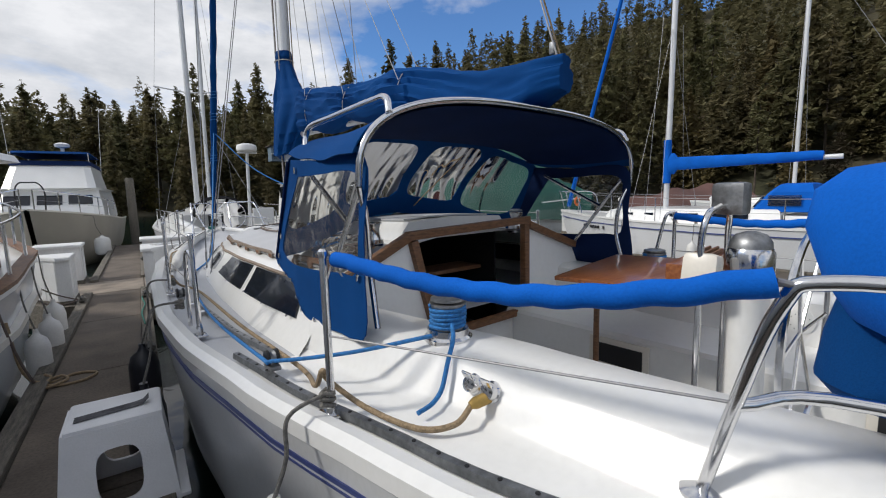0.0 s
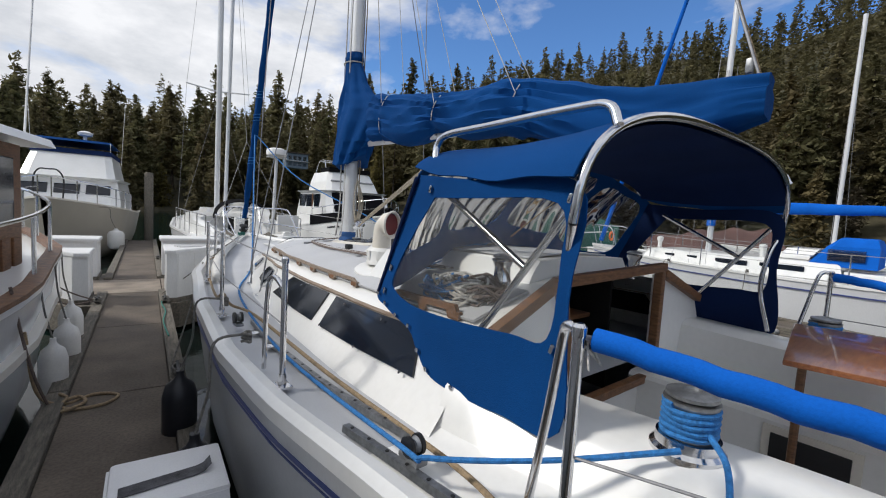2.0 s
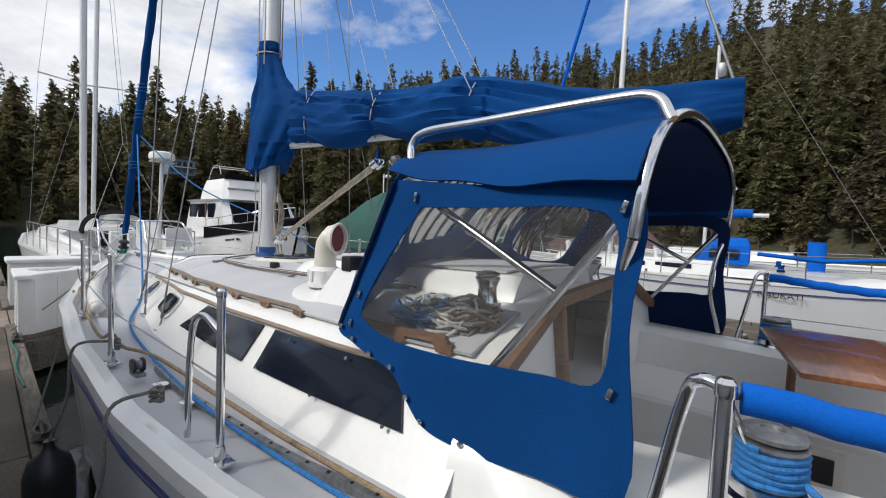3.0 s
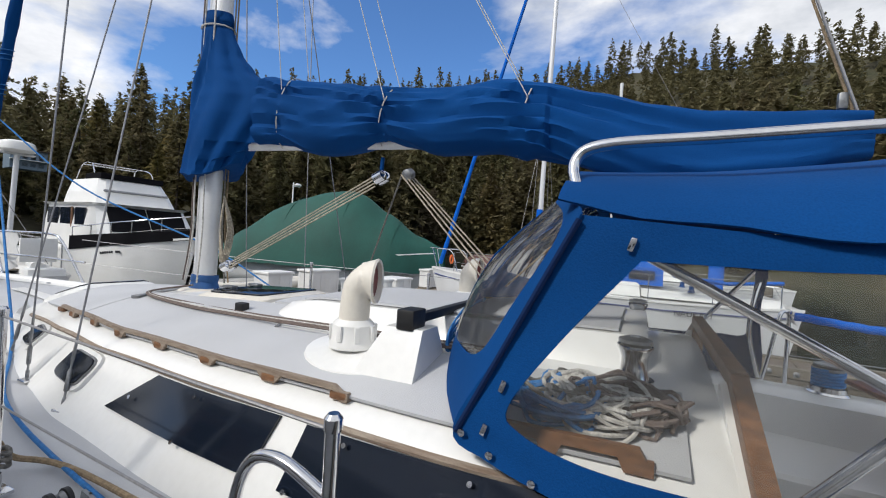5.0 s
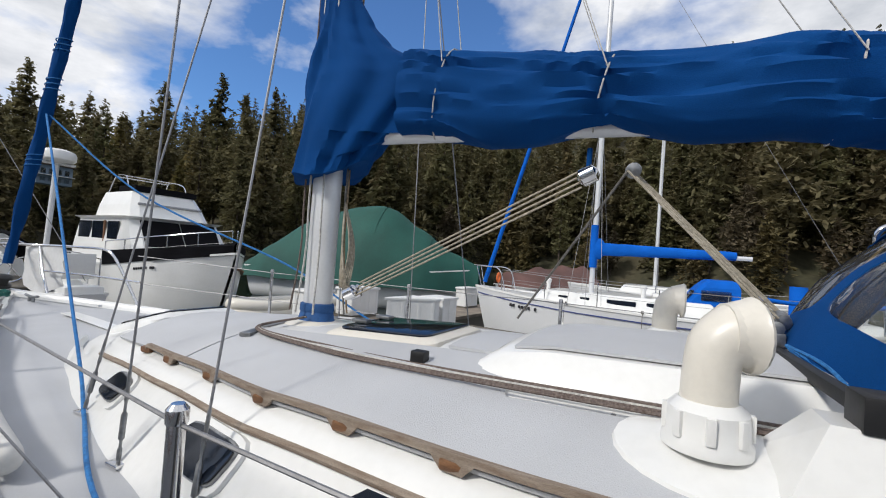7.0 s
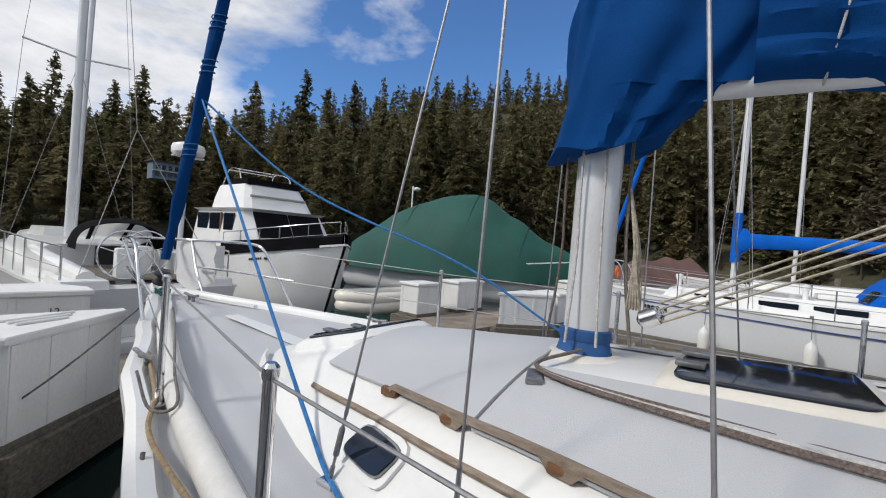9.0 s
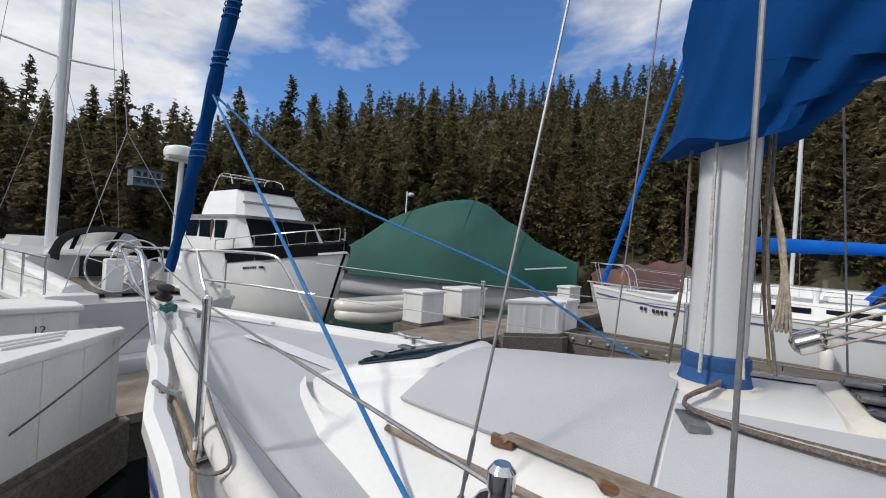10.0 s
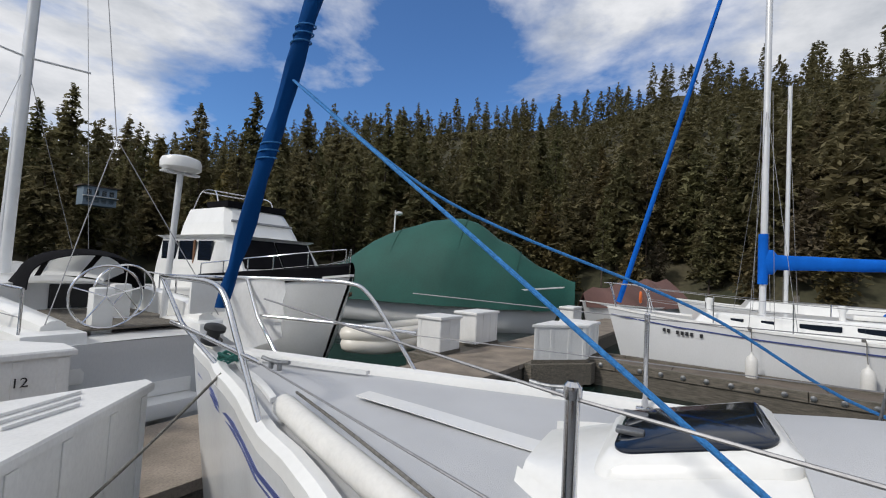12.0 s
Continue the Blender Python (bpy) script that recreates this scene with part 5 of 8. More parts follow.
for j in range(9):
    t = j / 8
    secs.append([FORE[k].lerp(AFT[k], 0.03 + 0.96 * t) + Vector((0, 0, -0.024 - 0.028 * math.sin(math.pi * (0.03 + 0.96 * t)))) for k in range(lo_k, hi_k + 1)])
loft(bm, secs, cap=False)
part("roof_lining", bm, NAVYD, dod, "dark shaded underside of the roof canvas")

# side panels: blue surround and a clear window
for sgn in (-1, 1):
    def sp(w, z, out=0.0):
        k = (z - 1.0) / 0.7
        return Vector((sgn * (1.16 - 0.05 * k + out - 0.10 * max(0, (w + 2.85)) ** 1.0), w, z))
    outer = [(-2.72, 1.80), (-3.10, 1.77), (-3.54, 1.75), (-3.55, 1.40), (-3.57, 1.01), (-3.34, 0.975), (-3.10, 0.965), (-2.94, 0.985), (-2.85, 1.06), (-2.77, 1.125), (-2.55, 1.175), (-2.44, 1.235), (-2.58, 1.50)]
    inner = [(-2.86, 1.70), (-3.10, 1.70), (-3.47, 1.69), (-3.505, 1.50), (-3.49, 1.27), (-3.34, 1.25), (-3.13, 1.235), (-2.98, 1.23), (-2.86, 1.23), (-2.74, 1.235), (-2.62, 1.265), (-2.585, 1.32), (-2.70, 1.50)]

    def dense(c):
        return [Vector(q) for q in spline([(*q, 0) for q in c] + [(*c[0], 0)], 5)][:-1]
    o_, i_ = dense(outer), dense(inner)
    bm = B()
    rows_ = []
    for t in (0, 0.25, 0.5, 0.75, 1.0):
        rows_.append([sp(a.x + (b_.x - a.x) * t, a.y + (b_.y - a.y) * t, 0.006 * noise.noise((a.x * 6, a.y * 6, t * 2))) for a, b_ in zip(o_, i_)])
    loft(bm, rows_, close=True, cap=False)
    thick(bm, 0.005)
    # same canvas both sides; the far one has its inside shade painted as darker navy
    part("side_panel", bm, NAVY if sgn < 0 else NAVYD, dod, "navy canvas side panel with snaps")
    bm = B()
    ring = [sp(a.x, a.y, -0.004) for a in i_]
    vs = [bm.verts.new(q) for q in ring]
    c = bm.verts.new(sp(-3.0, 1.45, -0.006))
    for k in range(len(vs)):
        bm.faces.new((vs[k], vs[(k + 1) % len(vs)], c))
    ob = part("side_window", bm, VINYL, dod, "clear vinyl side window")
    ob.visible_shadow = False
    # front panel: half on each side
    bm = B()

    def fp(t, h):
        """t: from the corner to the middle, h: from roof to cabin top."""
        u = 1.098 * (1 - t) ** 0.9
        wt, wb = -2.73 + 0.06 * min(1, t * 5), -2.45 + 0.25 * (1 - (1 - t) ** 2)
        zt = 1.80 + 0.18 * min(1, t * 1.7) ** 0.7
        low_ = roof(min(u, 0.9), -2.3) + 0.015 + 0.09 * t
        zb = low_ + (1.228 - low_) * (1 - t) ** 8
        ub = u * (0.90 + 0.10 * (1 - t) ** 6)
        hh = h ** 1.0
        return Vector((sgn * (u + (ub - u) * hh), wt + (wb - wt) * hh + 0.07 * min(1, t * 5) * math.sin(math.pi * hh) + 0.06 * min(1, hh * 2.2) * (1 - (1 - min(t / 0.3, 1)) ** 2), zt + (zb - zt) * hh))
    TS = [k / 72 for k in range(73)]
    HS = [k / 44 for k in range(45)]
    PANES = ((0.245, 0.210), (0.74, 0.225))

    def in_pane(t, h):
        """Whether a spot lies in one of the two round-cornered windows."""
        for c0, half in PANES:
            if abs((t - c0 - 0.03 * (h - 0.4)) / half) ** 6 + abs((h - 0.40) / 0.34) ** 6 < 1:
                return True
        return False
    cv, cl3 = {}, {}
    bw = B()

    def snapped(i, j):
        """Grid spots on a window's rim move onto its smooth outline."""
        t, h = TS[i], HS[j]
        kinds = {in_pane((TS[a] + TS[a + 1]) / 2, (HS[b_] + HS[b_ + 1]) / 2) for a in (i - 1, i) for b_ in (j - 1, j) if 0 <= a < len(TS) - 1 and 0 <= b_ < len(HS) - 1}
        if len(kinds) == 2:
            c0, half = min(PANES, key=lambda q: abs(t - q[0]))
            dt, dh = t - c0 - 0.03 * (h - 0.4), h - 0.40
            f = (abs(dt / half) ** 6 + abs(dh / 0.34) ** 6) ** (-1 / 6)
            t, h = c0 + 0.03 * (h - 0.4) + dt * f, 0.40 + dh * f
        return t, h
    for i in range(len(TS) - 1):
        for j in range(len(HS) - 1):
            clear_ = in_pane((TS[i] + TS[i + 1]) / 2, (HS[j] + HS[j + 1]) / 2)
            tgt, dct = (bw, cl3) if clear_ else (bm, cv)
            q = []
            for a, b_ in ((i, j), (i + 1, j), (i + 1, j + 1), (i, j + 1)):
                if (a, b_) not in dct:
                    p = fp(*snapped(a, b_))
                    if clear_:
                        p += Vector((0, 0.018 * noise.noise((TS[a] * 18 + HS[b_] * 2, HS[b_] * 1.5, 5)), 0))
                    dct[a, b_] = tgt.verts.new(p)
                q.append(dct[a, b_])
            tgt.faces.new(q)
    thick(bm, 0.005)
    part("front_panel", bm, NAVY, dod, "navy canvas front panel")
    ob = part("front_window", bw, VINYL, dod, "rippled clear vinyl front window")
    ob.visible_shadow = False
    # zip seam, snaps and twist fasteners
    bm = B()
    tube(bm, [fp(0.0, h) + Vector((sgn * 0.008, 0, 0)) for h in wlist(0.02, 1.0, 10)], 0.008, 6)
    part("zip_seam", bm, NAVYD, dod)
    for w, z in ((-2.47, 1.232), (-2.55, 1.198), (-2.66, 1.165), (-2.78, 1.145), (-2.87, 1.065), (-2.94, 1.005), (-3.10, 0.985)):
        bm = B()
        lathe(bm, [(0.010, 0), (0.010, 0.005), (0.004, 0.007)], sp(w, z, 0.008), 10, (sgn, 0, 0))
        part("snap", bm, CHROME, dod)
    for w, z in ((-2.84, 1.735), (-3.52, 1.705), (-3.52, 1.25), (-2.53, 1.255), (-2.57, 1.37)):
        bm = B()
        box(bm, sp(w, z, 0.010), (0.008, 0.014, 0.032), bev=0.004, rx=18)
        part("twist_fastener", bm, CHROME, dod)

# rope heap on the cabin roof under the dodger
heap = thing("rope_heap", "tangled heap of white, brown and blue ropes on the cabin roof", "rope", (-0.80, -2.75, 1.26), BOAT)
rng = random.Random(5)
for mt_, n, cu, cw in ((ROPEW, 4, -0.84, -2.76), (ROPED, 5, -0.80, -2.85), (ROPEB, 3, -0.86, -2.66), (ROPEG, 1, -0.80, -2.70)):
    for k in range(n):
        pts = []
        for j in range(26):
            a = j * 0.9 + k
            rr_ = rng.uniform(0.04, 0.125)
            u, w = cu + rr_ * 0.8 * math.cos(a), cw + rr_ * 1.35 * math.sin(a)
            pts.append((u, w, roof(u, w) + 0.02 + rng.uniform(0, 0.085)))
        bm = B()
        tube(bm, spline(pts, 4), 0.0065, 6)
        part("loop", bm, mt_, heap)

# folding cockpit table on the pedestal
table = thing("cockpit_table", "varnished teak folding table fixed to the steering pedestal", "table", (0.1, -4.4, 0.7), BOAT)
bm = B()
box(bm, (0.15, -4.06, 1.178), (0.86, 0.44, 0.022), bev=0.006, rz=9)
top_ = part("tabletop", bm, TEAK, table)
bm = B()
box(bm, (0.26, -4.36, 1.20), (0.66, 0.14, 0.13), bev=0.008, rz=6)
part("storage_box", bm, TEAK, table)
bm = B()
tube(bm, [(0.10, -3.90, 0.36), (0.10, -3.90, 1.168)], 0.016, 8)
part("leg", bm, TEAKM, table)
bm = B()
for k in range(5):
    box(bm, (0.30, -4.40 + 0.018 * k, 1.268 + 0.01 * (k % 2)), (0.30, 0.012, 0.03), bev=0.003, rz=6)
part("fiddle", bm, TEAKM, table)

ped = thing("steering_pedestal", "white steering pedestal with stainless compass dome and guard", "pedestal", (0.07, -4.80, 0.34), BOAT)
bm = B()
lathe(bm, [(0.10, 0), (0.085, 0.05), (0.075, 0.3), (0.075, 0.85), (0.09, 0.90)], (0.07, -4.60, 0.34), 22)
part("column", bm, GEL, ped)
bm = B()
lathe(bm, [(0.085, 0), (0.088, 0.05), (0.088, 0.14), (0.078, 0.16)], (0.07, -4.60, 1.18), 24)
part("compass_housing", bm, CHROME, ped)
bm = B()
lathe(bm, [(0.078, 0), (0.075, 0.025), (0.055, 0.055), (0.02, 0.068)], (0.07, -4.60, 1.34), 24)
part("compass_dome", bm, GALV, ped)
for o in (-0.16, 0.16):
    bm = B()
    tube(bm, spline([(0.07 + o, -4.47, 0.36), (0.07 + o, -4.47, 1.2), (0.07 + o, -4.47, 1.38), (0.07 + o * 0.8, -4.48, 1.48), (0.07, -4.48, 1.51)], 6), 0.0135, 10)
    part("guard_rail", bm, CHROME, ped)
bm = B()
box(bm, (-0.07, -4.47, 1.24), (0.10, 0.14, 0.16), bev=0.03, ry=12)
part("instrument_cover", bm, GELC, ped)
bm = B()
box(bm, (0.14, -4.50, 1.54), (0.06, 0.15, 0.14), bev=0.02, rz=-20)
inst = part("instrument_pod", bm, GALV, ped, "grey instrument display")
bm = B()
tube(bm, [(0.07 + 0.40 * math.cos(2 * math.pi * k / 40), -4.80, 1.02 + 0.40 * math.sin(2 * math.pi * k / 40)) for k in range(41)], 0.013, 8)
whl = part("steering_wheel", bm, CHROME, ped)
for k in range(6):
    a = 2 * math.pi * k / 6
    bm = B()
    tube(bm, [(0.07, -4.78, 1.02), (0.07 + 0.40 * math.cos(a), -4.80, 1.02 + 0.40 * math.sin(a))], 0.007, 6)
    part("spoke", bm, CHROME, whl)

pit = thing("stern_pulpit", "bent stainless stern pulpit", "pulpit", (-1.0, -5.2, 0.88), BOAT)
for pts in ([(-1.04, -4.815, 0.92), (-1.10, -4.885, 1.17), (-1.145, -4.955, 1.39), (-1.14, -5.02, 1.437), (-1.10, -5.3, 1.44), (-0.95, -5.9, 1.44)], [(-1.10, -4.885, 1.17), (-1.0, -5.08, 1.20), (-0.95, -5.9, 1.2)], [(-0.98, -5.8, 0.92), (-0.95, -5.9, 1.43)], [(-0.95, -5.9, 1.43), (0.95, -5.9, 1.43)], [(1.04, -4.815, 0.92), (1.145, -4.955, 1.39), (1.14, -5.02, 1.437), (0.95, -5.9, 1.44)]):
    bm = B()
    tube(bm, spline(pts, 6), 0.0135, 10)
    part("rail_tube", bm, CHROME, pit)
bm = B()
lathe(bm, [(0.045, 0), (0.045, 0.008), (0.018, 0.02)], (-1.04, -4.815, 0.915), 18)
part("foot_flange", bm, CHROME, pit)
for sgn in (-1, 1):
    pad = thing("padded_lifeline", "lifeline in a bright blue padded sleeve", "lifeline", (sgn * 1.35, -4.3, 1.38), BOAT, "padded lifelines")
    bm = B()
    a, b_ = Vector((sgn * 1.38, -3.79, 1.385)), Vector((sgn * 1.17, -4.95, 1.435))
    pts = spline([a, (sgn * 1.33, -4.17, 1.353), (sgn * 1.29, -4.43, 1.353), (sgn * 1.26, -4.63, 1.372), (sgn * 1.22, -4.80, 1.40), b_], 10)
    pts = [q + Vector((0, 0, 0.0025 * math.sin(q.y * 55))) for q in pts]
    tube(bm, pts, 0.026, 16)
    part("sleeve", bm, ROYAL, pad)
    bm = B()
    tube(bm, [(sgn * st_u(-3.77), -3.77, 1.39), a], 0.006, 8)
    tube(bm, [b_, (sgn * 1.145, -4.985, 1.425)], 0.006, 8)
    tube(bm, [(sgn * st_u(-3.77), -3.77, 1.12), (sgn * 1.09, -4.88, 1.17)], 0.0035, 6)
    part("wire", bm, WIRE, pad)
    for o in (-0.005, 0.012):
        bm = B()
        tube(bm, [a + Vector((0, 0.02, 0)), a + Vector((sgn * o * 3, -0.01, -0.06)), a + Vector((0, 0.03, -0.02))], 0.003, 6)
        part("lashing", bm, ROPEW, pad)

motor = thing("covered_outboard", "outboard motor under a bright blue canvas cover on the stern rail", "outboard cover", (-0.80, -5.30, 1.30), BOAT)
bm = B()
secs = []
for z, ru, rw in ((1.26, 0.12, 0.10), (1.29, 0.16, 0.16), (1.37, 0.19, 0.21), (1.47, 0.20, 0.235), (1.55, 0.18, 0.225), (1.595, 0.13, 0.18), (1.61, 0.05, 0.08)):
    secs.append([(-0.78 + ru * math.cos(a) * (1 + 0.06 * noise.noise((3 * math.cos(a), z * 6, 1))), -5.16 + rw * math.sin(a) * (1 + 0.08 * noise.noise((3 * math.sin(a), z * 5, 4))), z + 0.03 * math.sin(a)) for a in [2 * math.pi * k / 26 for k in range(26)]])
loft(bm, secs, close=True)
part("cover", bm, ROYAL, motor)
bm = B()
secs = []
for z, r in ((1.02, 0.10), (1.06, 0.13), (1.16, 0.12), (1.26, 0.10), (1.33, 0.09)):
    secs.append([(-0.74 + r * math.cos(a) * (1 + 0.2 * noise.noise((2 * math.cos(a), z * 9, 7))), -5.10 + r * 1.2 * math.sin(a), z + 0.10) for a in [2 * math.pi * k / 20 for k in range(20)]])
loft(bm, secs, close=True)
part("lower_cover", bm, NAVY, motor, "darker blue lower wrap")
bm = B()
box(bm, (-0.74, -5.14, 1.02), (0.06, 0.10, 0.26), bev=0.01)
part("bracket", bm, GALV, motor)
gauge = thing("instrument_gauge", "round white cockpit gauge", "gauge", (0.67, -4.68, 0.915), BOAT)
bm = B()
lathe(bm, [(0.06, 0), (0.06, 0.012), (0.05, 0.014)], (0.672, -4.68, 0.915), 24, (-1, 0, 0))
part("bezel", bm, GEL, gauge)
bm = B()
for k in range(12):
    a = 2 * math.pi * k / 12
    box(bm, (0.656, -4.68 + 0.042 * math.cos(a), 0.915 + 0.042 * math.sin(a)), (0.003, 0.004, 0.004))
part("dial_marks", bm, LETTER, gauge)

# white roll on the port foredeck and coiled green line at the bow
roll = thing("rolled_fender", "long white fender board lying on the side deck", "fender", (-0.82, 1.8, 0.97), BOAT)
bm = B()
tube(bm, spline([(-0.42, 2.75, 1.04), (-0.62, 2.25, 1.02), (-0.86, 1.6, 0.99), (-1.02, 1.1, 0.965), (-1.15, 0.6, 0.945), (-1.24, 0.15, 0.935)], 6), 0.050, 14)
lathe(bm, [(0.050, 0), (0.046, 0.03), (0.030, 0.05), (0.012, 0.055)], (-1.24, 0.15, 0.935), 14, (-0.2, -1, -0.02))
part("roll", bm, FENDERW, roll)
bm = B()
tube(bm, spline([(-0.40, 2.70, 1.10), (-0.60, 2.2, 1.08), (-0.9, 1.5, 1.05), (-1.04, 1.15, 1.02), (-1.09, 1.25, 0.99), (-1.09, 1.38, 1.10)], 6), 0.006, 8)
part("lashing", bm, ROPEG, roll)
coil = thing("green_line_coil", "small coil of green line at the bow", "rope", (-0.12, 3.55, 1.06), BOAT)
bm = B()
for k in range(6):
    tube(bm, [(-0.12 + (0.045 + 0.006 * (k % 3)) * math.cos(a), 3.55 + 0.05 * math.sin(a), 1.07 + 0.008 * k + 0.01 * math.sin(3 * a + k)) for a in [2 * math.pi * j / 14 for j in range(15)]], 0.007, 6)
part("coil", bm, ROPEGR, coil)


def fender(c, r, h, material, rope_to, label, frame_m=BOAT):
    v = thing("fender", label, "fender", (c[0], c[1], c[2] - h / 2), frame_m, "fenders")
    b = B()
    prof = [(r * 0.35, -h / 2), (r * 0.8, -h / 2 + 0.04), (r, -h / 2 + 0.12), (r, h / 2 - 0.12), (r * 0.8, h / 2 - 0.04), (r * 0.35, h / 2), (r * 0.22, h / 2 + 0.03), (r * 0.22, h / 2 + 0.06)]
    lathe(b, prof, c, 22)
    part("body", b, material, v)
    b = B()
    sx = 1 if c[0] > 0 else -1
    edge = (c[0] - sx * r * 0.75, (c[1] + rope_to[1]) / 2, rope_to[2] - 0.03)
    tube(b, spline([(c[0], c[1], c[2] + h / 2 + 0.05), (c[0] - sx * r * 0.55, (2 * c[1] + rope_to[1]) / 3, (c[2] + h / 2 + rope_to[2]) / 2), edge, rope_to], 6), 0.0075, 7)
    for k in range(3):
        q = Vector(rope_to) + Vector((0, 0, -0.02 * k))
        tube(b, [q + Vector((0.022 * math.cos(a), 0.022 * math.sin(a), 0.006 * math.sin(2 * a))) for a in [2 * math.pi * j / 10 for j in range(11)]], 0.008, 6)
    part("lanyard", b, ROPEG, v)
    return v


fender((-1.645, -3.80, 0.36), 0.095, 0.46, FENDERW, (-1.43, -3.77, 0.92), "white inflated fender hanging over the side")
fender((-1.80, -1.90, 0.10), 0.11, 0.60, RUBBER, (-1.56, -1.89, 0.94), "black inflated fender hanging between hull and dock")
fender((-1.70, -0.85, 0.08), 0.11, 0.58, RUBBER, (-1.47, -1.05, 0.96), "black inflated fender hanging between hull and dock")
lead = thing("mooring_lines", "grey mooring lines from bow and side to the dock", "rope", (-1.6, 0.0, 0.5), BOAT)
bwi = BOAT.inverted()
for a, c, sag in (((-0.30, 3.35, 1.06), bwi @ Vector((-0.02, 9.2, 0.10)), 0.05), ((-1.20, 1.0, 0.95), bwi @ Vector((-0.05, 5.55, 0.10)), 0.04)):
    bm = B()
    a, c = Vector(a), Vector(c)
    tube(bm, [a.lerp(c, t) + Vector((0, 0, -sag * math.sin(math.pi * t))) for t in wlist(0, 1, 10)], 0.0075, 7)
    part("line", bm, ROPEG, lead)

for sgn in (-1, 1):
    sr = thing("grab_rail", "short varnished teak grab rail under the dodger", "grab rail", (sgn * 0.98, -2.65, 1.17), BOAT, "grab rails")
    bm = B()
    rr = []
    for k in range(31):
        t = k / 30
        w = -2.42 - 0.50 * t
        u = sgn * (lerp_table(CABF, w)[1] - 0.06)
        low = -0.004 if (t < 0.14 or t > 0.86 or 0.44 < t < 0.56) else 0.030
        hi = 0.058 if 0.04 < t < 0.96 else 0.03
        rr.append([(u - 0.014, w, roof(u, w) + low), (u + 0.014, w, roof(u, w) + low), (u + 0.011, w, roof(u, w) + hi), (u - 0.011, w, roof(u, w) + hi)])
    loft(bm, rr, close=True)
    part("rail", bm, TEAKM, sr)

# ---- things on the docks ----
stool = thing("boarding_step", "white moulded plastic boarding step with an oval hole and grip strip", "step stool", (-0.155, 3.08, 0), None)
SX, SY, SH = -0.155, 3.08, 0.47
# an open-bottomed block with holes through its front and back


def step_face(y_top, y_low, nm):
    """A side wall with a rounded oval opening."""
    b = B()
    n = 32
    out, inn = [], []
    for k in range(n):
        a = 2 * math.pi * k / n
        ca, sa = math.cos(a), math.sin(a)
        q = max(abs(ca), abs(sa))
        ox, oz = ca / q, sa / q
        z = SH / 2 + oz * SH / 2
        f = z / SH
        x = ox * (0.25 - 0.05 * f)
        out.append((SX + x, y_low + (y_top - y_low) * f, z))
        ex, ez = 0.095 * (abs(ca) ** 0.6) * (1 if ca > 0 else -1), 0.135 * (abs(sa) ** 0.6) * (1 if sa > 0 else -1)
        z2 = 0.225 + ez
        f2 = z2 / SH
        inn.append((SX + ex, y_low + (y_top - y_low) * f2, z2))
    loft(b, [out, inn], close=True, cap=False)
    thick(b, 0.018)
    return part(nm, b, STOOL, stool, smooth=False)


step_face(SY - 0.17, SY - 0.24, "front_wall")
step_face(SY + 0.17, SY + 0.24, "back_wall")
for sgn in (-1, 1):
    bm = B()
    loft(bm, [[(SX + sgn * 0.25, SY - 0.24, 0), (SX + sgn * 0.25, SY + 0.24, 0)], [(SX + sgn * 0.20, SY - 0.17, SH), (SX + sgn * 0.20, SY + 0.17, SH)]], cap=False)
    thick(bm, 0.018)
    part("side_wall", bm, STOOL, stool, smooth=False)
    bm = B()
    box(bm, (SX + sgn * 0.265, SY, 0.012), (0.06, 0.50, 0.024), bev=0.008)
    part("foot_flange", bm, STOOL, stool)
bm = B()
box(bm, (SX, SY, SH), (0.415, 0.37, 0.045), bev=0.02)
part("top", bm, STOOL, stool)
bm = B()
rr = []
for k in range(13):
    t = k / 12
    x = SX - 0.17 + 0.32 * t
    lift_ = 0.03 * max(0, (t - 0.88) / 0.12) ** 1.5
    rr.append([(x, SY - 0.10 + 0.04 * t, SH + 0.026 + lift_), (x, SY - 0.03 + 0.04 * t, SH + 0.026 + lift_), (x, SY - 0.03 + 0.04 * t, SH + 0.029 + lift_), (x, SY - 0.10 + 0.04 * t, SH + 0.029 + lift_)])
loft(bm, rr, close=True)
part("grip_strip", bm, GRIP, stool, "worn dark grip strip peeling at one end", smooth=False)


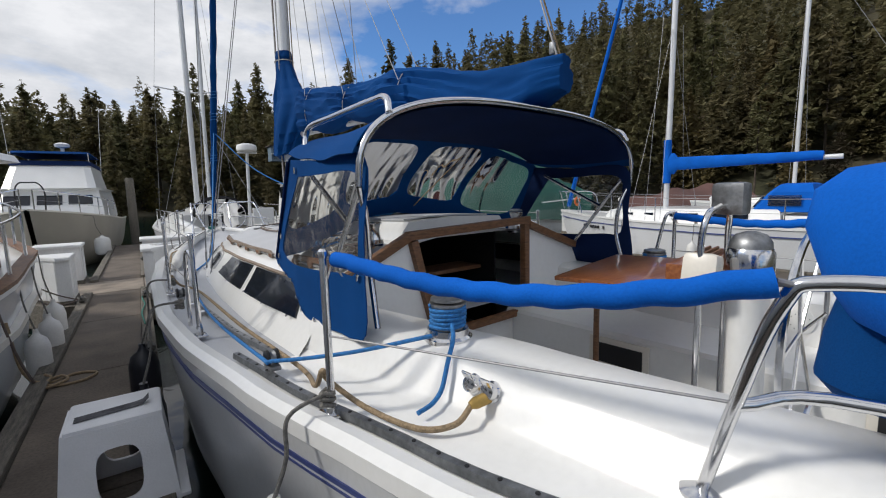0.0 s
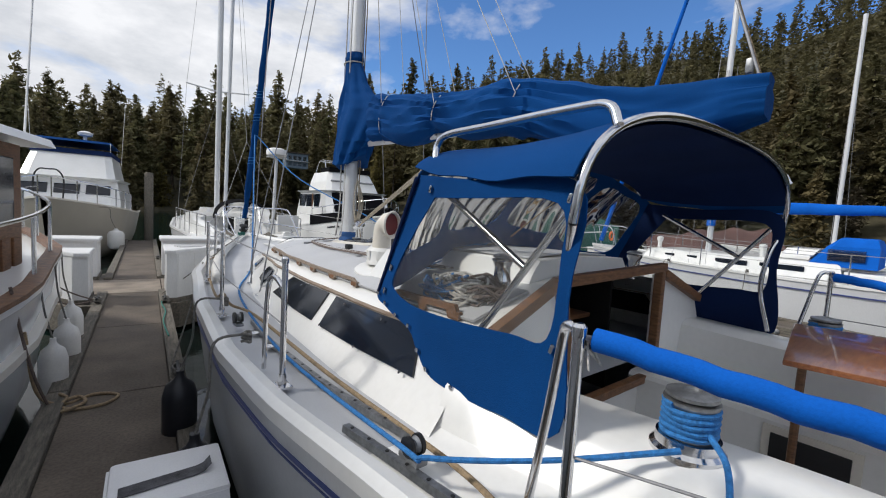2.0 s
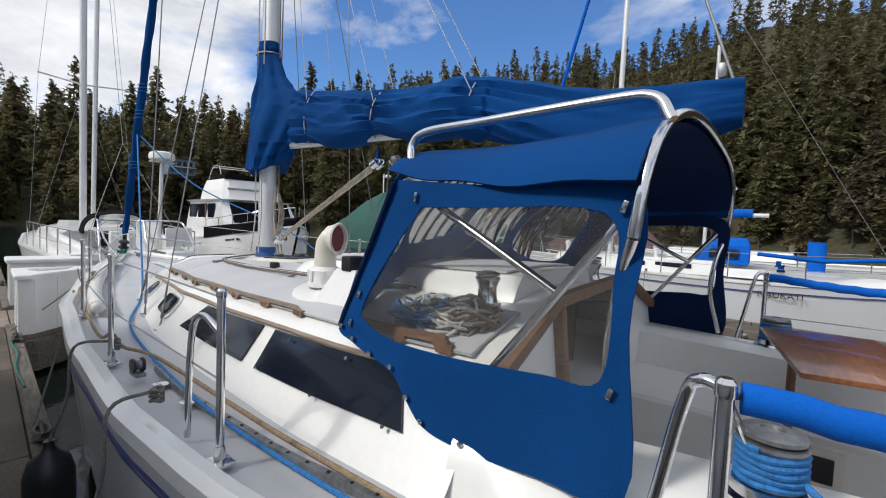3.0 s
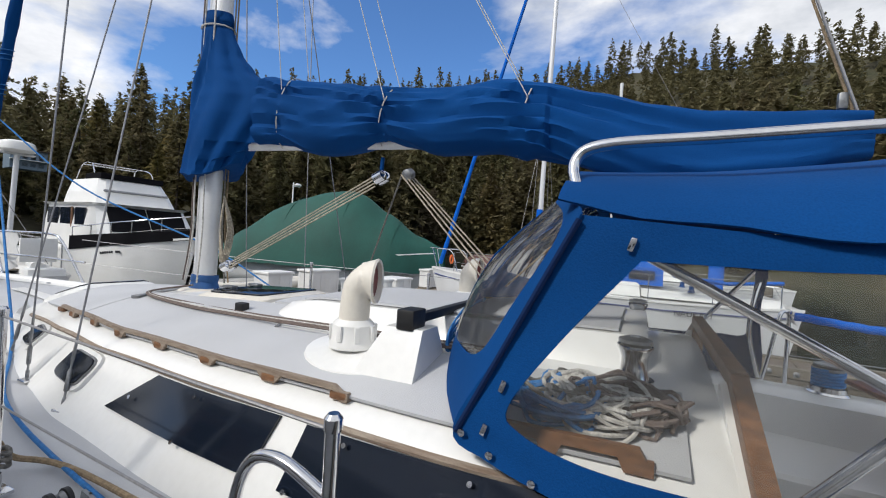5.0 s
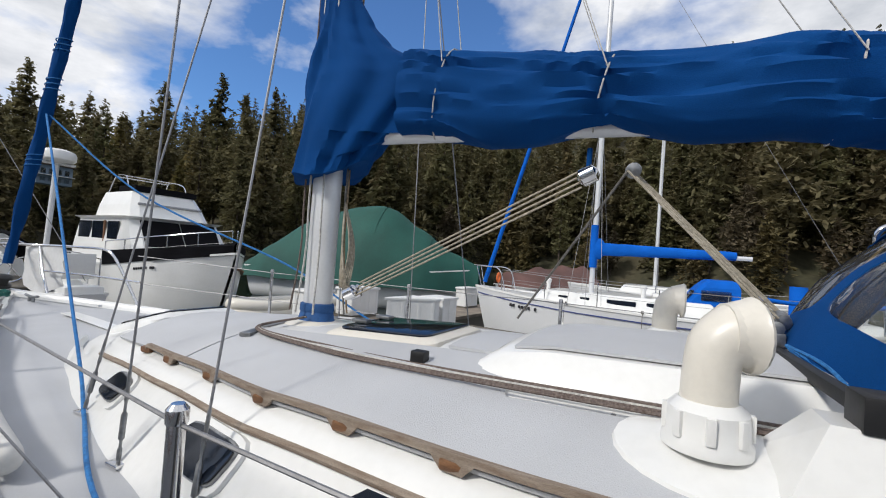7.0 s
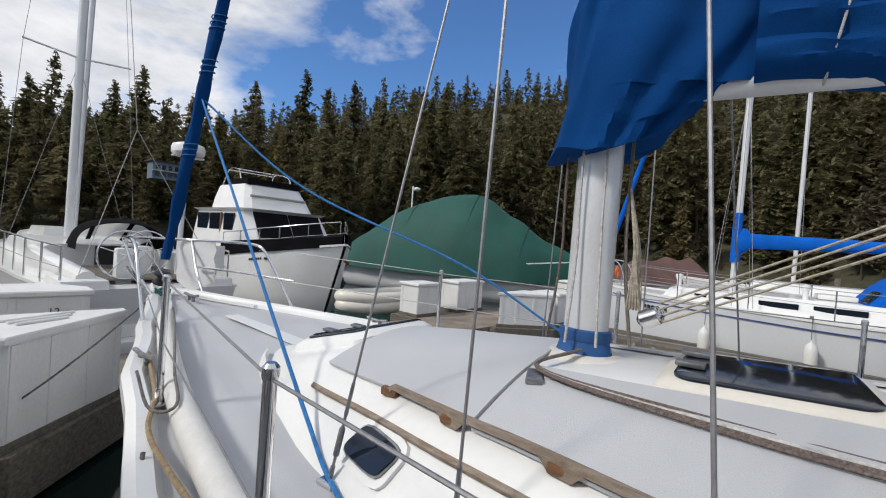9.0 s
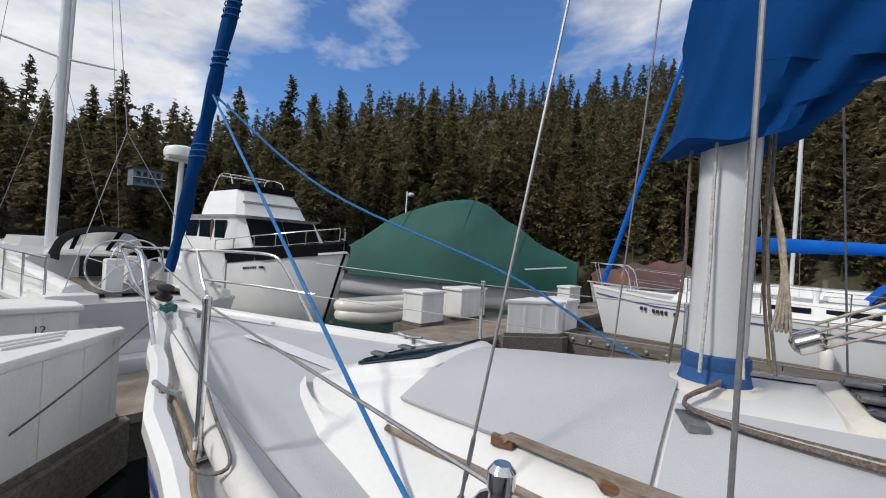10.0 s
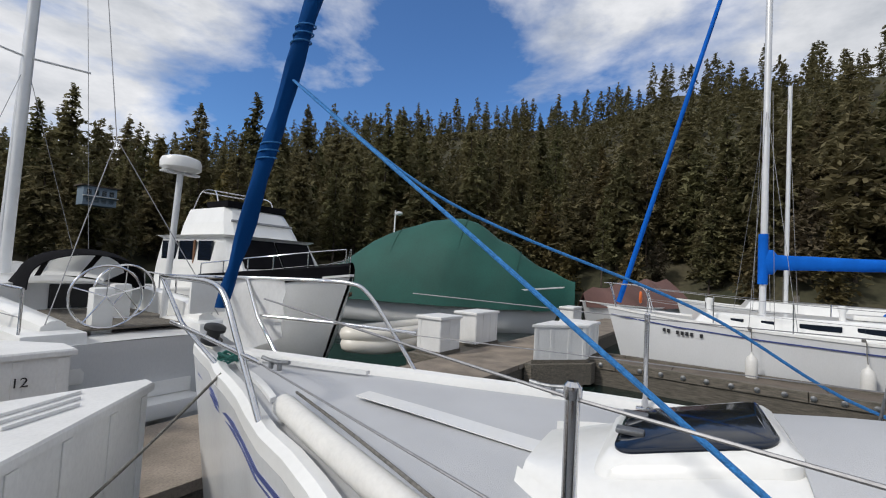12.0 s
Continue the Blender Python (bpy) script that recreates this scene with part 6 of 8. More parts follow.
def dock_box(outline, h, label, group="dock boxes", slats=0, lid_over=0.03):
    """A white dock box over a plan outline: body, lid, corner battens, plinth."""
    cx = sum(p[0] for p in outline) / len(outline)
    cy = sum(p[1] for p in outline) / len(outline)
    v = thing("dock_box", label, "dock box", (cx, cy, 0), None, group)

    def grow(k):
        return [(cx + (x - cx) * k, cy + (y - cy) * k) for x, y in outline]
    b = B()
    prism(b, grow(1.02), 0.0, 0.06)
    part("plinth", b, CURB, v, smooth=False)
    b = B()
    prism(b, grow(0.96), 0.05, h - 0.05)
    body = part("body", b, BOXW, v, smooth=False)
    b = B()
    r = max(math.hypot(x - cx, y - cy) for x, y in outline)
    k1 = 1 + lid_over / r
    loft(b, [[(x, y, h - 0.055) for x, y in grow(k1)], [(x, y, h - 0.015) for x, y in grow(k1)], [(x, y, h) for x, y in grow(k1 * 0.97)]], close=True)
    lid = part("lid", b, BOXW, v, smooth=False)
    n = len(outline)
    for i in range(n):
        (x0, y0), (x1, y1) = grow(0.962)[i], grow(0.962)[(i + 1) % n]
        L = math.hypot(x1 - x0, y1 - y0)
        a = math.degrees(math.atan2(y1 - y0, x1 - x0))
        if L > 0.25:
            m = max(2, int(L / 0.32) + 1)
            for k in range(m):
                t = (k + 0.0) / (m - 1)
                t = min(max(t, 0.05 / L), 1 - 0.05 / L)
                q = B()
                box(q, (x0 + (x1 - x0) * t, y0 + (y1 - y0) * t, h / 2), (0.07, 0.014, h - 0.14), rz=a, bev=0.004)
                part("batten", q, BOXW, body, smooth=False)
    for k in range(slats):
        q = B()
        t = (k + 0.7) / (slats + 0.4)
        box(q, (cx - 0.05, cy - 0.12 + 0.36 * t, h + 0.010), (0.62 - 0.30 * (1 - t), 0.022, 0.02), rz=28, bev=0.004)
        part("lid_batten", q, BOXW, lid, smooth=False)
    return v


tri_b = [(0.02, 8.98), (0.16, 8.98), (1.02, 9.80), (1.02, 9.90), (0.02, 9.90)]
dock_box(tri_b, 0.82, "white three-cornered dock box with battens on its lid", slats=3)
b12 = dock_box([(0.02, 11.40), (1.06, 11.40), (1.06, 11.72), (0.75, 12.15), (0.02, 12.15)], 0.81, "white dock box numbered 12 beyond the walkway")
words("number_plate", "12", 0.11, Matrix.Translation((0.72, 11.383, 0.57)) @ Euler((radians(90), 0, 0)).to_matrix().to_4x4(), LETTER, b12)
dock_box([(-1.52, 9.88), (-1.52, 9.75), (-1.10, 9.15), (-0.93, 9.15), (-0.93, 9.88)], 0.76, "white three-cornered dock box with mooring line hung past it")
dock_box([(-1.72, 11.42), (-0.98, 11.42), (-0.98, 12.1), (-1.72, 12.1)], 0.78, "white square dock box at the foot of the next finger dock")
dock_box([(7.54, 9.84), (8.46, 9.08), (8.66, 9.08), (8.66, 9.88)], 0.73, "white three-cornered dock box with ribbed sides")
dock_box([(8.90, 9.15), (9.60, 9.15), (9.60, 9.80), (8.90, 9.80)], 0.72, "white dock box beside a ribbed one")
dock_box([(6.75, 11.42), (7.50, 11.42), (7.50, 12.0), (6.75, 12.0)], 0.74, "white dock box across the walkway")
dock_box([(8.15, 11.42), (9.20, 11.42), (9.20, 12.0), (8.15, 12.0)], 0.76, "white dock box with a meter panel")
dock_box([(13.3, 10.9), (14.2, 10.9), (14.2, 11.34), (13.3, 11.34)], 0.72, "white dock box far along the walkway")
corner = B()
prism(corner, [(0.08, 8.92), (0.20, 8.92), (1.12, 9.83), (1.12, 9.94), (0.08, 9.94)], -0.40, -0.005)
setting("pavement_corner_1", corner, CURB, "grey triangular corner gusset of the dock", "dock")
corner = B()
prism(corner, [(-0.89, 9.02), (-1.14, 9.02), (-1.62, 9.75), (-1.62, 9.94), (-0.89, 9.94)], -0.40, -0.005)
setting("pavement_corner_2", corner, CURB, "grey triangular corner gusset of the dock", "dock")
corner = B()
prism(corner, [(8.71, 8.98), (8.42, 8.98), (7.42, 9.80), (7.42, 9.94), (8.71, 9.94)], -0.40, -0.005)
setting("pavement_corner_3", corner, CURB, "grey triangular corner gusset of the dock", "dock")
corner = B()
prism(corner, [(0.09, 11.36), (1.2, 11.36), (1.2, 11.75), (0.8, 12.2), (0.09, 12.2)], -0.40, -0.005)
setting("pavement_corner_4", corner, CURB, "grey dock gusset beyond the walkway", "dock")
corner = B()
prism(corner, [(-1.85, 11.36), (-0.91, 11.36), (-0.91, 12.2), (-1.85, 12.2)], -0.40, -0.005)
setting("pavement_corner_6", corner, CURB, "grey dock gusset under a square dock box", "dock")
corner = B()
prism(corner, [(6.6, 11.36), (9.4, 11.36), (9.4, 12.1), (6.6, 12.1)], -0.40, -0.005)
setting("pavement_corner_5", corner, CURB, "grey dock gusset beyond the walkway", "dock")


def dock_cleat(x, y, z=0.06, rz=0):
    v = thing("dock_cleat", "dark iron dock cleat wound with line", "cleat", (x, y, z), None, "dock cleats")
    b = B()
    tube(b, spline([(x, y - 0.13, z + 0.07), (x, y - 0.06, z + 0.06), (x, y + 0.06, z + 0.06), (x, y + 0.13, z + 0.07)], 5), 0.016, 8)
    box(b, (x, y, z + 0.025), (0.06, 0.12, 0.06), bev=0.01)
    part("horn", b, BLACK, v)
    b = B()
    for k in range(4):
        tube(b, [(x + 0.045 * math.cos(a), y + 0.09 * math.sin(a), z + 0.03 + 0.012 * k) for a in [2 * math.pi * j / 12 for j in range(13)]], 0.011, 6)
    part("line_wrap", b, ROPEG, v)


for x, y in ((0.005, 5.50), (0.005, 8.75), (-0.815, 8.95), (0.015, 14.2)):
    dock_cleat(x, y)
loop = thing("dock_line_loop", "pale mooring line lying in loops on the dock", "rope", (-0.62, 5.25, 0.0), None)
bm = B()
tube(bm, spline([(-0.95, 5.2, 0.62), (-0.90, 5.25, 0.15), (-0.76, 5.3, 0.012), (-0.58, 5.42, 0.012), (-0.42, 5.33, 0.012), (-0.50, 5.18, 0.012), (-0.68, 5.16, 0.014), (-0.78, 5.25, 0.03), (-0.68, 5.36, 0.035), (-0.62, 5.24, 0.03), (-0.72, 5.12, 0.03), (-0.80, 5.16, 0.02), (-0.74, 5.32, 0.045), (-0.79, 5.4, 0.06)], 7), 0.012, 8)
part("line", bm, ROPET, loop)
gl = thing("dock_edge_line", "green line along the dock's curb", "rope", (-0.03, 8.0, 0.06), None)
bm = B()
tube(bm, spline([(-0.02, 9.05, 0.075), (-0.04, 8.6, 0.06), (-0.01, 8.1, 0.058), (-0.05, 7.5, 0.06), (-0.02, 6.8, 0.058)], 6), 0.009, 7)
part("line", bm, ROPEGR, gl)

# ---- other boats ----


def simple_hull(thing_, sheer, ws, sea, material, label="", keel=0.6, flare=0.8, stem=0.6):
    b = B()
    secs = hull_sections(sheer, ws, sea, flare, keel, stem)
    loft(b, secs, cap=False)
    b.faces.new([b.verts.new(q) for q in secs[0]])
    ob = part("hull", b, material, thing_, label)
    b = B()
    rows_ = []
    for w in ws:
        hb, z = lerp_table(sheer, w)
        hb = max(hb - 0.02, 0.004)
        rows_.append([(hb * k / 4, w, z - 0.02 + 0.03 * (1 - (k / 4) ** 2)) for k in range(-4, 5)])
    loft(b, rows_, cap=False)
    part("deck", b, GEL, thing_)
    for sgn in (-1, 1):
        b = B()
        rows_ = []
        for w in ws:
            hb, z = lerp_table(sheer, w)
            rows_.append([(sgn * (hb + 0.015), w, z - 0.03), (sgn * (hb + 0.015), w, z + 0.02), (sgn * max(hb - 0.04, 0), w, z + 0.02), (sgn * max(hb - 0.04, 0), w, z - 0.03)])
        loft(b, rows_, close=True)
        part("rub_rail", b, GEL if material != TAN else GELC, thing_)
    return ob


def rails(thing_, sheer, ws, h, inset=0.08, mtl=CHROME, sides=(-1, 1), mid=True, r=0.012):
    for sgn in sides:
        tops, mids = [], []
        for w in ws:
            hb, z = lerp_table(sheer, w)
            u = sgn * max(hb - inset, 0.0)
            tops.append((u, w, z + h))
            mids.append((u, w, z + h / 2))
            b = B()
            tube(b, [(u, w, z), (u, w, z + h)], r, 8)
            part("rail_post", b, mtl, thing_)
        b = B()
        tube(b, spline(tops, 3), r * (1.0 if r > 0.013 else 0.5), 8)
        part("rail_top", b, mtl if r > 0.013 else WIRE, thing_)
        if mid:
            b = B()
            tube(b, mids, r * 0.4, 6)
            part("rail_mid", b, WIRE, thing_)


def house(thing_, rows_, material, name="deckhouse", label=""):
    """A block skinned through plan rings of (z, half-width, fore, aft)."""
    b = B()
    secs = []
    for z, hw, f, a in rows_:
        secs.append([(-hw, a, z), (hw, a, z), (hw, f - 0.12 * hw, z), (hw * 0.82, f, z), (-hw * 0.82, f, z), (-hw, f - 0.12 * hw, z)])
    loft(b, secs, close=True)
    return part(name, b, material, thing_, label, smooth=False)


def pane(thing_, c, s, rz=0, rx=0, material=SMOKE, name="window_pane", label=""):
    b = B()
    box(b, c, s, rz=rz, rx=rx, bev=0.01)
    return part(name, b, material, thing_, label, smooth=False)


# neighbour sailboat with a blue sail cover
NK = pose(11.25, 6.22, 0, 0, 0, 7.0)
nk = thing("sailboat", "white sailboat with royal blue sail cover at the next finger dock", "sailboat", (0, 0, SEA), NK)
NS = [(-5.6, 1.05, 0.82), (-4.5, 1.32, 0.78), (-3.0, 1.50, 0.76), (-1.5, 1.52, 0.78), (0, 1.35, 0.82), (1.5, 0.95, 0.89), (2.4, 0.52, 0.95), (3.1, 0.03, 1.0)]
simple_hull(nk, NS, wlist(-5.6, 3.1, 26), SEA, HULL, "white hull with a thin dark stripe")
bm = B()
rr = []
for w in wlist(-5.5, 3.0, 24):
    hb, z = lerp_table(NS, w)
    rr.append([(-hb - 0.006 + 0.012, w, z - 0.16), (-hb - 0.006 + 0.012, w, z - 0.185), (-hb + 0.02, w, z - 0.185), (-hb + 0.02, w, z - 0.16)])
loft(bm, rr, close=True)
part("stripe", bm, STRIPE, nk)
house(nk, [(0.78, 0.95, 1.35, -2.6), (1.06, 0.86, 1.15, -2.55), (1.10, 0.80, 0.95, -2.5)], GEL, "cabin_trunk")
house(nk, [(0.80, 1.02, -2.6, -5.3), (0.98, 0.98, -2.6, -5.2)], GEL, "coaming")
for w, L in ((0.55, 0.22), (0.05, 0.22), (-0.75, 0.62), (-1.65, 0.75)):
    pane(nk, (-0.905 + 0.02 * (w > 0), w, 0.95), (0.02, L, 0.11), rz=-2)
bm = B()
tube(bm, [(0, 0, 1.08), (0.05, -0.08, 11.4)], 0.065, 14)
nkm = part("mast_tube", bm, ALU, nk)
bm = B()
tube(bm, [(0, 0, 1.72), (0, 0, 2.76), (0, 0, 2.80)], 0.095, 14, 0.085)
part("mast_sleeve", bm, ROYAL, nk)
bm = B()
secs = []
for w in wlist(-0.02, -3.05, 40):
    t = -w / 3.05
    h = 0.165 - 0.07 * t + (0.10 if t < 0.06 else 0)
    zc = 2.20 - 0.02 * t
    secs.append([(0.085 * math.cos(a) * (1 + 0.15 * noise.noise((w * 4, math.sin(a) * 3, 2))), w, zc + h * math.sin(a) + 0.02 * noise.noise((w * 3, 1, 1))) for a in [2 * math.pi * k / 16 for k in range(16)]])
loft(bm, secs, close=True)
part("sail_sleeve", bm, ROYAL, nk, "royal blue sail sleeve on the boom")
bm = B()
tube(bm, [(0, -0.1, 2.15), (0, -3.35, 2.14)], 0.05, 12)
part("boom_tube", bm, ALU, nk)
bm = B()
tube(bm, [(0, 2.85, 1.12), (0.02, 0.1, 11.0)], 0.062, 10, 0.04)
part("furled_headsail", bm, ROYAL, nk, "royal blue furled headsail")
for sgn in (-1, 1):
    for w, top in ((0.0, 11.0), (-0.35, 5.6), (0.4, 5.6)):
        bm = B()
        tube(bm, [(sgn * 1.22, w, 0.85), (sgn * 0.6 * (top > 9), -0.03, 5.7 if top > 9 else 5.6)], 0.005, 6)
        part("shroud", bm, WIRE, nk)
bm = B()
tube(bm, [(0, -5.5, 0.9), (0.03, -0.1, 11.2)], 0.005, 6)
part("backstay", bm, WIRE, nk)
rails(nk, NS, wlist(-5.2, 2.2, 6), 0.56)
bm = B()
for sgn in (-1, 1):
    tube(bm, spline([(sgn * 0.52, 2.1, 0.95), (sgn * 0.5, 2.3, 1.5), (sgn * 0.3, 2.8, 1.56), (0, 3.2, 1.57)], 6), 0.014, 8)
    tube(bm, [(sgn * 0.12, 2.9, 1.0), (sgn * 0.16, 3.05, 1.56)], 0.013, 8)
part("bow_pulpit", bm, CHROME, nk)
house(nk, [(1.05, 0.80, -2.0, -3.05), (1.45, 0.74, -2.3, -3.05), (1.60, 0.62, -2.45, -3.0), (1.63, 0.3, -2.5, -2.95)], ROYAL, "dodger", "royal blue spray dodger")
pane(nk, (-0.40, -2.12, 1.25), (0.55, 0.02, 0.28), rx=35, material=GLASS)
pane(nk, (-0.80, -2.6, 1.28), (0.02, 0.55, 0.22), rz=-2, material=GLASS)
bm = B()
box(bm, (0.0, -1.7, 1.16), (0.5, 0.6, 0.10), bev=0.03)
part("hatch", bm, GEL, nk)
for w in (1.0, -1.2):
    bm = B()
    lathe(bm, [(0.05, 0), (0.05, 0.16), (0.075, 0.22), (0.075, 0.28), (0.03, 0.30)], (-0.4, w, 1.08), 12)
    part("cowl", bm, GEL, nk)
pad = B()
tube(pad, [(-1.38, -3.2, 1.33), (-1.33, -4.2, 1.25), (-1.12, -5.2, 1.34)], 0.04, 10)
part("padded_lifeline", pad, ROYAL, nk)
for u in (-1.1, 0.9):
    bm = B()
    lathe(bm, [(0.07, 0), (0.07, 0.03), (0.05, 0.05), (0.05, 0.12), (0.06, 0.14)], (u * 0.9, -3.6, 0.98), 14)
    part("winch", bm, NAVY, nk, "winch under a navy cover")
bm = B()
secs = [[(0.1 * math.cos(a), -4.2 + 0.16 * math.sin(a), z) for a in [2 * math.pi * k / 14 for k in range(14)]] for z in (0.9, 1.3, 1.55, 1.6)]
loft(bm, secs, close=True)
part("pedestal_cover", bm, ROYAL, nk, "royal blue pedestal cover")
words("name_lettering", "NAUKATI", 0.165, Matrix.Translation((-1.462, -3.6, 0.55)) @ Euler((radians(90), 0, radians(-90))).to_matrix().to_4x4(), LETTER, nk, 0.003)
for k in range(9):
    if k not in (2, 7):
        hb, z = lerp_table(NS, 1.85 - 0.085 * k)
        bm = B()
        box(bm, (-hb + 0.012, 1.85 - 0.085 * k, z - 0.28), (0.03, 0.05, 0.075), rz=-18)
        part("registration_mark", bm, LETTER, nk, smooth=False)
fender((-1.62, -1.2, 0.15), 0.10, 0.5, FENDERW, (-1.42, -1.2, 0.85), "white fender on the neighbour sailboat's side", NK)
fender((-1.62, 0.4, 0.15), 0.10, 0.5, FENDERW, (-1.3, 0.4, 0.88), "white fender on the neighbour sailboat's side", NK)
ring_ = thing("life_ring", "orange life ring on the neighbour's bow rail", "life ring", (-0.35, 2.35, 1.25), NK)
bm = B()
tube(bm, [(-0.35 + 0.11 * math.cos(a), 2.35, 1.28 + 0.11 * math.sin(a)) for a in [2 * math.pi * k / 20 for k in range(21)]], 0.03, 8)
part("ring", bm, ORANGE, ring_)

# bare second mast behind, and a brown tarped boat
spare = thing("sailboat", "distant sailboat with a bare thin mast", "sailboat", (0, 0, SEA), pose(17.5, 5.4, 0, 0, 0, 5))
simple_hull(spare, [(q[0], q[1], q[2] + 0.1) for q in NS], wlist(-5.6, 3.1, 18), SEA, HULL)
house(spare, [(0.9, 0.9, 1.2, -2.6), (1.2, 0.8, 1.0, -2.5)], GEL, "cabin_trunk")
bm = B()
tube(bm, [(0, 0, 1.1), (0.0, -0.05, 8.3)], 0.06, 10)
part("mast_tube", bm, ALU, spare)
for sgn in (-1, 1):
    bm = B()
    tube(bm, [(sgn * 1.2, -0.1, 0.9), (0, 0, 8.2)], 0.006, 6)
    part("shroud", bm, WIRE, spare)

brown = thing("tarped_boat", "boat under a sagging brown tarpaulin", "covered boat", (0, 0, SEA), pose(21.5, 11.0, 0, 0, 0, 70))
simple_hull(brown, [(-3.5, 1.1, 0.5), (0, 1.4, 0.5), (2.2, 0.9, 0.6), (3.4, 0.05, 0.7)], wlist(-3.5, 3.4, 12), SEA, HULL)
bm = B()
secs = []
for w in wlist(-3.6, 3.3, 20):
    t = (w + 3.6) / 6.9
    top = 1.75 - 0.7 * t ** 2 + 0.1 * math.sin(w * 3)
    hw = 1.45 * (1 - 0.85 * t ** 4)
    secs.append([(hw * x, w, 0.45 + (top - 0.45) * (1 - abs(x)) ** 0.8 + 0.05 * noise.noise((w * 2, x * 4, 3))) for x in (-1, -0.8, -0.6, -0.4, -0.2, 0, 0.2, 0.4, 0.6, 0.8, 1)])
loft(bm, secs, cap=False)
thick(bm, 0.01)
part("tarp", bm, BROWNT, brown, "creased brown tarpaulin")

# large boat under a green tarp
GT = pose(14.3, 16.0, 0, 0, 0, 195)
gt = thing("tarped_boat", "large motor boat under a dark green tarpaulin", "covered boat", (0, 0, SEA), GT)
GS = [(-5.4, 1.6, 0.85), (-3, 1.85, 0.85), (0, 1.85, 0.95), (2.5, 1.3, 1.1), (4.4, 0.05, 1.3)]
simple_hull(gt, GS, wlist(-5.4, 4.4, 20), SEA, HULL, stem=0.9)
bm = B()
secs = []
GTOP = [(-5.5, 1.35), (-4.9, 1.9), (-3.4, 2.85), (-2.2, 3.35), (-0.8, 3.70), (0.2, 3.78), (0.8, 3.62), (2.0, 2.85), (3.4, 1.95), (4.6, 1.5)]
for w in wlist(-5.6, 4.6, 56):
    top = lerp_table(GTOP, w)[0]
    hb, zs = lerp_table(GS, w)
    hb += 0.12
    row = []
    for k in range(-14, 15):
        x = k / 14
        sh = (1 - abs(x) ** 1.9)
        fold = 0.05 * noise.noise((w * 1.5 + x * 1.2, x * 3, 2)) + 0.035 * noise.noise((w * 5, abs(x) * 1.2, 8)) * abs(x)
        z = 0.42 + (top - 0.42) * sh ** 0.62 + fold
        row.append((hb * x * (1 + 0.04 * abs(x)), w, z))
    secs.append(row)
loft(bm, secs, cap=False)
thick(bm, 0.012)
part("tarp", bm, GREEN, gt, "dark green tarpaulin with seams and folds")
for w in (-2.2, 0.5, 2.6):
    bm = B()
    top = lerp_table(GTOP, w)[0]
    hb = lerp_table(GS, w)[0] + 0.14
    tube(bm, [(hb * x, w + 0.03 * math.sin(x * 4), 0.44 + (top - 0.42) * (1 - abs(x) ** 1.9) ** 0.62 + 0.02) for x in [k / 10 for k in range(-10, 11)]], 0.012, 5)
    part("tarp_seam", bm, GREEN, gt)
bm = B()
tube(bm, [(0.35, -2.6, 3.0), (0.35, -2.6, 4.05)], 0.03, 8)
lathe(bm, [(0.10, 0), (0.16, 0.04), (0.16, 0.1), (0.08, 0.14)], (0.0, -2.6, 3.9), 14)
tube(bm, [(0.4, -2.6, 3.88), (-0.15, -2.6, 3.9)], 0.025, 6)
part("antenna_mast", bm, GEL, gt, "white antenna mast through the tarp")
raft = thing("inflatable_dinghy", "grey inflatable dinghy and planks on the dock", "dinghy", (6.2, 12.6, -0.2), None)
bm = B()
for z, o in ((0.02, 0), (0.22, 0.04)):
    tube(bm, spline([(9.6, 13.4 + o, z), (8.0, 13.5 + o, z), (6.6, 13.5 + o, z), (6.0, 13.1 + o, z + 0.05), (6.6, 12.7 + o, z), (8.0, 12.7 + o, z), (9.6, 12.8 + o, z)], 5), 0.16, 10)
part("buoyancy_tube", bm, GELC, raft)

# trawler with black window covers
TW = pose(6.15, 17.0, 0, 0, 0, 179.0)
tw = thing("motor_yacht", "white trawler yacht with black window covers and a flybridge", "motor yacht", (0, 0, SEA), TW)
TS_ = [(-5.0, 1.5, 0.75), (-2, 1.7, 0.8), (0.5, 1.65, 0.98), (2.2, 1.15, 1.2), (3.2, 0.55, 1.36), (3.75, 0.04, 1.46)]
simple_hull(tw, TS_, wlist(-5, 3.75, 22), SEA, GEL, "white hull with a brown rubbing strake", stem=1.0, flare=0.93)
house(tw, [(0.8, 1.30, 1.75, -2.4), (1.42, 1.25, 1.42, -2.4), (2.14, 1.13, 0.88, -2.4), (2.21, 1.26, 1.02, -2.5)], GEL, "wheelhouse")
for s_ in (-1, 1):
    pane(tw, (s_ * 0.49, 1.165, 1.80), (0.94, 0.05, 0.80), rx=36, material=COVERK, name="windscreen_cover")
    for w, L in ((0.05, 0.62), (-0.85, 0.8), (-1.8, 0.8)):
        pane(tw, (s_ * 1.195, w, 1.80), (0.05, L, 0.54), material=SMOKE)
    pane(tw, (s_ * 1.215, -0.45, 1.80), (0.04, 0.06, 0.58), material=TEAKM, name="door_post")
house(tw, [(2.20, 1.02, 0.62, -1.7), (2.55, 0.94, 0.38, -1.7), (2.90, 0.82, 0.12, -1.7), (2.93, 0.80, 0.06, -1.7)], GEL, "flybridge", "white flybridge with a grey stripe")
pane(tw, (0, 0.42, 2.58), (1.66, 0.05, 0.05), rx=36, material=GALV, name="flybridge_stripe")
pane(tw, (0, -0.35, 3.01), (1.62, 1.0, 0.15), rx=0, material=COVERK, name="flybridge_cover")
bm = B()
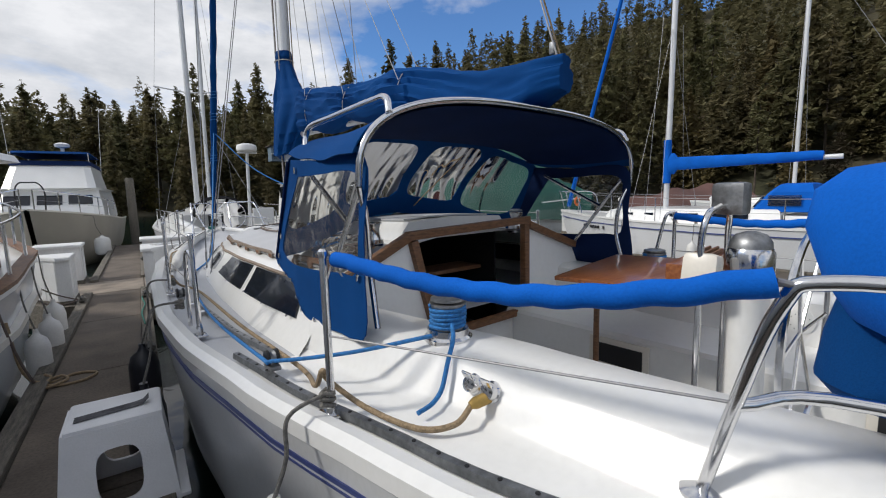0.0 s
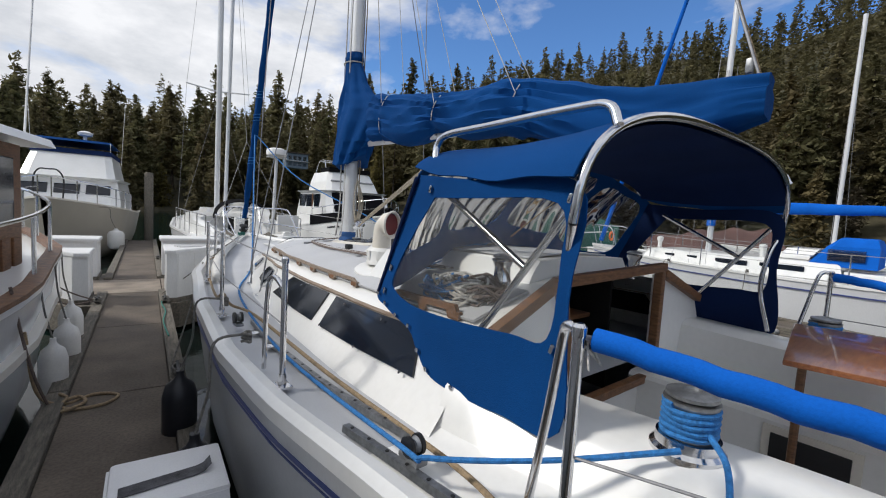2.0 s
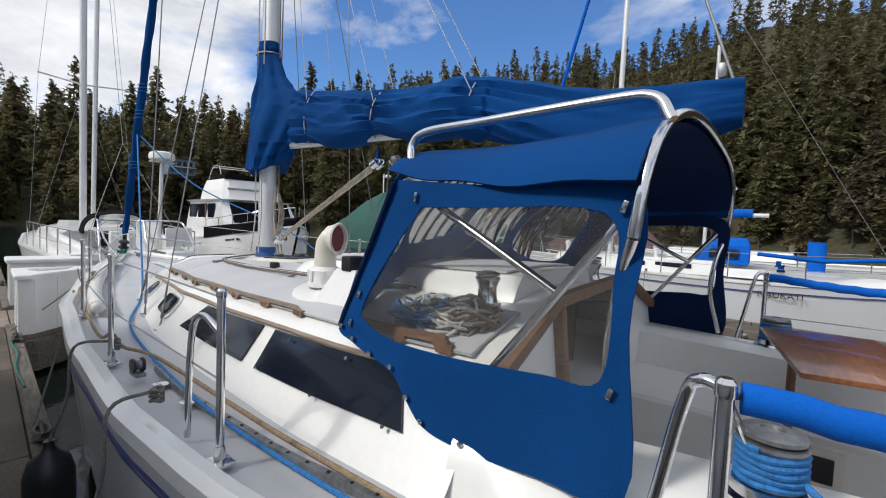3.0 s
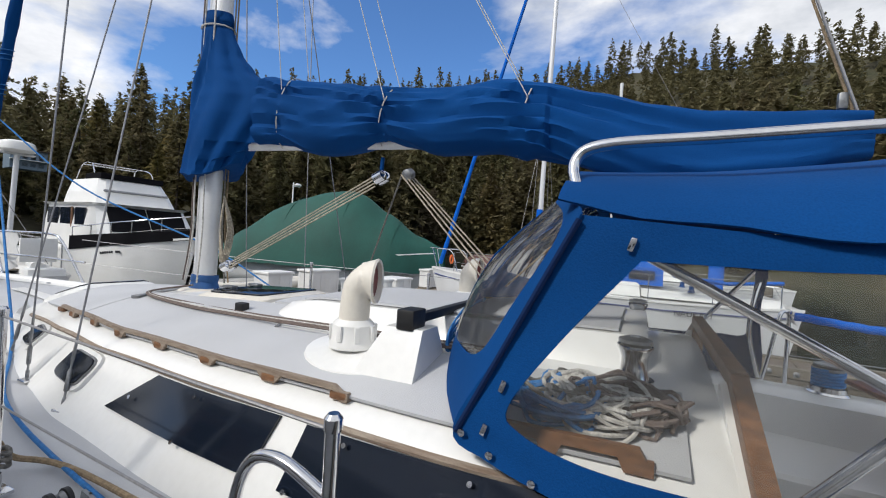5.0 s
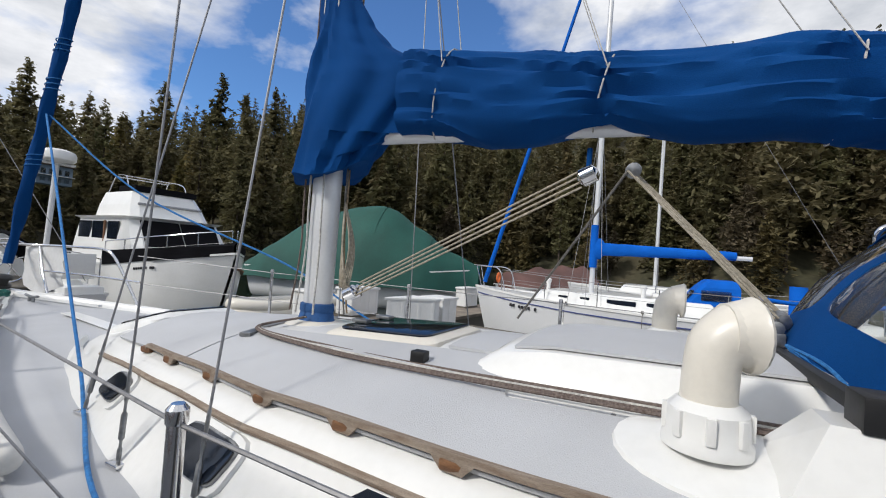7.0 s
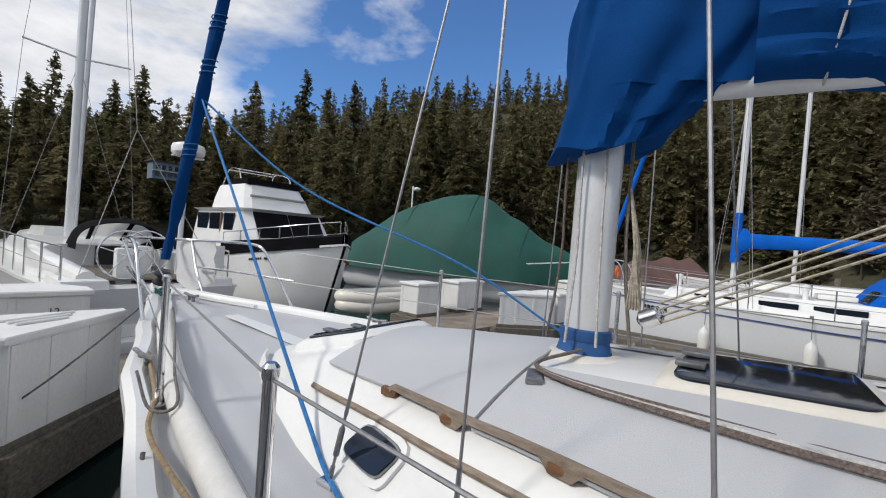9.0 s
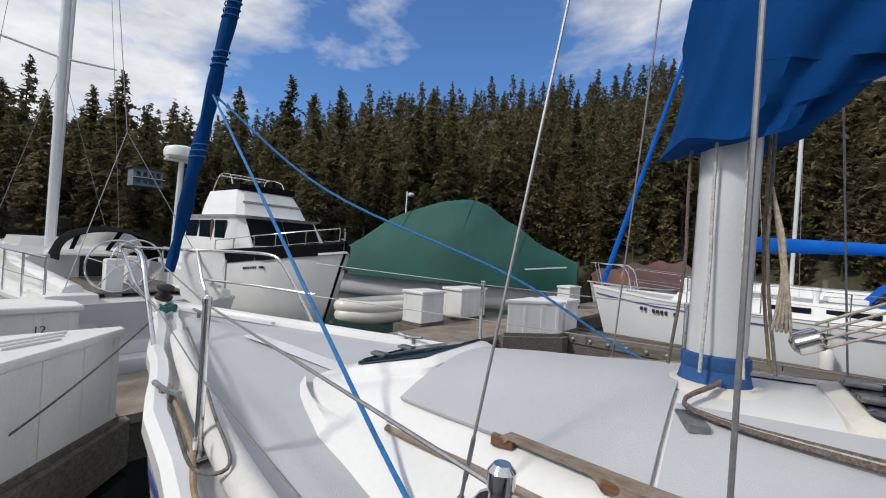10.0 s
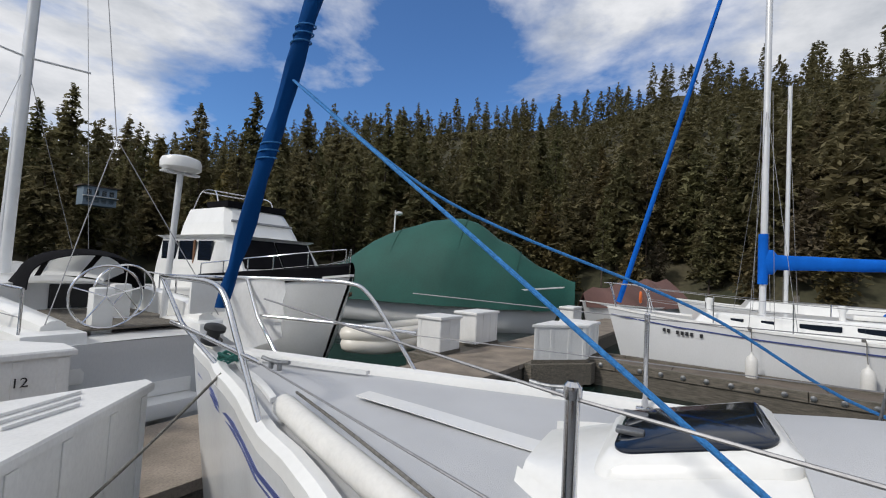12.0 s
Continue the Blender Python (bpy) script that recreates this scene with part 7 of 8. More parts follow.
for s_ in (-1, 1):
    tube(bm, spline([(s_ * 0.76, -0.35, 2.95), (s_ * 0.76, -0.5, 3.28), (s_ * 0.70, -0.8, 3.40), (s_ * 0.70, -1.4, 3.40), (s_ * 0.76, -1.65, 2.95)], 5), 0.015, 8)
tube(bm, [(-0.70, -0.8, 3.40), (0.70, -0.8, 3.40)], 0.015, 8)
tube(bm, [(-0.70, -1.4, 3.40), (0.70, -1.4, 3.40)], 0.015, 8)
part("flybridge_rail", bm, CHROME, tw)
bm = B()
rr = []
for w in wlist(0.7, 3.72, 14):
    hb, z = lerp_table(TS_, w)
    hb += 0.02
    rr.append([(-hb, w, z - 0.04), (-hb, w, z + 0.34 - 0.04 * w), (-hb * 0.5, w, z + 0.40 - 0.04 * w), (0, w, z + 0.42 - 0.04 * w), (hb * 0.5, w, z + 0.40 - 0.04 * w), (hb, w, z + 0.34 - 0.04 * w), (hb, w, z - 0.04)])
loft(bm, rr, cap=False)
thick(bm, 0.01)
part("foredeck_cover", bm, COVERK, tw, "black canvas cover round the foredeck")
bm = B()
rr = []
for w in wlist(-4.9, 3.6, 20):
    hb, z = lerp_table(TS_, w)
    for_ = 0.01
    rr.append([(-hb - for_, w, z - 0.34), (-hb - for_, w, z - 0.38), (-hb + 0.08, w, z - 0.38), (-hb + 0.08, w, z - 0.34)])
loft(bm, rr, close=True)
part("strake", bm, TEAKM, tw)
for k in range(9):
    if k != 2:
        hb, z = lerp_table(TS_, 2.2 - 0.07 * k)
        for s_ in (-1, 1):
            bm = B()
            box(bm, (s_ * (hb - 0.035), 2.2 - 0.07 * k, z - 0.20), (0.08, 0.038, 0.055), rz=s_ * 32)
            part("registration_mark", bm, LETTER, tw, smooth=False)
rails(tw, TS_, wlist(0.6, 3.6, 5), 0.55, 0.1, r=0.015)

radar = thing("radar_dome", "white radar dome on a tall pole", "radar", (2.58, 13.28, 0.4), None)
bm = B()
tube(bm, [(2.56, 13.30, 0.5), (2.62, 13.25, 2.84)], 0.042, 12)
part("pole", bm, ALU, radar)
bm = B()
lathe(bm, [(0.10, 0), (0.23, 0.02), (0.26, 0.05), (0.265, 0.13), (0.24, 0.19), (0.14, 0.225), (0.05, 0.23)], (2.62, 13.25, 2.86), 28)
dome = part("dome", bm, GEL, radar)
bm = B()
box(bm, (2.62, 13.25, 2.845), (0.5, 0.12, 0.03), bev=0.01)
part("bracket", bm, ALU, radar)

# sailboat with twin wheels, stern to the walkway
WB = pose(1.85, 16.2, 0, 0, 0, 2)
wb = thing("sailboat", "white sailboat seen from astern with two steering wheels", "sailboat", (0, 0, SEA), WB)
WBS = [(-4.0, 1.15, 0.70), (-2.5, 1.35, 0.75), (0, 1.5, 0.80), (3, 1.2, 0.9), (5.5, 0.4, 1.0), (6.2, 0.03, 1.05)]
simple_hull(wb, WBS, wlist(-4.0, 6.2, 20), SEA, HULL)
for sgn in (-1, 1):
    bm = B()
    box(bm, (sgn * 0.85, -3.45, 0.55), (0.55, 1.0, 0.55), bev=0.05)
    part("stern_quarter", bm, GEL, wb)
bm = B()
for k in range(3):
    box(bm, (0, -4.0 + 0.3 * k, -0.1 + 0.18 * k), (1.1, 0.4, 0.18), bev=0.02)
part("stern_steps", bm, GEL, wb)
for u, w_ in ((-0.30, -3.55), (0.20, -2.75)):
    bm = B()
    tube(bm, [(u + 0.36 * math.cos(a), w_, 1.15 + 0.36 * math.sin(a)) for a in [2 * math.pi * k / 36 for k in range(37)]], 0.014, 8)
    whl = part("steering_wheel", bm, CHROME, wb)
    for k in range(5):
        a = 2 * math.pi * k / 5 + 0.3
        bm = B()
        tube(bm, [(u, w_ + 0.02, 1.15), (u + 0.36 * math.cos(a), w_, 1.15 + 0.36 * math.sin(a))], 0.008, 6)
        part("spoke", bm, CHROME, whl)
    bm = B()
    box(bm, (u, w_ + 0.15, 0.95), (0.22, 0.18, 0.6), bev=0.04)
    part("wheel_pedestal", bm, GEL, wb)
house(wb, [(0.78, 0.95, 3.2, -1.2), (1.12, 0.86, 2.9, -1.2), (1.17, 0.76, 2.6, -1.2)], GEL, "cabin_trunk")
pane(wb, (0.12, -1.215, 0.98), (0.56, 0.03, 0.36), material=BLACK, name="companionway")
for sgn in (-1, 1):
    bm = B()
    rr = []
    for w, hw, zt in ((-3.7, 0.80, 0.92), (-3.0, 0.95, 1.04), (-2.0, 1.02, 1.12), (-1.25, 1.0, 1.16)):
        rr.append([(sgn * (hw - 0.12), w, 0.74), (sgn * (hw - 0.10), w, zt - 0.03), (sgn * (hw - 0.06), w, zt), (sgn * (hw + 0.03), w, zt), (sgn * (hw + 0.10), w, zt - 0.05), (sgn * (hw + 0.14), w, 0.74)])
    loft(bm, rr, close=True)
    part("coaming", bm, GEL, wb)
bm = B()
box(bm, (0.05, -2.45, 0.785), (1.45, 2.3, 0.02), bev=0.005)
part("cockpit_floor", bm, CURB, wb, "worn brown cockpit floor")
DW = [(-1.85, 0.70, 1.62), (-1.60, 0.70, 1.70), (-1.25, 0.68, 1.68), (-0.62, 0.62, 1.26)]
arch = [[(0.12 + hw * math.sin(a), w, 1.08 + (top - 1.08) * math.cos(a) ** 0.6 if abs(a) < 1.57 else 1.08) for a in wlist(-1.56, 1.56, 24)] for w, hw, top in DW]
bm = B()
loft(bm, arch[:3], cap=False)
thick(bm, 0.012)
hood_ = part("dodger", bm, COVERK, wb, "black canvas spray dodger")
for k0, k1, mt_, nm in ((0, 2, COVERK, "dodger_edge"), (2, 8, VINYL, "dodger_window"), (8, 9, COVERK, "dodger_seam"), (9, 15, VINYL, "dodger_window"), (15, 16, COVERK, "dodger_seam"), (16, 22, VINYL, "dodger_window"), (22, 24, COVERK, "dodger_edge")):
    bm = B()
    loft(bm, [r_[k0:k1 + 1] for r_ in arch[2:]], cap=False)
    if mt_ is COVERK:
        thick(bm, 0.012)
    part(nm, bm, mt_, hood_)
bm = B()
tube(bm, [(-0.05, 1.5, 1.2), (-0.02, 1.2, 15.0)], 0.085, 12)
part("mast_tube", bm, ALU, wb)
bm = B()
tube(bm, [(-1.0, 1.4, 5.3), (-0.05, 1.4, 5.2), (0.9, 1.4, 5.3)], 0.022, 8)
part("spreader", bm, ALU, wb)
for u, p in ((-1.2, -0.85), (1.2, 0.75), (-1.1, -0.05), (1.1, -0.05)):
    bm = B()
    tube(bm, [(u, 1.4, 0.9), (p * 1.15, 1.4, 5.3 if abs(p) > 0.5 else 5.1)] + ([(p * 0.1, 1.3, 14.5)] if abs(p) > 0.5 else []), 0.005, 6)
    part("shroud", bm, WIRE, wb)
for u in (-0.9, 0.9):
    bm = B()
    tube(bm, [(u, -3.8, 0.9), (0, -2.6, 3.2)], 0.006, 6)
    part("backstay", bm, WIRE, wb)
bm = B()
tube(bm, [(0, -2.6, 3.2), (-0.02, 1.2, 14.8)], 0.006, 6)
part("backstay", bm, WIRE, wb)
rails(wb, WBS, wlist(-3.8, -0.5, 5), 0.56, mtl=CHROME, r=0.014)
bm = B()
box(bm, (0.78, -3.75, 1.14), (0.55, 0.04, 0.42), bev=0.01, rz=8)
part("stern_panel", bm, GEL, wb)
second = thing("sailboat", "further white sailboat with a tall bare mast", "sailboat", (0, 0, SEA), pose(3.1, 26.0, 0, 0, 0, 0))
simple_hull(second, WBS, wlist(-4.0, 6.2, 14), SEA, HULL)
bm = B()
tube(bm, [(0, -0.2, 0.9), (0.2, -0.45, 15)], 0.09, 10)
part("mast_tube", bm, ALU, second)
house(second, [(0.8, 1.0, 2.8, -1.2), (1.2, 0.9, 2.4, -1.2)], GEL, "cabin_trunk")

# near brown-and-white trawler on the dock's other side
LB = pose(-2.86, 2.9, 0, 0, 0, -8.5)
lb = thing("motor_yacht", "white motor yacht with a varnished wooden cabin side", "motor yacht", (0, 0, SEA), LB)
LS = [(-6.0, 1.5, 0.72), (0, 1.62, 0.78), (2.5, 1.60, 0.88), (4.2, 1.30, 1.0), (5.4, 0.72, 1.10), (6.0, 0.10, 1.16)]
simple_hull(lb, LS, wlist(-6, 6.0, 26), SEA, HULL, "white hull with a weathered teak cap rail", stem=0.9)
for sgn in (-1, 1):
    bm = B()
    rr = []
    for w in wlist(-6, 5.95, 30):
        hb, z = lerp_table(LS, w)
        rr.append([(sgn * (hb + 0.03), w, z + 0.02), (sgn * (hb + 0.03), w, z + 0.055), (sgn * max(hb - 0.09, 0), w, z + 0.055), (sgn * max(hb - 0.09, 0), w, z + 0.02)])
    loft(bm, rr, close=True)
    part("cap_rail", bm, TEAKM, lb, "weathered teak cap rail")
    bm = B()
    rr = []
    for w in wlist(-6, 5.6, 24):
        hb, z = lerp_table(LS, w)
        rr.append([(sgn * (hb * 0.975 + 0.045), w, z - 0.36), (sgn * (hb * 0.975 + 0.045), w, z - 0.42), (sgn * (hb * 0.95), w, z - 0.42), (sgn * (hb * 0.95), w, z - 0.36)])
    loft(bm, rr, close=True)
    part("rub_strake", bm, GELC, lb)
house(lb, [(0.8, 1.12, 4.0, -5.0), (2.05, 1.07, 3.9, -5.0)], GEL, "deckhouse")
house(lb, [(2.055, 1.25, 4.45, -5.2), (2.13, 1.22, 4.4, -5.25)], GEL, "deckhouse_roof")
house(lb, [(2.12, 1.1, 3.6, -3.0), (2.735, 0.98, 3.2, -3.0)], GEL, "flybridge")
house(lb, [(2.745, 1.0, 3.25, -3.05), (2.84, 0.97, 3.2, -3.0)], NAVYD, "flybridge_cover", "dark canvas flybridge cover")
bm = B()
box(bm, (1.105, 3.35, 1.42), (0.05, 0.95, 1.20), bev=0.01)
wood = part("wooden_side", bm, TEAKM, lb, "varnished wooden cabin side")
pane(lb, (1.135, 3.35, 1.62), (0.03, 0.55, 0.55), material=SMOKE)
for k in range(4):
    bm = B()
    box(bm, (1.135, 3.02 + 0.22 * k, 1.05), (0.03, 0.15, 0.3), bev=0.01)
    part("door_panel", bm, TEAKM, wood)
for w in (2.0, 0.5, -1.2):
    pane(lb, (1.10, w, 1.6), (0.04, 1.0, 0.5), material=SMOKE)
bm = B()
box(bm, (0.0, 4.5, 1.12), (0.9, 0.9, 0.26), bev=0.06)
part("fore_cabin", bm, GEL, lb)
rails(lb, LS, [-1.0, 0.4, 1.8, 3.0, 4.0, 4.9, 5.5, 5.85], 0.52, 0.05, r=0.016, mid=False)
for pts in ([(1.02, 3.2, 2.75), (1.0, 3.25, 5.2)], [(1.1, 4.0, 2.1), (1.18, 4.3, 5.0)]):
    bm = B()
    tube(bm, pts, 0.010, 6, 0.004)
    part("whip_antenna", bm, GEL, lb)
fender((1.42, 3.9, 0.06), 0.11, 0.55, FENDERW, (1.32, 3.9, 1.0), "grey-white fender squeezed against the dock", LB)
fender((1.27, 4.6, 0.10), 0.11, 0.55, FENDERW, (1.10, 4.6, 1.05), "grey-white fender squeezed against the dock", LB)
fender((1.52, 3.2, 0.06), 0.10, 0.55, FENDERW, (1.46, 3.2, 0.95), "ribbed pale fender against the dock", LB)
lbl = thing("mooring_lines", "dark mooring lines from the motor yacht to the dock", "rope", (-1.6, 8.0, 0.5), None)
for a, c, sag in (((-1.87, 8.65, 1.2), (-0.83, 8.9, 0.1), 0.2), ((-1.75, 8.3, 1.15), (-0.83, 8.95, 0.1), 0.4), ((-0.98, 5.0, 0.98), (-0.84, 5.25, 0.05), 0.12)):
    bm = B()
    a, c = Vector(a), Vector(c)
    tube(bm, [a.lerp(c, t) + Vector((0, 0, -sag * math.sin(math.pi * t))) for t in wlist(0, 1, 12)], 0.010, 7)
    part("line", bm, ROPED, lbl)

# tan-bowed trawler beyond the walkway, bow towards the dock
FT = pose(-2.35, 21.3, 0, 0, 0, 178)
ft = thing("motor_yacht", "tan and white flybridge trawler with its bow to the walkway", "motor yacht", (0, 0, SEA), FT)
FS = [(-5, 1.7, 0.9), (0, 1.85, 1.0), (2.0, 1.6, 1.15), (3.6, 0.9, 1.32), (4.6, 0.06, 1.45)]
simple_hull(ft, FS, wlist(-5, 4.6, 22), SEA, TAN, "tan flared bow", stem=1.1)
house(ft, [(1.0, 1.45, 1.6, -4), (1.45, 1.42, 1.45, -4), (2.05, 1.3, 1.05, -4), (2.12, 1.42, 1.35, -4)], GEL, "wheelhouse")
for u in (-0.82, 0, 0.82):
    pane(ft, (u, 1.29, 1.72), (0.66, 0.05, 0.36), rx=34)
house(ft, [(2.12, 1.25, 1.0, -3), (2.95, 1.08, 0.3, -3)], GEL, "flybridge")
house(ft, [(2.95, 1.12, 0.35, -3), (3.12, 1.08, 0.2, -3)], NAVYD, "flybridge_screen", "dark flybridge windscreen")
house(ft, [(3.38, 1.12, 0.2, -2.6), (3.46, 1.05, 0.1, -2.6)], NAVY, "bimini", "blue bimini top")
for s_ in (-1, 1):
    for w in (0.1, -2.4):
        bm = B()
        tube(bm, [(s_ * 1.05, w, 3.0), (s_ * 1.05, w, 3.42)], 0.015, 8)
        part("bimini_post", bm, CHROME, ft)
bm = B()
lathe(bm, [(0.06, 0), (0.06, 0.22), (0.22, 0.26), (0.24, 0.36), (0.12, 0.42)], (-0.2, -1.0, 3.46), 18)
part("radar_dome", bm, GEL, ft)
for u in (-1.3, 1.2):
    bm = B()
    tube(bm, [(u, -0.5, 2.4), (u * 1.1, -0.7, 5.0)], 0.008, 6)
    part("whip_antenna", bm, GEL, ft)
rails(ft, FS, [0.8, 1.6, 2.4, 3.2, 3.9, 4.4], 0.58, 0.06, r=0.016)
bm = B()
for s_ in (-1, 1):
    tube(bm, spline([(s_ * 0.3, 3.9, 1.4), (s_ * 0.32, 3.9, 1.95), (s_ * 0.2, 3.95, 2.2), (0, 3.95, 2.22)], 5), 0.02, 8)
part("bow_hoop", bm, BLACK, ft)
fender((-1.45, 3.2, 0.2), 0.22, 0.6, FENDERW, (-1.0, 3.2, 1.2), "round pale fender at the trawler's bow", FT)

# piles
for x, y, h in ((-0.15, 20.8, 3.2), (5.0, 13.2, 0.35), (5.35, 12.6, 0.4), (31, 4.0, 2.0), (16.5, 0.5, 1.7)):
    p = thing("mooring_pile", "dark wooden mooring pile standing in the water", "pile", (x, y, SEA), None, "piles")
    bm = B()
    lathe(bm, [(0.15, 0), (0.145, h * 0.5), (0.14, h), (0.10, h + 0.05)], (x, y, SEA - 0.3), 14)
    part("post", bm, CURB, p)

# far docks and shoreline clutter seen between the boats
fardock = B()
box(fardock, (24, 0.8, -0.25), (20, 1.4, 0.4))
setting("pavement_far", fardock, CURB, "far grey floating dock", "dock")
house_ = thing("house", "blue-grey house with white windows among the trees", "house", (8, 70, 9), Matrix.Translation((14.9, 41.0, 3.6)) @ Matrix.Scale(0.34, 4))
bm = B()
box(bm, (8, 74, 12.5), (9, 6, 6))
part("wall", bm, mat("blue_grey_siding", (0.16, 0.22, 0.28), 0.7, var=0.1, scale=2), house_, smooth=False)
bm = B()
prism(bm, [(2.8, 70.2), (13.2, 70.2), (13.2, 78), (2.8, 78)], 15.5, 15.9)
part("roof", bm, BARK, house_, smooth=False)
for k in range(4):
    pane(house_, (5 + 2 * k, 70.95, 13.6), (1.2, 0.1, 1.6), material=GLASS)
    pane(house_, (5 + 2 * k, 70.96, 11.0), (1.3, 0.1, 1.2), material=GLASS)
bm = B()
box(bm, (8, 70.3, 12.3), (9.4, 1.4, 0.15))
part("balcony", bm, GEL, house_, smooth=False)

# ---- forest ----


def conifer(seed, h, spread, dens, drop, bare=0.12, fine=True):
    """A trunk with limbs and an uneven crown of small needle sprays with gaps."""
    rg = random.Random(seed)
    tb, cb = B(), B()
    bend = rg.uniform(-0.25, 0.25)
    tube(tb, [(0, 0, -0.5), (0.05 + bend, 0, h * 0.3), (bend * 0.6, 0.06, h * 0.7), (0, 0, h)], h * 0.011, 7, 0.03)
    z = h * bare
    while z < h * 0.995:
        t = (z - h * bare) / (h * (1 - bare))
        reach = spread * min(1.0, 1.45 * (1 - t)) ** 0.85 * (0.55 + 0.45 * min(1, t * 4 + 0.2)) + 0.12
        m = rg.randint(4, 6) if fine else 4
        for k in range(m):
            a = 2 * math.pi * rg.random()
            lobe = noise.noise((math.cos(a) * 1.3 + seed * 3.1, math.sin(a) * 1.3, z * 0.42))
            if rg.random() > dens * (1.0 + 1.1 * lobe):
                continue
            L = reach * rg.uniform(0.5, 1.05) * (1.0 + 0.75 * lobe)
            d = Vector((math.cos(a), math.sin(a), 0))
            base = Vector((0, 0, z + rg.uniform(-0.5, 0.5)))
            tip = base + d * L + Vector((0, 0, L * (0.16 - drop * rg.uniform(0.2, 1.4))))
            if fine and rg.random() < 0.5:
                tube(tb, [base, base.lerp(tip, 0.85)], 0.035, 3, 0.008, cap=False)
            nseg = max(2, int(L / 0.65)) if fine else 2
            for j in range(nseg):
                f = (j + 0.75) / nseg
                c = base.lerp(tip, f) + Vector((0, 0, 0.10 * L * math.sin(math.pi * f)))
                w = rg.uniform(0.30, 0.62) * (0.75 + 0.12 * spread) * min(1.0, 0.4 + L / 2.0) * (1.0 if fine else 1.5)
                for q in range(3 if fine else 2):
                    ax = (d * rg.uniform(0.2, 1.0) + Vector((rg.uniform(-1, 1), rg.uniform(-1, 1), rg.uniform(-0.75, 0.45)))).normalized()
                    sd = ax.cross(Vector((rg.uniform(-0.6, 0.6), rg.uniform(-0.6, 0.6), 1.0))).normalized()
                    o = c + Vector((rg.uniform(-1, 1), rg.uniform(-1, 1), rg.uniform(-0.8, 0.6))) * w * 0.6
                    L2 = w * rg.uniform(0.7, 1.25)
                    cb.faces.new([cb.verts.new(v) for v in (o - ax * L2, o + sd * w * 0.42 - ax * L2 * 0.1, o + ax * L2, o - sd * w * 0.42 + ax * L2 * 0.15)])
        z += h * (0.0175 if fine else 0.036) * rg.uniform(0.6, 1.4)
    return tb, cb


FAMILY = []
for i, (h, sp_, de, dr, ba, lf) in enumerate(((19, 3.5, 0.88, 0.34, 0.08, 0), (17.5, 3.0, 0.82, 0.42, 0.16, 0), (18.5, 2.6, 0.66, 0.34, 0.30, 0), (14.5, 3.3, 0.95, 0.50, 0.02, 1), (16, 3.3, 0.88, 0.38, 0.06, 0), (11, 2.8, 0.60, -0.35, 0.20, 2))):
    tb, cb = conifer(20 + i, h, sp_, de, dr, ba)
    lab = ("tall dark green fir with drooping boughs", "tall dark green fir with drooping boughs", "thin half-bare fir with a long trunk", "broad golden-green cedar by the shore", "dark green fir among others", "leafless grey-brown alder by the shore")[i]
    root = thing("tree", lab, "tree", (0, 0, 0), Matrix.Translation((0, 300 + 15 * i, 0)), "forest trees")
    part("trunk", tb, BARK, root, smooth=False)
    part("crown", cb, LEAF[lf], root, smooth=False)
    FAMILY.append((root, h))

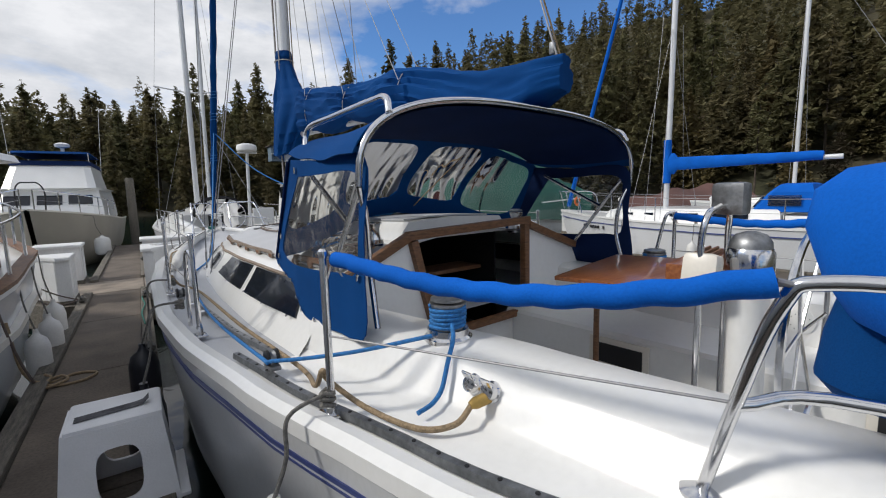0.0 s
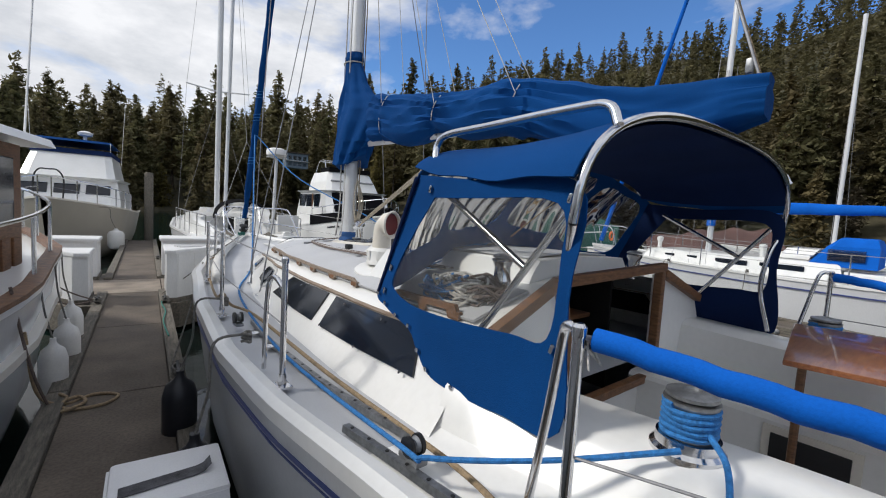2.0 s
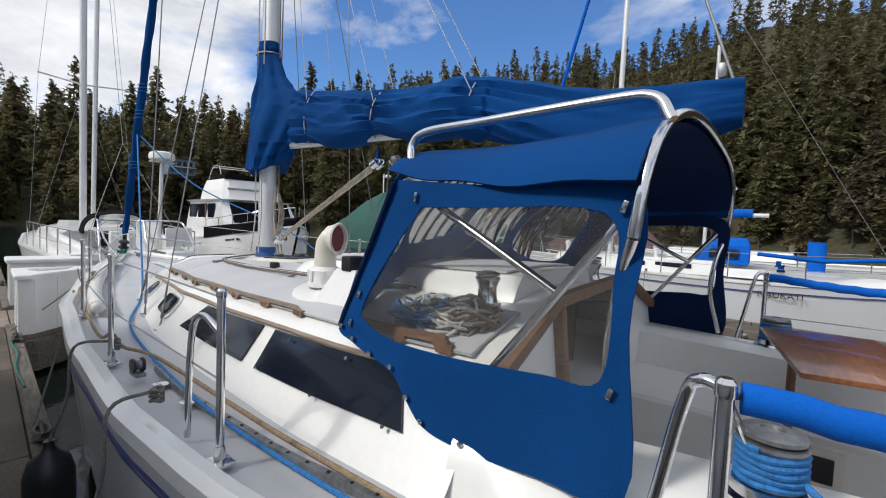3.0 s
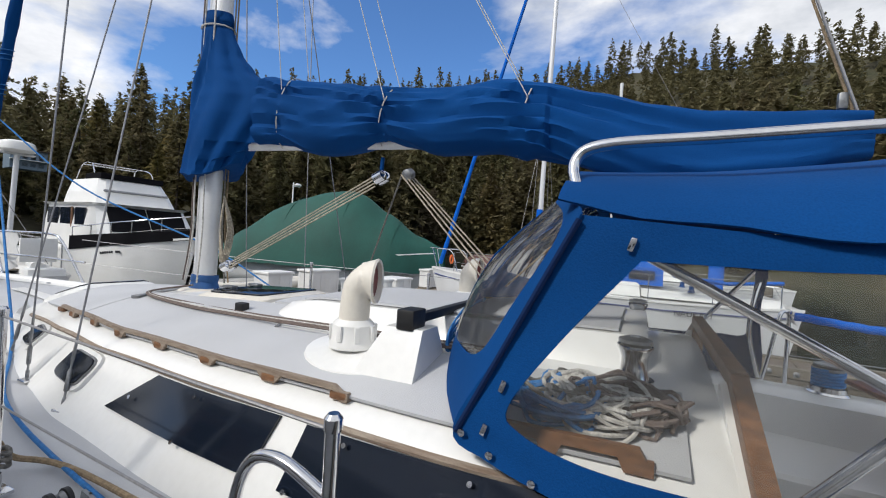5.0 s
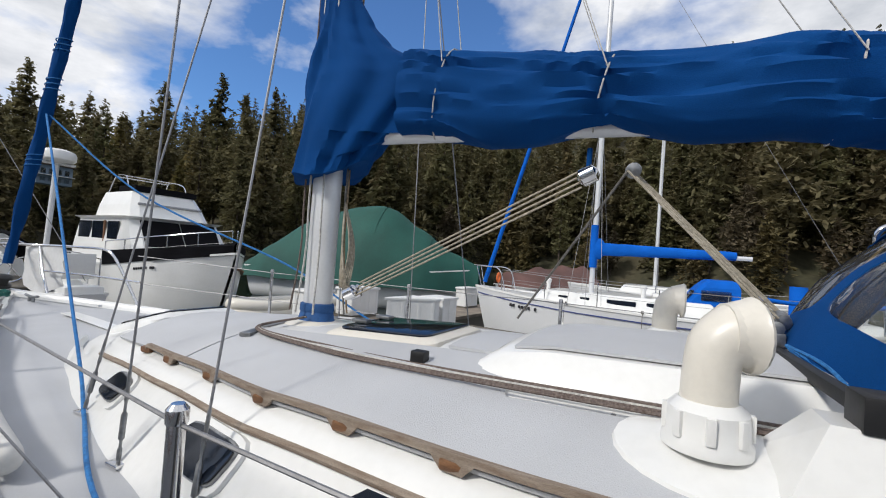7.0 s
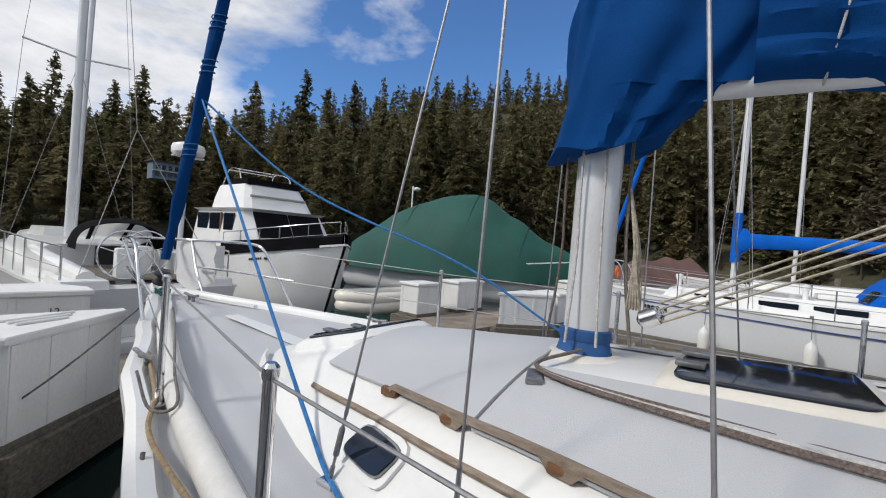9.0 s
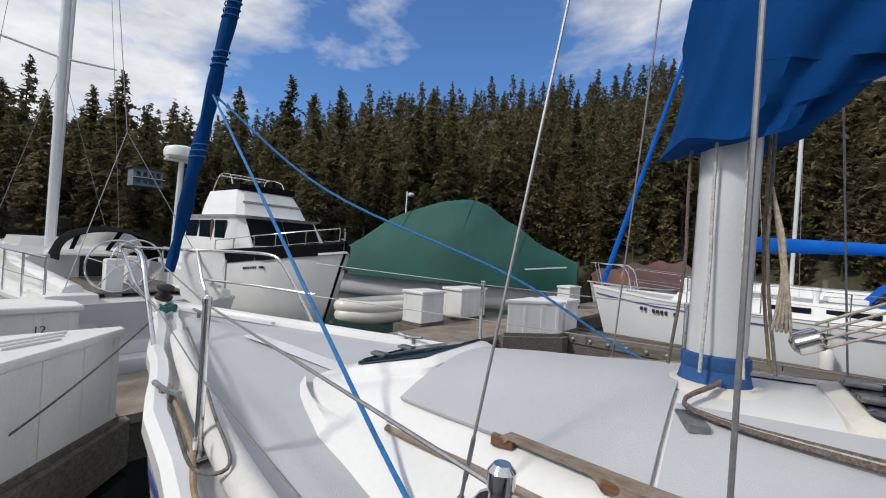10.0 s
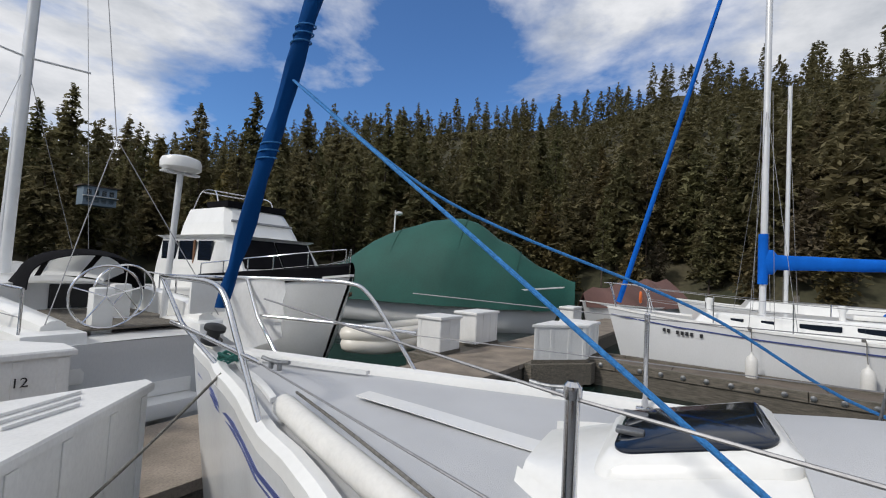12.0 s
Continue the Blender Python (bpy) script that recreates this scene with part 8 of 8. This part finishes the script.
rng = random.Random(11)
count = 0
first = [True] * len(FAMILY)
far_m = []
for row, (dr_, gap) in enumerate(((0.8, 3.8), (3.5, 3.6), (7, 3.8), (11, 4.0), (15, 4.4), (20, 4.8), (25, 4.8), (31, 5.0), (37, 5.0), (43, 5.0), (49, 5.0), (55, 4.8), (61, 4.2), (66, 3.6))):
    az = -28.0
    while az < 128:
        s = shore_at(az)
        r = s + dr_ * (RIDGE - s) / 66 + rng.uniform(-2, 2)
        a = az + rng.uniform(-1, 1)
        x, y = r * math.sin(radians(a)), 4 + r * math.cos(radians(a))
        z = land(a, r) - 0.2
        pick = rng.random()
        kind_ = 0 if pick < 0.26 else 1 if pick < 0.48 else 2 if pick < 0.68 else 4 if pick < 0.84 else 3 if pick < 0.94 or a < 30 else 5
        if row == 0 and a > 55:
            kind_ = rng.choice((3, 5, 2, 5, 3, 1, 2, 5))
        if row > 0 and kind_ == 3 and rng.random() < 0.6:
            kind_ = 4
        k = rng.uniform(0.6, 1.15) if row > 0 else rng.uniform(0.5, 0.95)
        if a < 25 and row < 3:
            k *= 0.80
        if row >= 7:
            k *= 0.80
        m = Matrix.LocRotScale((x, y, z), Euler((radians(rng.uniform(-2, 2)), radians(rng.uniform(-2, 2)), rng.uniform(0, 6.28))), (k, k, k * rng.uniform(0.92, 1.1)))
        if count < 290:
            root, h = FAMILY[kind_]
            if first[kind_]:
                root.matrix_world = m
                first[kind_] = False
            else:
                t = copy_thing(root, Matrix())
                t.matrix_world = m
            count += 1
        else:
            far_m.append((kind_, m))
        az += math.degrees(gap / r) * rng.uniform(0.8, 1.25)
# remaining far woods joined as one
far_data = []
for i, (h, sp_, de, dr, ba) in enumerate(((19, 3.6, 0.9, 0.34, 0.10), (17.5, 3.1, 0.9, 0.40, 0.15), (18.5, 2.8, 0.75, 0.34, 0.25), (14.5, 3.3, 0.95, 0.45, 0.03), (16, 3.3, 0.9, 0.36, 0.08), (11, 2.8, 0.6, -0.3, 0.2))):
    tb, cb = conifer(50 + i, h, sp_, de, dr, ba, False)
    tb.free()
    cb.verts.index_update()
    far_data.append((np.array([v.co[:] for v in cb.verts]), np.array([[v.index for v in f.verts] for f in cb.faces])))
    cb.free()
V, Q, off = [], [], 0
for kind_, m in far_m:
    v, q = far_data[kind_]
    mm = np.array(m)
    V.append(v @ mm[:3, :3].T + mm[:3, 3])
    Q.append(q + off)
    off += len(v)
if V:
    V, Q = np.concatenate(V), np.concatenate(Q)
    me = bpy.data.meshes.new("far_woods")
    me.from_pydata(V.tolist(), [], Q.tolist())
    me.materials.append(LEAF[0])
    tagged(new("far_woods", me), "dense dark conifer woods up the hillside", "woods", kind="stuff")
